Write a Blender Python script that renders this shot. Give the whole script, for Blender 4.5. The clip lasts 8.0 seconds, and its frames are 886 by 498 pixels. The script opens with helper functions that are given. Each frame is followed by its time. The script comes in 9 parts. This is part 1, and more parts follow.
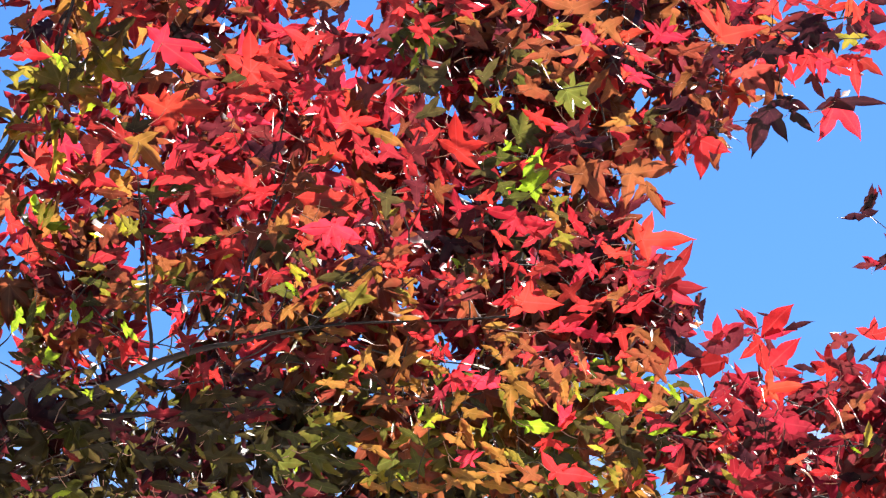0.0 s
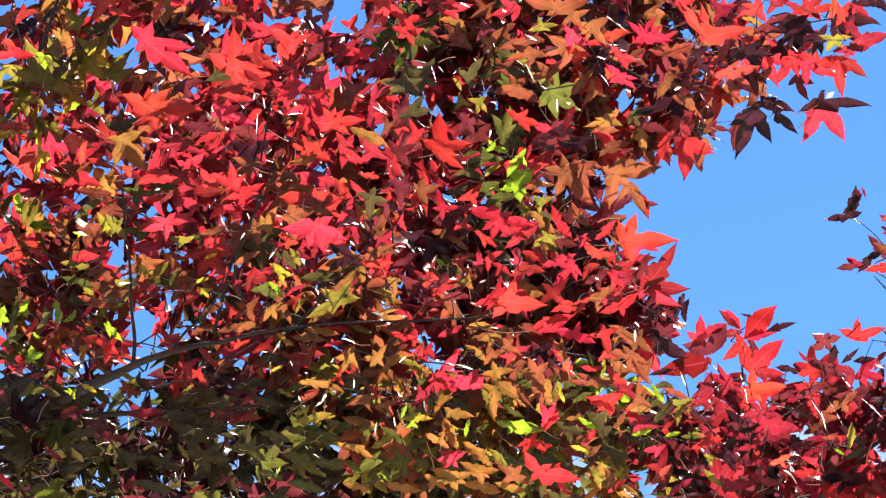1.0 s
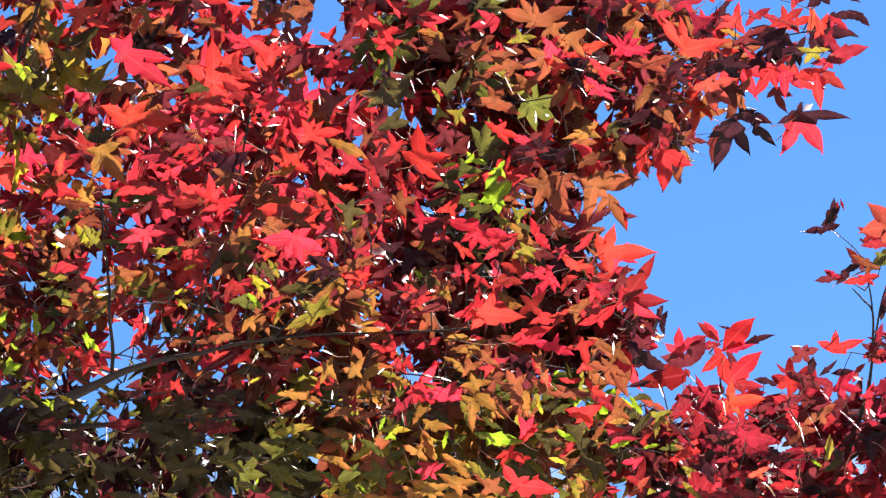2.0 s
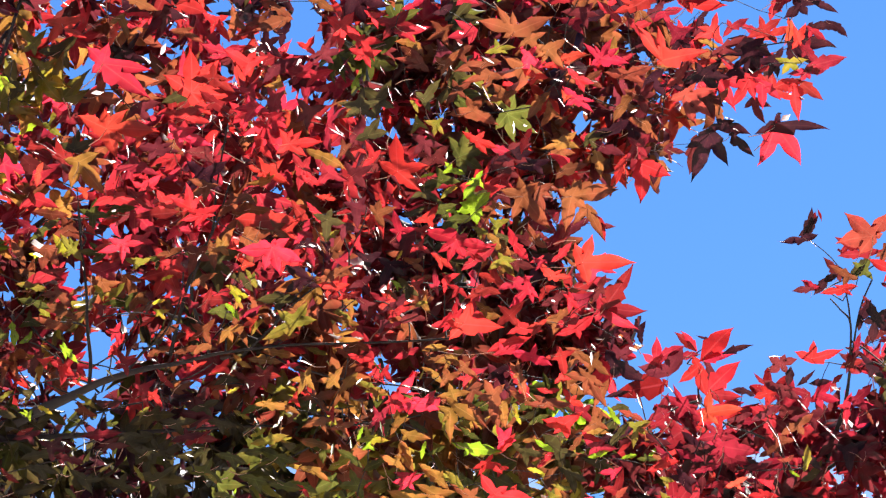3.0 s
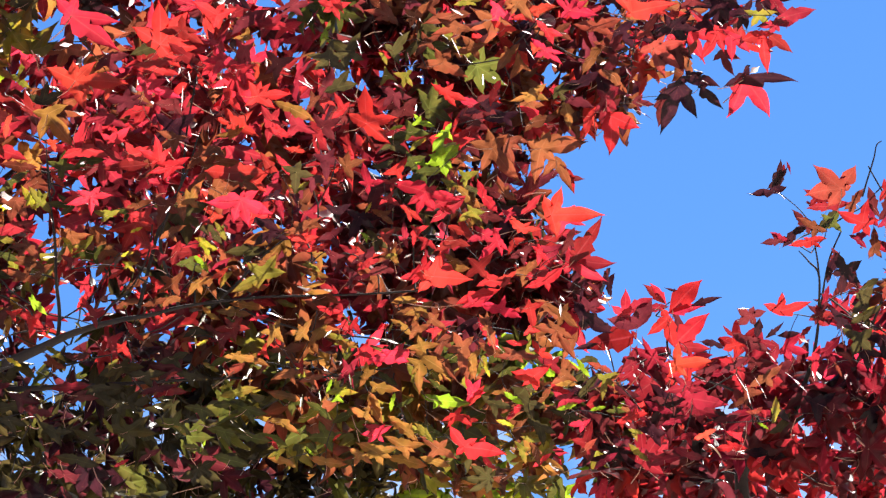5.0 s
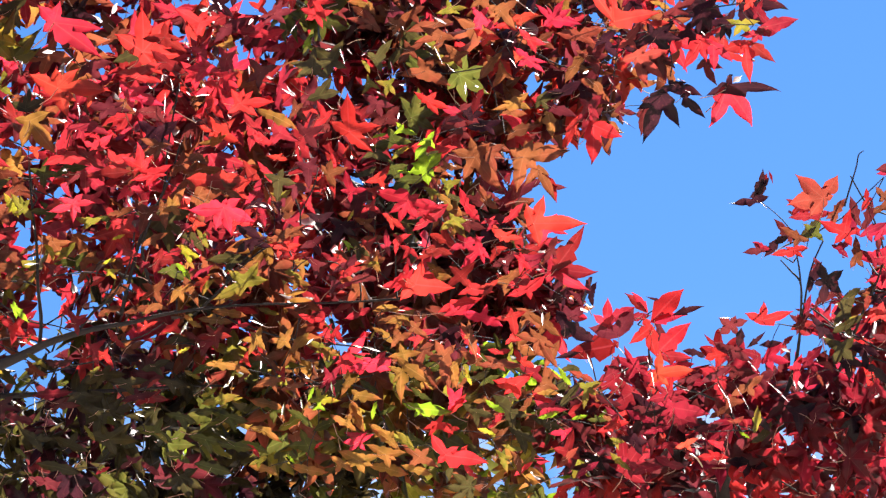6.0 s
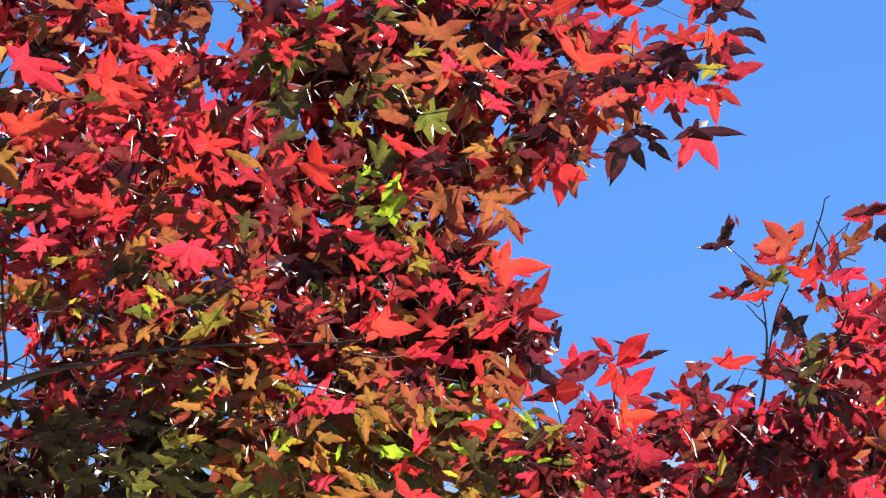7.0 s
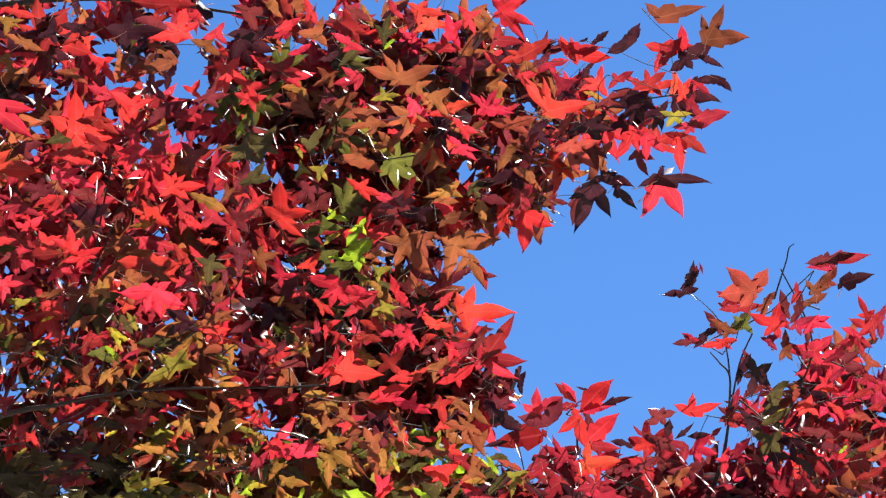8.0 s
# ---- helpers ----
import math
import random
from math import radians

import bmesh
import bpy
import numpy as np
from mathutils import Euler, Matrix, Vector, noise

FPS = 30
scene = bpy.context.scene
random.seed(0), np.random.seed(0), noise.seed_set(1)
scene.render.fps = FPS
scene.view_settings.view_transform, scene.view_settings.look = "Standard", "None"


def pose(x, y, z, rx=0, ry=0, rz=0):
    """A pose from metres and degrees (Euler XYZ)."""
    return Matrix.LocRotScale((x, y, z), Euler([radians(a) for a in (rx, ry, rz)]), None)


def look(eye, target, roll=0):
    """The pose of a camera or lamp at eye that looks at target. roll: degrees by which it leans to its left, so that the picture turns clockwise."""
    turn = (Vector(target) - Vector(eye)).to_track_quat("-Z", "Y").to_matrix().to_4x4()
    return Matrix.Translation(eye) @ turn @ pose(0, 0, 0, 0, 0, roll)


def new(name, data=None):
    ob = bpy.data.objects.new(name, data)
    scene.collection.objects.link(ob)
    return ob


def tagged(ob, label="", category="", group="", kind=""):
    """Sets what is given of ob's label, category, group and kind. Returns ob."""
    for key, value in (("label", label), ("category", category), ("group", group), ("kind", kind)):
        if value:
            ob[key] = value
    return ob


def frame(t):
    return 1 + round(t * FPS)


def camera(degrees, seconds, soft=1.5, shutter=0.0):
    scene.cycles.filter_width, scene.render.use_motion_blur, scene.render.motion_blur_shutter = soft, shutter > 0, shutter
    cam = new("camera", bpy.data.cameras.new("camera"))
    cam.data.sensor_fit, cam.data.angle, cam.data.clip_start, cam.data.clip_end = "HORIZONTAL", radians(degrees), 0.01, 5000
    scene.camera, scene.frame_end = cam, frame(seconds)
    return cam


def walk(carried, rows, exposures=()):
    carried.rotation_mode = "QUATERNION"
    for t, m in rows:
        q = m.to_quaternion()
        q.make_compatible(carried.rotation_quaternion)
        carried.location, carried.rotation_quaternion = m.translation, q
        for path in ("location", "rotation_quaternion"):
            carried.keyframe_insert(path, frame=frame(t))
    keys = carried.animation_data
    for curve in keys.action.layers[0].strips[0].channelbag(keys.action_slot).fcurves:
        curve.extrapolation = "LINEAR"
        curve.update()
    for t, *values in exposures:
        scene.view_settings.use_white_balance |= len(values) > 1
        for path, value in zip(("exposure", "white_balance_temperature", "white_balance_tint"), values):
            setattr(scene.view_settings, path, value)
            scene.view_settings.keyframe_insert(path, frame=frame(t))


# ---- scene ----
# The camera stands on the path and turns slowly, with a long lens.
cam = camera(14, 8.0, soft=1.3)
walk(cam, [
    (0.0, pose(0, 0, 1.6, 114.906, -0.275, 1.229)),
    (0.5, pose(0, 0, 1.6, 114.887, -0.402, 1.066)),
    (1.0, pose(0, 0, 1.6, 114.909, -0.328, 0.918)),
    (1.5, pose(0, 0, 1.6, 114.982, -0.285, 0.751)),
    (3.0, pose(0, 0, 1.6, 115.261, -0.109, 0.258)),
    (3.5, pose(0, 0, 1.6, 115.238, -0.035, 0.125)),
    (4.0, pose(0, 0, 1.6, 115.000, 0.000, 0.000)),
    (4.5, pose(0, 0, 1.6, 114.654, 0.049, -0.091)),
    (4.7, pose(0, 0, 1.6, 114.511, 0.069, -0.131)),
    (5.8, pose(0, 0, 1.6, 114.498, 0.085, -0.420)),
    (6.0, pose(0, 0, 1.6, 114.635, 0.049, -0.522)),
    (6.5, pose(0, 0, 1.6, 114.955, 0.004, -0.822)),
    (7.0, pose(0, 0, 1.6, 115.305, -0.090, -1.180)),
    (7.5, pose(0, 0, 1.6, 115.672, -0.150, -1.510)),
    (8.0, pose(0, 0, 1.6, 116.022, -0.280, -1.898)),
], exposures=[(0.0, 2.23), (1.5, 2.17), (3.0, 2.08), (4.0, 1.97), (4.5, 1.96), (6.0, 2.11), (7.0, 1.93), (8.0, 1.77)])

# Clear autumn noon: the sun stands high behind the trees.
SUN_UP, SUN_SIDE = 52.0, 36.0
world = bpy.data.worlds.new("clear_sky")
scene.world = world
world.use_nodes = True
wn, wl = world.node_tree.nodes, world.node_tree.links
sky = wn.new("ShaderNodeTexSky")
sky.sky_type, sky.sun_disc = "NISHITA", False
sky.sun_elevation, sky.sun_rotation = radians(SUN_UP), radians(SUN_SIDE)
sky.air_density, sky.dust_density, sky.ozone_density = 1.0, 0.0, 6.0
wn["Background"].inputs["Strength"].default_value = 0.065
deep = wn.new("ShaderNodeHueSaturation")
deep.inputs["Saturation"].default_value = 1.17
deep.inputs["Hue"].default_value = 0.506
deep.inputs["Value"].default_value = 0.70
wl.new(sky.outputs["Color"], deep.inputs["Color"])
# a thin bank of pale cloud lies low over the horizon
way = wn.new("ShaderNodeTexCoord")
height = wn.new("ShaderNodeSeparateXYZ")
wl.new(way.outputs["Generated"], height.inputs[0])
low_sky = wn.new("ShaderNodeMapRange")
low_sky.interpolation_type = "SMOOTHSTEP"
for key, value in (("From Min", 0.360), ("From Max", 0.405), ("To Min", 0.45), ("To Max", 0.0)):
    low_sky.inputs[key].default_value = value
wl.new(height.outputs["Z"], low_sky.inputs["Value"])
puffs = wn.new("ShaderNodeTexNoise")
puffs.inputs["Scale"].default_value, puffs.inputs["Detail"].default_value = 22.0, 5.0
wl.new(way.outputs["Generated"], puffs.inputs["Vector"])
thick = wn.new("ShaderNodeMapRange")
thick.inputs["From Min"].default_value, thick.inputs["From Max"].default_value = 0.40, 0.66
wl.new(puffs.outputs["Fac"], thick.inputs["Value"])
cover = wn.new("ShaderNodeMath")
cover.operation = "MULTIPLY"
wl.new(low_sky.outputs[0], cover.inputs[0])
wl.new(thick.outputs[0], cover.inputs[1])
cloud = wn.new("ShaderNodeMix")
cloud.data_type = "RGBA"
cloud.inputs[7].default_value = (4.3, 4.6, 5.0, 1)
wl.new(cover.outputs[0], cloud.inputs[0])
wl.new(deep.outputs["Color"], cloud.inputs[6])
wl.new(cloud.outputs[2], wn["Background"].inputs["Color"])

sun = new("sun", bpy.data.lights.new("sun", "SUN"))
sun.data.energy, sun.data.angle, sun.data.color = 5.0, radians(0.53), (1.0, 0.95, 0.88)
TO_SUN = Vector((math.sin(radians(SUN_SIDE)), math.cos(radians(SUN_SIDE)), math.tan(radians(SUN_UP)))).normalized()
sun.matrix_world = look((math.sin(radians(SUN_SIDE)) * 20, math.cos(radians(SUN_SIDE)) * 20, math.tan(radians(SUN_UP)) * 20), (0, 0, 0))


# ---- materials ----
def material(name):
    m = bpy.data.materials.new(name)
    m.use_nodes = True
    n, l = m.node_tree.nodes, m.node_tree.links
    n.clear()
    return m, n, l


def node(n, kind, **sets):
    x = n.new(kind)
    for k, v in sets.items():
        x.inputs[k].default_value = v
    return x


def mix_colour(n, l, fac, a, b, blend="MIX"):
    x = n.new("ShaderNodeMix")
    x.data_type, x.blend_type = "RGBA", blend
    for sock, v in ((x.inputs[0], fac), (x.inputs[6], a), (x.inputs[7], b)):
        if isinstance(v, (float, int)):
            sock.default_value = v
        elif isinstance(v, tuple):
            sock.default_value = (*v, 1)
        else:
            l.new(v, sock)
    return x.outputs[2]


def maths(n, l, op, a, b=0.0, c=0.0, clamp=False):
    x = n.new("ShaderNodeMath")
    x.operation, x.use_clamp = op, clamp
    for sock, v in zip(x.inputs, (a, b, c)):
        if isinstance(v, (float, int)):
            sock.default_value = v
        else:
            l.new(v, sock)
    return x.outputs[0]


def leaf_material(name, blade, tips, rim, share, island, gloss=0.44):
    """A thin leaf that lets the light through: blade colour, towards the tips another, pale ribs, spots and a little gloss."""
    m, n, l = material(name)
    rib, reach = n.new("ShaderNodeAttribute"), n.new("ShaderNodeAttribute")
    rib.attribute_name, reach.attribute_name = "rib", "reach"
    if island:
        chance = n.new("ShaderNodeNewGeometry").outputs["Random Per Island"]
    else:
        chance = n.new("ShaderNodeObjectInfo").outputs["Random"]
    where = n.new("ShaderNodeTexCoord").outputs["Object"]
    shifted = n.new("ShaderNodeVectorMath")
    shifted.operation = "ADD"
    l.new(where, shifted.inputs[0])
    l.new(maths(n, l, "MULTIPLY", chance, 37.0), shifted.inputs[1])
    blotch = node(n, "ShaderNodeTexNoise", Scale=45.0 if island else 2.4, Detail=3.0)
    speck = node(n, "ShaderNodeTexNoise", Scale=420.0 if island else 21.0, Detail=2.0)
    for t in (blotch, speck):
        l.new(shifted.outputs[0], t.inputs["Vector"])
    # tip colour grows outwards, unevenly
    out = maths(n, l, "MULTIPLY_ADD", reach.outputs["Fac"], 1.0, maths(n, l, "MULTIPLY_ADD", blotch.outputs["Fac"], 2.0, -1.2), True)
    out = maths(n, l, "MULTIPLY", out, share, 0, True)
    col = mix_colour(n, l, out, blade, tips)
    hue = node(n, "ShaderNodeHueSaturation")
    l.new(maths(n, l, "MULTIPLY_ADD", chance, 0.014, 0.4925), hue.inputs["Hue"])
    other = maths(n, l, "FRACT", maths(n, l, "MULTIPLY", chance, 91.7))
    mottle = maths(n, l, "MULTIPLY_ADD", blotch.outputs["Fac"], 1.5, 0.25)
    l.new(maths(n, l, "MULTIPLY", maths(n, l, "MULTIPLY_ADD", other, 0.45, 0.76), mottle), hue.inputs["Value"])
    l.new(col, hue.inputs["Color"])
    dark = maths(n, l, "GREATER_THAN", speck.outputs["Fac"], 0.66)
    col = mix_colour(n, l, maths(n, l, "MULTIPLY", dark, 0.35), hue.outputs["Color"], (0.10, 0.03, 0.02))
    vein = maths(n, l, "SUBTRACT", 1.0, maths(n, l, "DIVIDE", rib.outputs["Fac"], 0.10), 0, True)
    col = mix_colour(n, l, maths(n, l, "MULTIPLY", vein, 0.35), col, rim)
    face = node(n, "ShaderNodeBsdfPrincipled", Roughness=gloss)
    face.inputs["IOR"].default_value = 1.45
    face.inputs["Specular IOR Level"].default_value = 0.38
    face.inputs["Coat Weight"].default_value, face.inputs["Coat Roughness"].default_value = 0.11, 0.20
    tone = mix_colour(n, l, 1.0, col, (0.48, 0.44, 0.46), "MULTIPLY")
    l.new(tone, face.inputs["Base Color"])
    bump = node(n, "ShaderNodeBump", Strength=0.35, Distance=0.001)
    l.new(maths(n, l, "ADD", maths(n, l, "MULTIPLY_ADD", speck.outputs["Fac"], 0.35, blotch.outputs["Fac"]), maths(n, l, "MULTIPLY", vein, 0.6)), bump.inputs["Height"])
    l.new(bump.outputs["Normal"], face.inputs["Normal"])
    thin = n.new("ShaderNodeBsdfTranslucent")
    l.new(col, thin.inputs["Color"])
    both = n.new("ShaderNodeMixShader")
    both.inputs[0].default_value = 0.70
    l.new(face.outputs[0], both.inputs[1])
    l.new(thin.outputs[0], both.inputs[2])
    l.new(both.outputs[0], n.new("ShaderNodeOutputMaterial").inputs["Surface"])
    return m


def rough_material(name, a, b, scale, rough, relief, stretch=(1, 1, 1)):
    m, n, l = material(name)
    place = node(n, "ShaderNodeMapping", Scale=stretch)
    l.new(n.new("ShaderNodeTexCoord").outputs["Object"], place.inputs["Vector"])
    coarse = node(n, "ShaderNodeTexNoise", Scale=scale, Detail=6.0)
    fine = node(n, "ShaderNodeTexNoise", Scale=scale * 9, Detail=4.0)
    for t in (coarse, fine):
        l.new(place.outputs[0], t.inputs["Vector"])
    both = maths(n, l, "ADD", maths(n, l, "MULTIPLY", coarse.outputs["Fac"], 0.65), maths(n, l, "MULTIPLY", fine.outputs["Fac"], 0.35))
    ramp = n.new("ShaderNodeValToRGB")
    ramp.color_ramp.elements[0].position, ramp.color_ramp.elements[0].color = 0.35, (*a, 1)
    ramp.color_ramp.elements[1].position, ramp.color_ramp.elements[1].color = 0.65, (*b, 1)
    l.new(both, ramp.inputs["Fac"])
    face = node(n, "ShaderNodeBsdfPrincipled", Roughness=rough)
    l.new(ramp.outputs["Color"], face.inputs["Base Color"])
    bump = node(n, "ShaderNodeBump", Strength=0.6, Distance=relief)
    l.new(both, bump.inputs["Height"])
    l.new(bump.outputs["Normal"], face.inputs["Normal"])
    l.new(face.outputs[0], n.new("ShaderNodeOutputMaterial").inputs["Surface"])
    return m


def stalk_material():
    """Smooth thin stalks, pink to straw-coloured, that glow a little with the sun behind them."""
    m, n, l = material("leaf_stalk")
    tint = node(n, "ShaderNodeTexNoise", Scale=40.0, Detail=3.0)
    l.new(n.new("ShaderNodeTexCoord").outputs["Object"], tint.inputs["Vector"])
    col = mix_colour(n, l, maths(n, l, "MULTIPLY_ADD", tint.outputs["Fac"], 2.4, -0.7, True), (0.32, 0.10, 0.08), (0.56, 0.38, 0.27))
    face = node(n, "ShaderNodeBsdfPrincipled", Roughness=0.30)
    l.new(col, face.inputs["Base Color"])
    thin = n.new("ShaderNodeBsdfTranslucent")
    l.new(col, thin.inputs["Color"])
    both = n.new("ShaderNodeMixShader")
    both.inputs[0].default_value = 0.5
    l.new(face.outputs[0], both.inputs[1])
    l.new(thin.outputs[0], both.inputs[2])
    l.new(both.outputs[0], n.new("ShaderNodeOutputMaterial").inputs["Surface"])
    return m


# blade, tips, ribs, share of the tip colour
# The dark kinds put the crown's shade into the leaf colour.
LEAF_COLOURS = {
    "red": ((0.43, 0.020, 0.024), (0.39, 0.014, 0.023), (0.52, 0.07, 0.07), 0.8),
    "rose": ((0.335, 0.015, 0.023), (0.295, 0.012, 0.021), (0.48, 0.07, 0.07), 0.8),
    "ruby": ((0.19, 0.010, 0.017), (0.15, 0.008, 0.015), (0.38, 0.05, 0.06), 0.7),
    "scarlet": ((0.41, 0.033, 0.022), (0.41, 0.019, 0.021), (0.50, 0.10, 0.06), 0.9),
    "crimson": ((0.28, 0.016, 0.019), (0.23, 0.012, 0.018), (0.46, 0.07, 0.06), 0.7),
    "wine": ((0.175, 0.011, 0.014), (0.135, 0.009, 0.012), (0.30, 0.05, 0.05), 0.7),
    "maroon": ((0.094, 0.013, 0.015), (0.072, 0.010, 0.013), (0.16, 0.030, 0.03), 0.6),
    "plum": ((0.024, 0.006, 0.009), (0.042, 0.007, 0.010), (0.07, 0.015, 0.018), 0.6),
    "copper": ((0.160, 0.049, 0.017), (0.175, 0.033, 0.017), (0.30, 0.11, 0.05), 0.95),
    "brick": ((0.19, 0.030, 0.019), (0.20, 0.022, 0.018), (0.32, 0.09, 0.06), 0.9),
    "russet": ((0.130, 0.035, 0.015), (0.145, 0.022, 0.015), (0.26, 0.09, 0.05), 0.8),
    "amber": ((0.205, 0.097, 0.019), (0.225, 0.052, 0.019), (0.40, 0.21, 0.07), 0.9),
    "olive": ((0.150, 0.130, 0.016), (0.18, 0.066, 0.016), (0.28, 0.23, 0.06), 0.8),
    "lime": ((0.19, 0.28, 0.013), (0.19, 0.22, 0.014), (0.36, 0.42, 0.07), 0.6),
    "gold": ((0.29, 0.26, 0.018), (0.34, 0.11, 0.022), (0.48, 0.38, 0.08), 1.0),
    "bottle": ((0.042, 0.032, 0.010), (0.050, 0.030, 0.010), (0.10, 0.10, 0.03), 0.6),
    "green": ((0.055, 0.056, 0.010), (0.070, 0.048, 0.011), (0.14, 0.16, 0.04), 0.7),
}
LEAF = {k: leaf_material(k + "_leaf", *v, island=False) for k, v in LEAF_COLOURS.items()}
LEAF_MASS = {k: leaf_material(k + "_foliage", *v, island=True) for k, v in LEAF_COLOURS.items()}
STALK = stalk_material()
BARK = rough_material("maple_bark", (0.055, 0.045, 0.038), (0.16, 0.13, 0.11), 14.0, 0.8, 0.004, (1, 1, 0.3))
TWIG = rough_material("twig_bark", (0.007, 0.004, 0.004), (0.020, 0.011, 0.009), 40.0, 0.95, 0.0006)
BOUNCE_GROUND = rough_material("bounce_ground", (0.34, 0.31, 0.265), (0.49, 0.445, 0.38), 3.0, 0.9, 0.03)


# ---- ground ----
# Unseen; its pale tone is added to bounce light up under the leaves.
bm = bmesh.new()
bmesh.ops.create_grid(bm, x_segments=60, y_segments=60, size=1500)
for v in bm.verts:
    far = v.co.length
    v.co.z = -0.0004 * far + 0.0000015 * far * far * math.sin(v.co.x * 0.004) * math.cos(v.co.y * 0.003)
    v.co.z = min(v.co.z, 0.0) if far < 60 else v.co.z
me = bpy.data.meshes.new("ground")
bm.to_mesh(me)
bm.free()
me.materials.append(BOUNCE_GROUND)
tagged(new("ground", me), "unseen ground under the maple trees, paled to bounce light up", "ground", kind="structure")

# ---- leaf shape ----
# The leaves' face is set square to the camera's mid-turn view: across (u), up along it (v), and in behind it (w), in
# metres.
FACE = Vector((0.0, 3.8065, 3.3750))
VIEW_TILT = radians(25)
U, V, W = Vector((1, 0, 0)), Vector((0, -math.sin(VIEW_TILT), math.cos(VIEW_TILT))), Vector((0, math.cos(VIEW_TILT), math.sin(VIEW_TILT)))
TURN = Matrix((U, V, -W)).transposed()


def spot(u, v, w=0.0):
    return FACE + u * U + v * V + w * W


def palm(rng, lobes):
    """Angles from the middle rib, in radians, and lengths of the lobes of an ordinary leaf."""
    angles = [-96, -47, 0, 47, 96] if lobes == 5 else [-128, -82, -41, 0, 41, 82, 128]
    lengths = [0.68, 0.93, 1.0, 0.93, 0.68] if lobes == 5 else [0.34, 0.68, 0.93, 1.0, 0.93, 0.68, 0.34]
    return [radians(a + rng.uniform(-5, 5)) for a in angles], [k * rng.uniform(0.9, 1.08) for k in lengths]


def leaf_shape(rng, curl, fold, ang, length, slim=1.0):
    """Vertices, triangles, ribs, reach and material numbers of one palmate leaf: base at 0, middle lobe along +y to 1, its upper side to +z.
    Lobes are broadest near the middle and drawn out to a fine point; between them the blade is joined for a third of their length."""
    lobes = len(ang)
    verts, tris, rib, reach = [(0, 0, 0)], [], [0.0], [0.0]

    def add(a, r, off, rb, lobe):
        droop = lift[lobe] + bend[lobe] * r * 0.5
        flat = r * math.cos(droop)
        x, y = math.sin(a) * flat + math.cos(a) * off, math.cos(a) * flat - math.sin(a) * off
        z = fold * rb * 0.20 * (0.4 + 0.6 * min(1, r)) - r * math.sin(droop) + abs(off) * sway[lobe] * (1 if off > 0 else -1)
        z += rng.uniform(-0.016, 0.016) * (0.4 + r)
        verts.append((x, y, z))
        rib.append(rb)
        reach.append(min(1.0, r))
        return len(verts) - 1

    spread = [abs(x) / 1.6 for x in ang]
    lift = [curl * (0.25 + 0.9 * min(k, 1.2)) * rng.uniform(0.3, 1.3) + rng.uniform(-0.1, 0.12) for k in spread]
    bend = [curl * rng.uniform(-0.3, 1.6) + rng.uniform(-0.15, 0.25) for _ in ang]
    sway = [rng.uniform(-0.4, 0.4) for _ in ang]
    # the edge between each lobe and the next, round the whole leaf
    turns = [(ang[(i + 1) % lobes] - ang[i]) % (2 * math.pi) or 2 * math.pi for i in range(lobes)]
    edges = []
    for i, g in enumerate(turns):
        j = (i + 1) % lobes
        if g < radians(100):
            part_way = 0.47 - 0.17 * min(1.0, g / radians(100))
            edges.append([add(ang[i] + g / 2, part_way * min(length[i], length[j]) + 0.03, 0, 0.9, i)])
        else:
            s, knob = min(radians(42), g / 3.0) * min(1.0, slim), 0.30 * max(length[i], length[j]) if g < 2.6 else 0.14
            edges.append([add(ang[i] + s, 0.40 * length[i], 0, 0.9, i), add(ang[i] + g / 2, knob, 0, 0.6, i),
                          add(ang[j] - s, 0.40 * length[j], 0, 0.9, j)])
    for i, (a, ln) in enumerate(zip(ang, length)):
        close = min(turns[i], turns[i - 1])
        wide = min(0.090 * ln + 0.095 * sum(length) / lobes + 0.01, 0.40 * ln * math.tan(min(close, 1.4) / 2) + 0.03) * slim * rng.uniform(0.88, 1.12)
        side = rng.uniform(-0.09, 0.09)
        steps = ((0.38, 0.93), (0.52, 1.0), (0.67, 0.77), (0.81, 0.42), (0.91, 0.17))
        ribs = [add(a + side * k * k, k * ln, 0, 0.0, i) for k, _ in steps]
        lefts = [add(a + side * k * k, k * ln, -wide * b, 1.0, i) for k, b in steps]
        rights = [add(a + side * k * k, k * ln, wide * b, 1.0, i) for k, b in steps]
        tip = add(a + side * 1.2, ln * 1.03, 0, 0.25, i)
        g0, g1 = edges[i - 1][-1], edges[i][0]
        tris += [(0, ribs[0], g0), (g0, ribs[0], lefts[0]), (0, g1, ribs[0]), (g1, rights[0], ribs[0])]
        for k in range(4):
            tris += [(lefts[k], ribs[k], ribs[k + 1]), (lefts[k], ribs[k + 1], lefts[k + 1]),
                     (rights[k], ribs[k + 1], ribs[k]), (rights[k], rights[k + 1], ribs[k + 1])]
        tris += [(lefts[4], ribs[4], tip), (rights[4], tip, ribs[4])]
        tris += [(0, q, p) for p, q in zip(edges[i], edges[i][1:])]
    mats = [0] * len(tris)
    # the stalk, three-sided, bowed downwards
    ln, drop = rng.uniform(0.40, 0.75), rng.uniform(0.05, 0.3)
    rings = []
    for k in range(3):
        t = k / 2
        c = Vector((0.06 * math.sin(t * 3), -ln * t, -drop * t * t))
        ring = []
        for j in range(3):
            a = j * 2.094
            verts.append((c.x + math.cos(a) * 0.014, c.y, c.z + math.sin(a) * 0.014))
            rib.append(1.0)
            reach.append(0.0)
            ring.append(len(verts) - 1)
        rings.append(ring)
    for p, q in zip(rings, rings[1:]):
        for j in range(3):
            k = (j + 1) % 3
            tris += [(p[j], p[k], q[k]), (p[j], q[k], q[j])]
            mats += [1, 1]
    end = Vector((0.06 * math.sin(3), -ln, -drop))
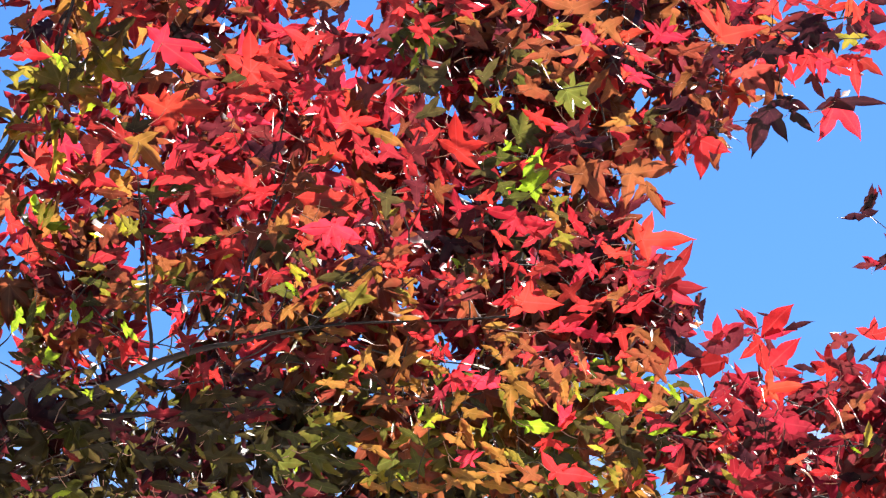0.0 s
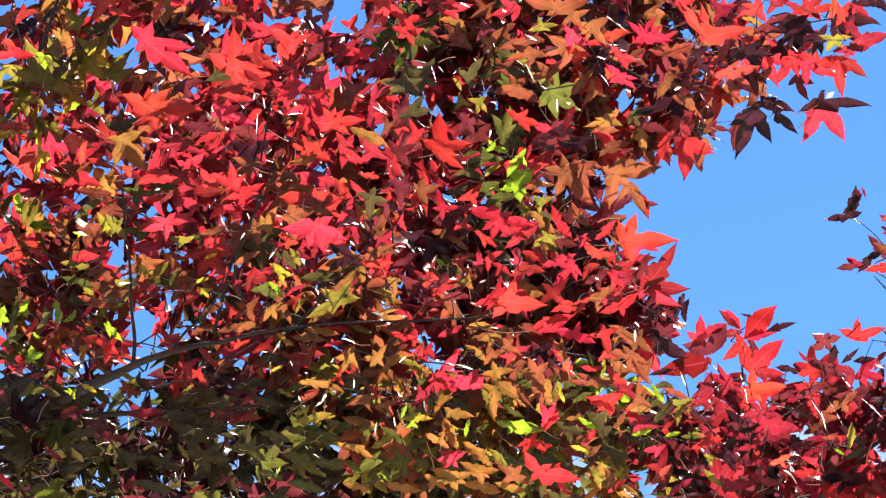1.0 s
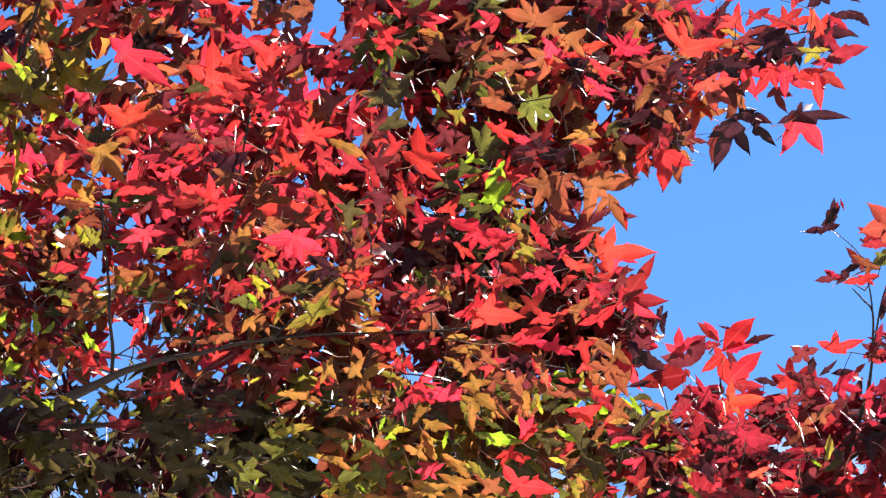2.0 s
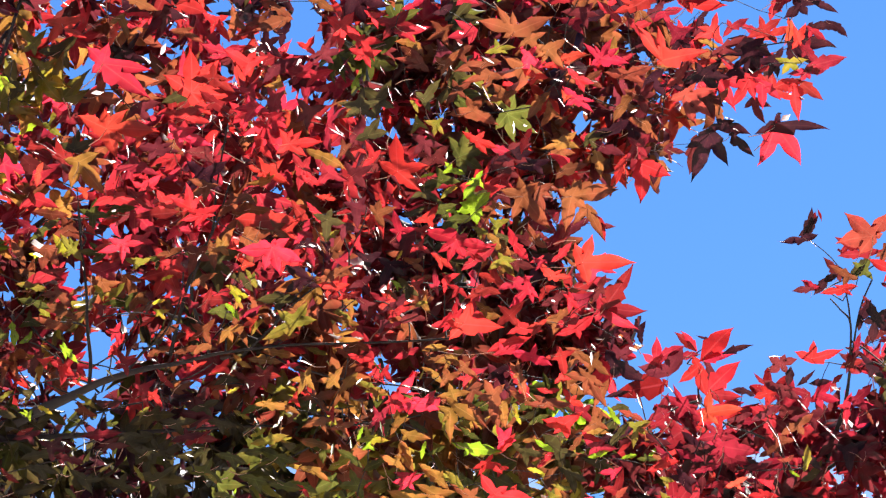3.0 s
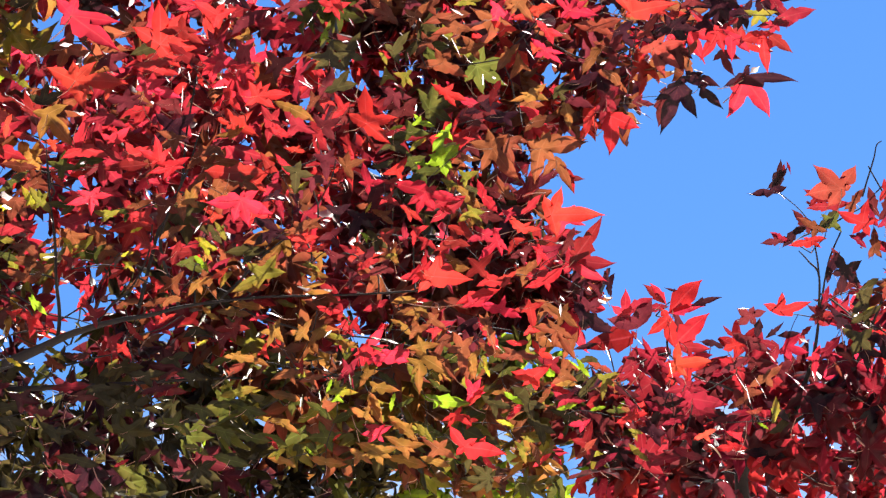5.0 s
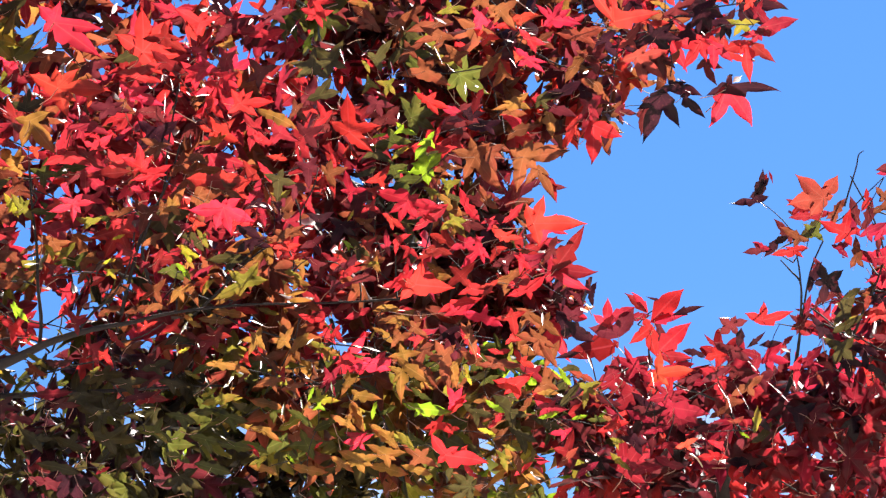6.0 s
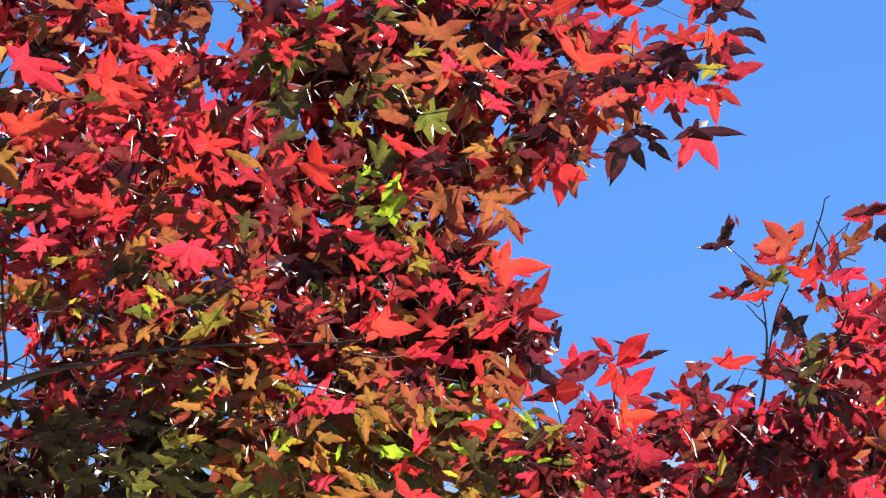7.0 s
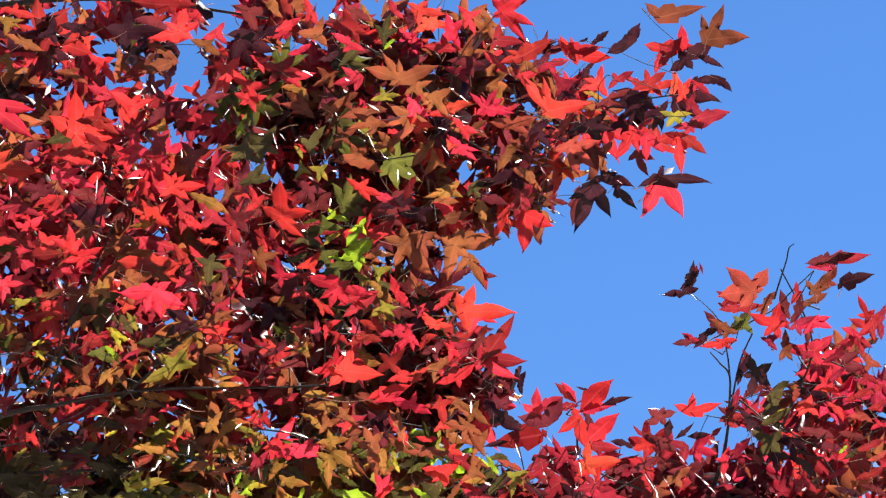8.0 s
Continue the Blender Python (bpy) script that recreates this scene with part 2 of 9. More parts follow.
    return np.array(verts, float), np.array(tris, int), np.array(rib, float), np.array(reach, float), np.array(mats, int), end


rng = random.Random(11)
SHAPES = [leaf_shape(rng, c, f, *palm(rng, n), s) for c, f, n, s in (
    (0.15, 0.7, 5, 1.0), (0.35, 0.9, 7, 0.95), (0.30, 0.6, 5, 0.95), (0.50, 1.3, 5, 0.9), (-0.35, 0.8, 5, 1.0), (0.60, 1.0, 7, 1.0),
    (0.45, 1.6, 5, 0.85), (0.85, 1.2, 5, 0.9), (0.20, 0.5, 5, 1.05), (1.10, 1.6, 5, 0.85), (-0.6, 1.2, 5, 0.9), (0.28, 0.8, 5, 0.95))]


def fill_mesh(name, verts, tris, rib, reach, mats, materials):
    me = bpy.data.meshes.new(name)
    me.from_pydata(verts.tolist(), [], tris.tolist())
    for m in materials:
        me.materials.append(m)
    me.polygons.foreach_set("material_index", mats)
    me.polygons.foreach_set("use_smooth", np.ones(len(tris), bool))
    for key, values in (("rib", rib), ("reach", reach)):
        me.attributes.new(key, "FLOAT", "POINT").data.foreach_set("value", values.astype(np.float32))
    me.update()
    return me


LEAF_MESHES = {}


def leaf_mesh(shape, colour):
    if (shape, colour) not in LEAF_MESHES:
        v, t, r, o, m, _ = SHAPES[shape]
        LEAF_MESHES[shape, colour] = fill_mesh("leaf", v, t, r, o, m, [LEAF[colour], STALK])
    return LEAF_MESHES[shape, colour]


def leaf_pose(u, v, w, size, heading, nod, roll):
    """heading: where the middle lobe points across the face, 0 along u, 90 up; nod: its tip leans towards the path; roll: about the middle rib."""
    turn = TURN @ Matrix.Rotation(radians(heading - 90), 3, "Z") @ Matrix.Rotation(radians(nod), 3, "X") @ Matrix.Rotation(radians(roll), 3, "Y")
    return Matrix.Translation(spot(u, v, w)) @ turn.to_4x4() @ Matrix.Scale(size, 4)


ENDS = {}      # where leaf stalks end, limb by limb


SUNLIT = ("red", "rose", "scarlet", "lime", "gold", "amber", "copper", "brick", "olive")
LIT = []       # leaves that the sun reaches: across, up, in, and how far about them the crown is open towards it


def in_their_light(u, v, w):
    """How surely a leaf here would stand between the sun and a leaf that the sun reaches."""
    a = np.array(LIT)
    d = w - a[:, 2]
    return ((d > 0.03) & ((u - 0.457 * d - a[:, 0]) ** 2 + (v - 0.642 * d - a[:, 1]) ** 2 < a[:, 3] ** 2)).dot(a[:, 4])


def star_leaf(limb, colour, u, v, w, *lobes, slim=1.0):
    """One of the clearest leaves, shaped to fit the camera's view: each lobe's heading across the face in degrees, and
    its length in metres, as seen from there. The blade is sheared along the view, its upper edge away from the path.
    """
    turns = [(lobes[(i + 1) % len(lobes)][0] - a[0]) % 360 for i, a in enumerate(lobes)]
    k = turns.index(max(turns))
    heading = lobes[k][0] + turns[k] / 2 + 180 if len(lobes) > 1 else lobes[0][0]
    size = max(n for _, n in lobes)
    pairs = sorted((((heading - a + 180) % 360) - 180, n / size) for a, n in lobes)
    rnd = random.Random(int(u * 1000) * 31 + int(v * 1000))
    verts, *rest, end = leaf_shape(rnd, 0.18, 0.5, [radians(a) for a, _ in pairs], [n for _, n in pairs], slim * rnd.uniform(0.9, 1.1))
    # the stalk runs back towards the limb's own foot
    swing = Matrix.Rotation(radians((-90 if limb is right else 195) + rnd.gauss(0, 35) - heading - 180), 3, "Z")
    rise = rnd.choice((-0.15, -0.10, 0.06, 0.12))
    for k in range(len(verts) - 9, len(verts)):
        verts[k] = swing @ Vector(verts[k]) * 0.85 + Vector((0, 0, rise * ((k - len(verts) + 9) // 3)))
    end = swing @ end * 0.85 + Vector((0, 0, rise * 2))
    lean = min(0.6, max(0.0, rnd.gauss(0.25, 0.2)))
    turn = radians(heading - 90)
    verts[:, 2] -= lean * (verts[:, 1] * math.cos(turn) + verts[:, 0] * math.sin(turn))
    end.z -= lean * (end.y * math.cos(turn) + end.x * math.sin(turn))
    if colour in SUNLIT and w < -0.02:
        LIT.append((u, v, w, 0.012 + 0.8 * size, 0.95 if w < -0.08 and size > 0.03 else 0.8))
    ob = new("leaf", fill_mesh("leaf", verts, *rest, [LEAF[colour], STALK]))
    m = leaf_pose(u, v, w, size, heading, 0, 0)
    ob.parent = limb
    ob.matrix_basis = limb.matrix_world.inverted() @ m
    if rnd.random() < 0.45:
        ENDS.setdefault(limb.name, []).append(m @ end)
    return ob


def tube(path, r0, r1, sides=7, lumps=0.0, seed=0, taper=1.0):
    """A tapered, slightly uneven branch along a smooth line through the points of the path."""
    pts = [Vector(p) for p in path]
    line = []
    for i in range(len(pts) - 1):
        p0, p1, p2, p3 = pts[max(i - 1, 0)], pts[i], pts[i + 1], pts[min(i + 2, len(pts) - 1)]
        steps = 5 if len(pts) > 2 else 3
        for k in range(steps):
            t = k / steps
            line.append(0.5 * (2 * p1 + (p2 - p0) * t + (2 * p0 - 5 * p1 + 4 * p2 - p3) * t * t + (3 * p1 - p0 - 3 * p2 + p3) * t ** 3))
    line.append(pts[-1])
    rnd = random.Random(seed)
    verts, faces = [], []
    for i, c in enumerate(line):
        d = (line[min(i + 1, len(line) - 1)] - line[max(i - 1, 0)]).normalized()
        side = d.cross(Vector((0.3, 0.9, 0.2))).normalized()
        up = side.cross(d)
        r = r1 + (r0 - r1) * (1 - i / (len(line) - 1)) ** taper
        r *= 1 + lumps * rnd.uniform(-1, 1)
        for j in range(sides):
            a = 2 * math.pi * j / sides
            k = r * (1 + lumps * 0.5 * rnd.uniform(-1, 1))
            verts.append(c + side * math.cos(a) * k + up * math.sin(a) * k)
    for i in range(len(line) - 1):
        for j in range(sides):
            k = (j + 1) % sides
            faces.append((i * sides + j, i * sides + k, (i + 1) * sides + k, (i + 1) * sides + j))
    faces.append(tuple(range(sides))[::-1])
    faces.append(tuple(range((len(line) - 1) * sides, len(line) * sides)))
    return verts, faces, line


def branch(name, path, r0, r1, parent, mat, sides=8, lumps=0.08, seed=0, label="", taper=1.0):
    verts, faces, line = tube(path, r0, r1, sides, lumps, seed, taper)
    me = bpy.data.meshes.new(name)
    me.from_pydata([tuple(v) for v in verts], [], faces)
    me.materials.append(mat)
    me.polygons.foreach_set("use_smooth", np.ones(len(faces), bool))
    me.update()
    ob = new(name, me)
    ob.parent = parent
    ob.matrix_parent_inverse = parent.matrix_world.inverted()
    if label:
        tagged(ob, label)
    SPINES.setdefault(name_of(ob), []).extend(line)
    return ob


def bare_stalk(limb, u, v, w, heading, length, thick):
    """A pale stalk added for a bright stroke in the camera's view, bowed a little; thick: half its width in metres."""
    rnd = random.Random(int(u * 1000) * 17 + int(v * 1000))
    along, across = U * math.cos(radians(heading)) + V * math.sin(radians(heading)), V * math.cos(radians(heading)) - U * math.sin(radians(heading))
    foot = spot(u, v, w)
    bow = rnd.uniform(-0.14, 0.14) * length
    path = [foot, foot + along * length * 0.5 + across * bow - W * length * 0.1, foot + along * length + W * length * 0.15]
    verts, faces, _ = tube([tuple(q) for q in path], thick, thick * 0.55, 5, 0.1, 3)
    me = bpy.data.meshes.new("stalk")
    me.from_pydata([tuple(q) for q in verts], [], faces)
    me.materials.append(STALK)
    me.polygons.foreach_set("use_smooth", np.ones(len(faces), bool))
    ob = new("stalk", me)
    ob.parent = limb
    ob.matrix_parent_inverse = limb.matrix_world.inverted()
    LIT.append((u, v, w, 0.02, 0.7))
    return ob


def glint_leaf(limb, colour, u, v, w, heading, length, broad):
    """A blade added as a glint, angled so that its glossy upper side throws the sun into the camera; length and breadth
    as seen from the camera, in metres.
    """
    p = spot(u, v, w)
    to_eye = (Vector((0, 0, 1.6)) - p).normalized()
    rnd = random.Random(int(u * 1000) * 23 + int(v * 1000))
    up = (to_eye + TO_SUN + Vector((rnd.gauss(0, 1), rnd.gauss(0, 1), rnd.gauss(0, 1))) * 0.10).normalized()
    along = U * math.cos(radians(heading)) + V * math.sin(radians(heading))
    along = (along - W * (along.dot(up) / W.dot(up))) * length
    side = up.cross(along).normalized()
    side *= broad / 2 / (side - to_eye * side.dot(to_eye)).length
    verts, rib, tris = [], [], []
    rows = ((-0.1, 0.03), (0.12, 0.42), (0.32, 0.9), (0.5, 1.0), (0.7, 0.62), (0.9, 0.24), (1.12, 0.02))
    for t, k in rows:
        for j in (-1, 0, 1):
            verts.append(along * t + side * (j * k) + up * (0.05 * length * (abs(j) * k * 0.5 - t * t)))
            rib.append(float(abs(j)))
    for i in range(0, 3 * len(rows) - 3, 3):
        for j in (i, i + 1):
            tris += [(j, j + 3, j + 1), (j + 1, j + 3, j + 4)]
    if (verts[3] - verts[0]).cross(verts[1] - verts[0]).dot(up) < 0:
        tris = [q[::-1] for q in tris]
    reach = np.array([t for t, _ in rows for _ in range(3)])
    ob = new("leaf", fill_mesh("leaf", np.array([tuple(q) for q in verts]), np.array(tris), np.array(rib), reach, np.zeros(len(tris), int), [LEAF[colour]]))
    ob.parent = limb
    ob.matrix_basis = limb.matrix_world.inverted() @ Matrix.Translation(p)
    LIT.append((u, v, w, 0.02, 0.7))
    return ob


SPINES = {}


def name_of(ob):
    """The limb that a branch belongs to: itself, or the limb that bears it."""
    return ob.name if ob.parent is None or ob.parent.type == "EMPTY" else ob.parent.name


MASS = {}


# gaps kept clear along the camera's sight lines so that the sky shows: across, up, half width, half height
VIEW_GAPS = (
    (-0.605, 0.255, 0.028, 0.030), (-0.590, 0.185, 0.018, 0.020), (-0.600, 0.110, 0.014, 0.020), (-0.605, -0.130, 0.020, 0.020),
    (-0.450, 0.231, 0.023, 0.014), (-0.187, 0.267, 0.018, 0.020), (-0.496, 0.048, 0.018, 0.014), (-0.443, -0.009, 0.023, 0.009),
    (-0.328, -0.042, 0.011, 0.026), (-0.424, -0.080, 0.017, 0.016), (-0.351, -0.078, 0.012, 0.008), (-0.210, 0.076, 0.016, 0.018),
    (-0.226, 0.039, 0.012, 0.009), (-0.417, -0.112, 0.025, 0.017), (-0.456, -0.149, 0.020, 0.014), (-0.463, -0.174, 0.017, 0.013),
    (-0.414, -0.180, 0.018, 0.013), (-0.417, -0.145, 0.030, 0.008), (-0.318, -0.136, 0.016, 0.008), (-0.483, -0.272, 0.021, 0.012),
    (-0.315, -0.281, 0.013, 0.012), (0.080, -0.259, 0.012, 0.016), (0.195, -0.160, 0.030, 0.016), (0.162, -0.266, 0.009, 0.012),
    (0.346, -0.210, 0.022, 0.013), (0.432, -0.230, 0.013, 0.020), (-0.289, 0.136, 0.016, 0.011), (0.126, 0.001, 0.011, 0.012),
    (-0.234, 0.208, 0.008, 0.012), (-0.384, 0.188, 0.008, 0.008), (-0.416, 0.208, 0.007, 0.005), (-0.355, 0.168, 0.008, 0.005),
    (-0.153, 0.136, 0.009, 0.009), (-0.098, 0.162, 0.009, 0.009), (-0.180, 0.198, 0.009, 0.005), (0.034, 0.270, 0.007, 0.007),
    (-0.082, 0.070, 0.007, 0.006), (-0.466, 0.165, 0.007, 0.005), (-0.417, 0.037, 0.009, 0.005), (-0.460, -0.031, 0.008, 0.005),
    (-0.220, -0.016, 0.012, 0.005), (-0.325, -0.160, 0.005, 0.003), (-0.279, -0.167, 0.004, 0.005), (-0.279, -0.191, 0.005, 0.005),
    (-0.345, -0.195, 0.008, 0.003), (-0.338, -0.220, 0.007, 0.005), (-0.414, -0.216, 0.007, 0.003), (-0.447, -0.205, 0.007, 0.004),
    (-0.401, -0.269, 0.012, 0.005), (-0.292, -0.276, 0.009, 0.006), (-0.508, -0.126, 0.009, 0.005), (0.142, 0.165, 0.006, 0.008),
    (0.159, 0.168, 0.005, 0.007), (0.043, 0.073, 0.007, 0.008),
)


def foliage(limb, count, mix, u, v, w, ru, rv, rw, small=0.034, large=0.056, seed=0, share=0.22, single=False):
    """Leaves scattered in an egg-shaped cloud about (u, v, w): each an object of its own where single, or else past counting. mix: colours in equal parts."""
    rnd = random.Random(seed + count * 7 + int(1000 * u) * 13 + int(1000 * v))
    bag = MASS.setdefault(limb.name, [limb, []])[1]
    made = 0
    while made < count:
        x, y, z = rnd.uniform(-1, 1), rnd.uniform(-1, 1), rnd.uniform(-1, 1)
        if x * x + y * y + z * z > 1:
            continue
        made += 1
        near, size = 4.2 / (4.2 + w + z * rw), rnd.uniform(small, large)
        rim = 0.2 * size * near
        at_u, at_v = (u + x * ru) * near, (v + y * rv) * near
        if any(((at_u - a) / (c + rim)) ** 2 + ((at_v - b) / (d + rim)) ** 2 < 1 for a, b, c, d in VIEW_GAPS):
            continue
        if rnd.random() < in_their_light(u + x * ru, v + y * rv, w + z * rw):
            continue
        m = leaf_pose(u + x * ru, v + y * rv, w + z * rw, size, rnd.gauss(-60, 75), rnd.gauss(0, 48), rnd.gauss(0, 42))
        k = rnd.randrange(len(SHAPES))
        colour = rnd.choice(mix)
        if single:
            ob = new("leaf", leaf_mesh(k, colour))
            ob.parent = limb
            ob.matrix_basis = limb.matrix_world.inverted() @ m
        else:
            bag.append((k, colour, m))
        if rnd.random() < share:
            ENDS.setdefault(limb.name, []).append(m @ SHAPES[k][5])


def spread_foliage():
    """Joins each limb's scattered leaves into one mesh."""
    for limb, bag in MASS.values():
        colours = sorted({c for _, c, _ in bag})
        vs, ts, rs, os, ms, base = [], [], [], [], [], 0
        for k, c, m in bag:
            v, t, r, o, mt, _ = SHAPES[k]
            a = np.array(m)
            vs.append(v @ a[:3, :3].T + a[:3, 3])
            ts.append(t + base)
            rs.append(r)
            os.append(o)
            ms.append(np.where(mt == 0, colours.index(c), len(colours)))
            base += len(v)
        me = fill_mesh("foliage", np.concatenate(vs), np.concatenate(ts), np.concatenate(rs), np.concatenate(os), np.concatenate(ms),
                       [LEAF_MASS[c] for c in colours] + [STALK])
        ob = new("foliage", me)
        ob.parent = limb
        ob.matrix_parent_inverse = limb.matrix_world.inverted()
        tagged(ob, "dense small maple leaves deeper in the crown", kind="stuff")


def grow_twigs(limb, reach=0.09):
    """Thin shoots that join every leaf stalk to the nearest shoot or branch, from the branch outwards."""
    ends = ENDS.get(limb.name, [])
    spine = np.array([tuple(p) for p in SPINES[limb.name]])
    todo = np.array([tuple(p) for p in ends])
    near = np.sqrt(((todo[:, None] - spine[None]) ** 2).sum(-1)).min(1)
    todo = todo[np.argsort(near)]
    nodes = spine
    depth = np.zeros(len(spine))
    rnd = random.Random(3)
    verts, faces = [], []
    for p in todo:
        d = ((nodes - p) ** 2).sum(1)
        d = d * (1 + 0.12 * depth)
        i = int(d.argmin())
        a, b = Vector(nodes[i]), Vector(p)
        gap = (b - a).length
        if gap < 0.004 or gap > reach:
            continue
        mid = (a + b) / 2 + Vector((rnd.uniform(-1, 1), rnd.uniform(-1, 1), rnd.uniform(-0.2, 1))) * gap * 0.09 + W * gap * 0.35
        r = max(0.0005, 0.0013 - 0.0002 * depth[i])
        v, f, _ = tube([a, mid, b], r, r * 0.7, 4)
        faces += [tuple(x + len(verts) for x in q) for q in f]
        verts += [tuple(x) for x in v]
        nodes = np.concatenate([nodes, [tuple(mid), tuple(b)]])
        depth = np.concatenate([depth, [depth[i] + 1, depth[i] + 1]])
    me = bpy.data.meshes.new("twig_spray")
    me.from_pydata(verts, [], faces)
    me.materials.append(TWIG)
    me.polygons.foreach_set("use_smooth", np.ones(len(faces), bool))
    me.update()
    ob = new("twig_spray", me)
    ob.parent = limb
    ob.matrix_parent_inverse = limb.matrix_world.inverted()
    tagged(ob, "thin dark reddish-brown shoots", kind="stuff")


# ---- the mixed red, copper and green maple ----
maple = tagged(new("japanese_maple"), "tall Japanese maple with red, copper and green leaves", "maple tree")
maple.location = (-1.9, 4.9, -0.02)
bpy.context.view_layer.update()
branch("trunk", [(-1.9, 4.9, -0.05), (-1.86, 4.92, 0.7), (-1.95, 4.88, 1.5), (-1.82, 4.8, 2.3), (-1.7, 4.8, 3.2), (-1.5, 4.9, 4.1)], 0.15, 0.05, maple, BARK, 14, 0.06, 1, "grey-brown ridged bark")
low = branch("limb", [(-1.85, 4.85, 1.9), (-1.3, 4.5, 2.55), tuple(spot(-0.638, -0.228, 0.16)), tuple(spot(-0.562, -0.200, 0.10)), tuple(spot(-0.492, -0.169, 0.05)), tuple(spot(-0.456, -0.153, 0.03)), tuple(spot(-0.425, -0.138, 0.02)), tuple(spot(-0.392, -0.127, 0.02)), tuple(spot(-0.359, -0.119, 0.02)), tuple(spot(-0.327, -0.114, 0.03)), tuple(spot(-0.293, -0.105, 0.03)), tuple(spot(-0.247, -0.098, 0.03)), tuple(spot(-0.194, -0.093, 0.04)), tuple(spot(-0.141, -0.092, 0.05)), tuple(spot(-0.075, -0.090, 0.06)), tuple(spot(-0.008, -0.086, 0.06))], 0.013, 0.0012, maple, TWIG, 8, 0.04, 2, "long dark limb that carries the middle of the crown", 2.4)
high = branch("limb", [(-1.72, 4.8, 3.0), (-1.2, 4.6, 3.5), tuple(spot(-0.72, 0.34, 0.40)), tuple(spot(-0.50, 0.37, 0.34)), tuple(spot(-0.305, 0.385, 0.30)), tuple(spot(-0.127, 0.365, 0.26)), tuple(spot(0.000, 0.335, 0.20)), tuple(spot(0.095, 0.270, 0.14)), tuple(spot(0.150, 0.205, 0.10)), tuple(spot(0.215, 0.190, 0.08)), tuple(spot(0.312, 0.248, 0.07)), tuple(spot(0.410, 0.267, 0.05))], 0.018, 0.0009, maple, TWIG, 8, 0.04, 3, "upper limb with red and copper leaves", 5.0)
base = branch("limb", [(-1.86, 4.88, 1.6), (-1.2, 4.4, 2.6), tuple(spot(-0.661, -0.220, 0.22)), tuple(spot(-0.597, -0.212, 0.16)), tuple(spot(-0.537, -0.207, 0.12)), tuple(spot(-0.467, -0.203, 0.10)), tuple(spot(-0.399, -0.199, 0.09)), tuple(spot(-0.332, -0.196, 0.10)), tuple(spot(-0.252, -0.192, 0.12)), tuple(spot(-0.157, -0.193, 0.12)), tuple(spot(-0.062, -0.181, 0.10)), tuple(spot(0.005, -0.168, 0.10))], 0.012, 0.0012, maple, TWIG, 8, 0.04, 4, "lowest limb with olive and copper leaves, shade put into the dark ones' colour", 2.6)
branch("twig", [tuple(spot(-0.75, -0.05, 0.3)), tuple(spot(-0.643, 0.098, 0.25)), tuple(spot(-0.594, 0.163, 0.20)), tuple(spot(-0.565, 0.206, 0.18)), tuple(spot(-0.560, 0.276, 0.20)), tuple(spot(-0.505, 0.349, 0.25))], 0.0035, 0.002, high, TWIG, 7, 0.05, 7)
branch("twig", [tuple(spot(-0.347, -0.107, 0.11)), tuple(spot(-0.333, -0.053, 0.10)), tuple(spot(-0.318, 0.001, 0.10)), tuple(spot(-0.296, 0.041, 0.10)), tuple(spot(-0.292, 0.095, 0.12)), tuple(spot(-0.280, 0.171, 0.14))], 0.0028, 0.0010, low, TWIG, 6, 0.05, 9)
branch("twig", [tuple(spot(-0.259, -0.107, 0.10)), tuple(spot(-0.223, -0.073, 0.06)), tuple(spot(-0.182, -0.033, 0.05)), tuple(spot(-0.123, 0.001, 0.06))], 0.0018, 0.0008, low, TWIG, 6, 0.05, 11)
branch("twig", [tuple(spot(-0.232, -0.107, 0.10)), tuple(spot(-0.149, -0.133, 0.06)), tuple(spot(-0.069, -0.142, 0.05)), tuple(spot(-0.016, -0.153, 0.06))], 0.0014, 0.0007, low, TWIG, 6, 0.05, 12)

branch("twig", [tuple(spot(-0.662, 0.051, 0.10)), tuple(spot(-0.619, 0.104, 0.08)), tuple(spot(-0.597, 0.137, 0.07)), tuple(spot(-0.572, 0.174, 0.06)), tuple(spot(-0.560, 0.191, 0.05)), tuple(spot(-0.547, 0.230, 0.05)), tuple(spot(-0.538, 0.257, 0.06)), tuple(spot(-0.530, 0.292, 0.08)), tuple(spot(-0.521, 0.335, 0.12))], 0.0036, 0.0022, high, TWIG, 6, 0.05, 22)
branch("twig", [tuple(spot(-0.566, 0.185, 0.05)), tuple(spot(-0.563, 0.209, 0.04)), tuple(spot(-0.569, 0.239, 0.04)), tuple(spot(-0.579, 0.270, 0.05))], 0.0014, 0.0008, high, TWIG, 6, 0.05, 23)
branch("twig", [tuple(spot(-0.560, 0.190, 0.05)), tuple(spot(-0.526, 0.189, 0.04)), tuple(spot(-0.495, 0.204, 0.04)), tuple(spot(-0.473, 0.211, 0.05))], 0.0014, 0.0008, high, TWIG, 6, 0.05, 24)
branch("twig", [tuple(spot(-0.299, -0.106, 0.10)), tuple(spot(-0.318, -0.032, 0.06)), tuple(spot(-0.300, 0.022, 0.05)), tuple(spot(-0.284, 0.058, 0.05)), tuple(spot(-0.274, 0.095, 0.06))], 0.0024, 0.001, low, TWIG, 6, 0.05, 25)

branch("twig", [tuple(spot(-0.436, -0.143, 0.03)), tuple(spot(-0.434, -0.111, 0.03)), tuple(spot(-0.439, -0.072, 0.04)), tuple(spot(-0.441, -0.032, 0.05)), tuple(spot(-0.448, 0.021, 0.06)), tuple(spot(-0.454, 0.069, 0.08))], 0.0028, 0.0011, low, TWIG, 6, 0.05, 8)
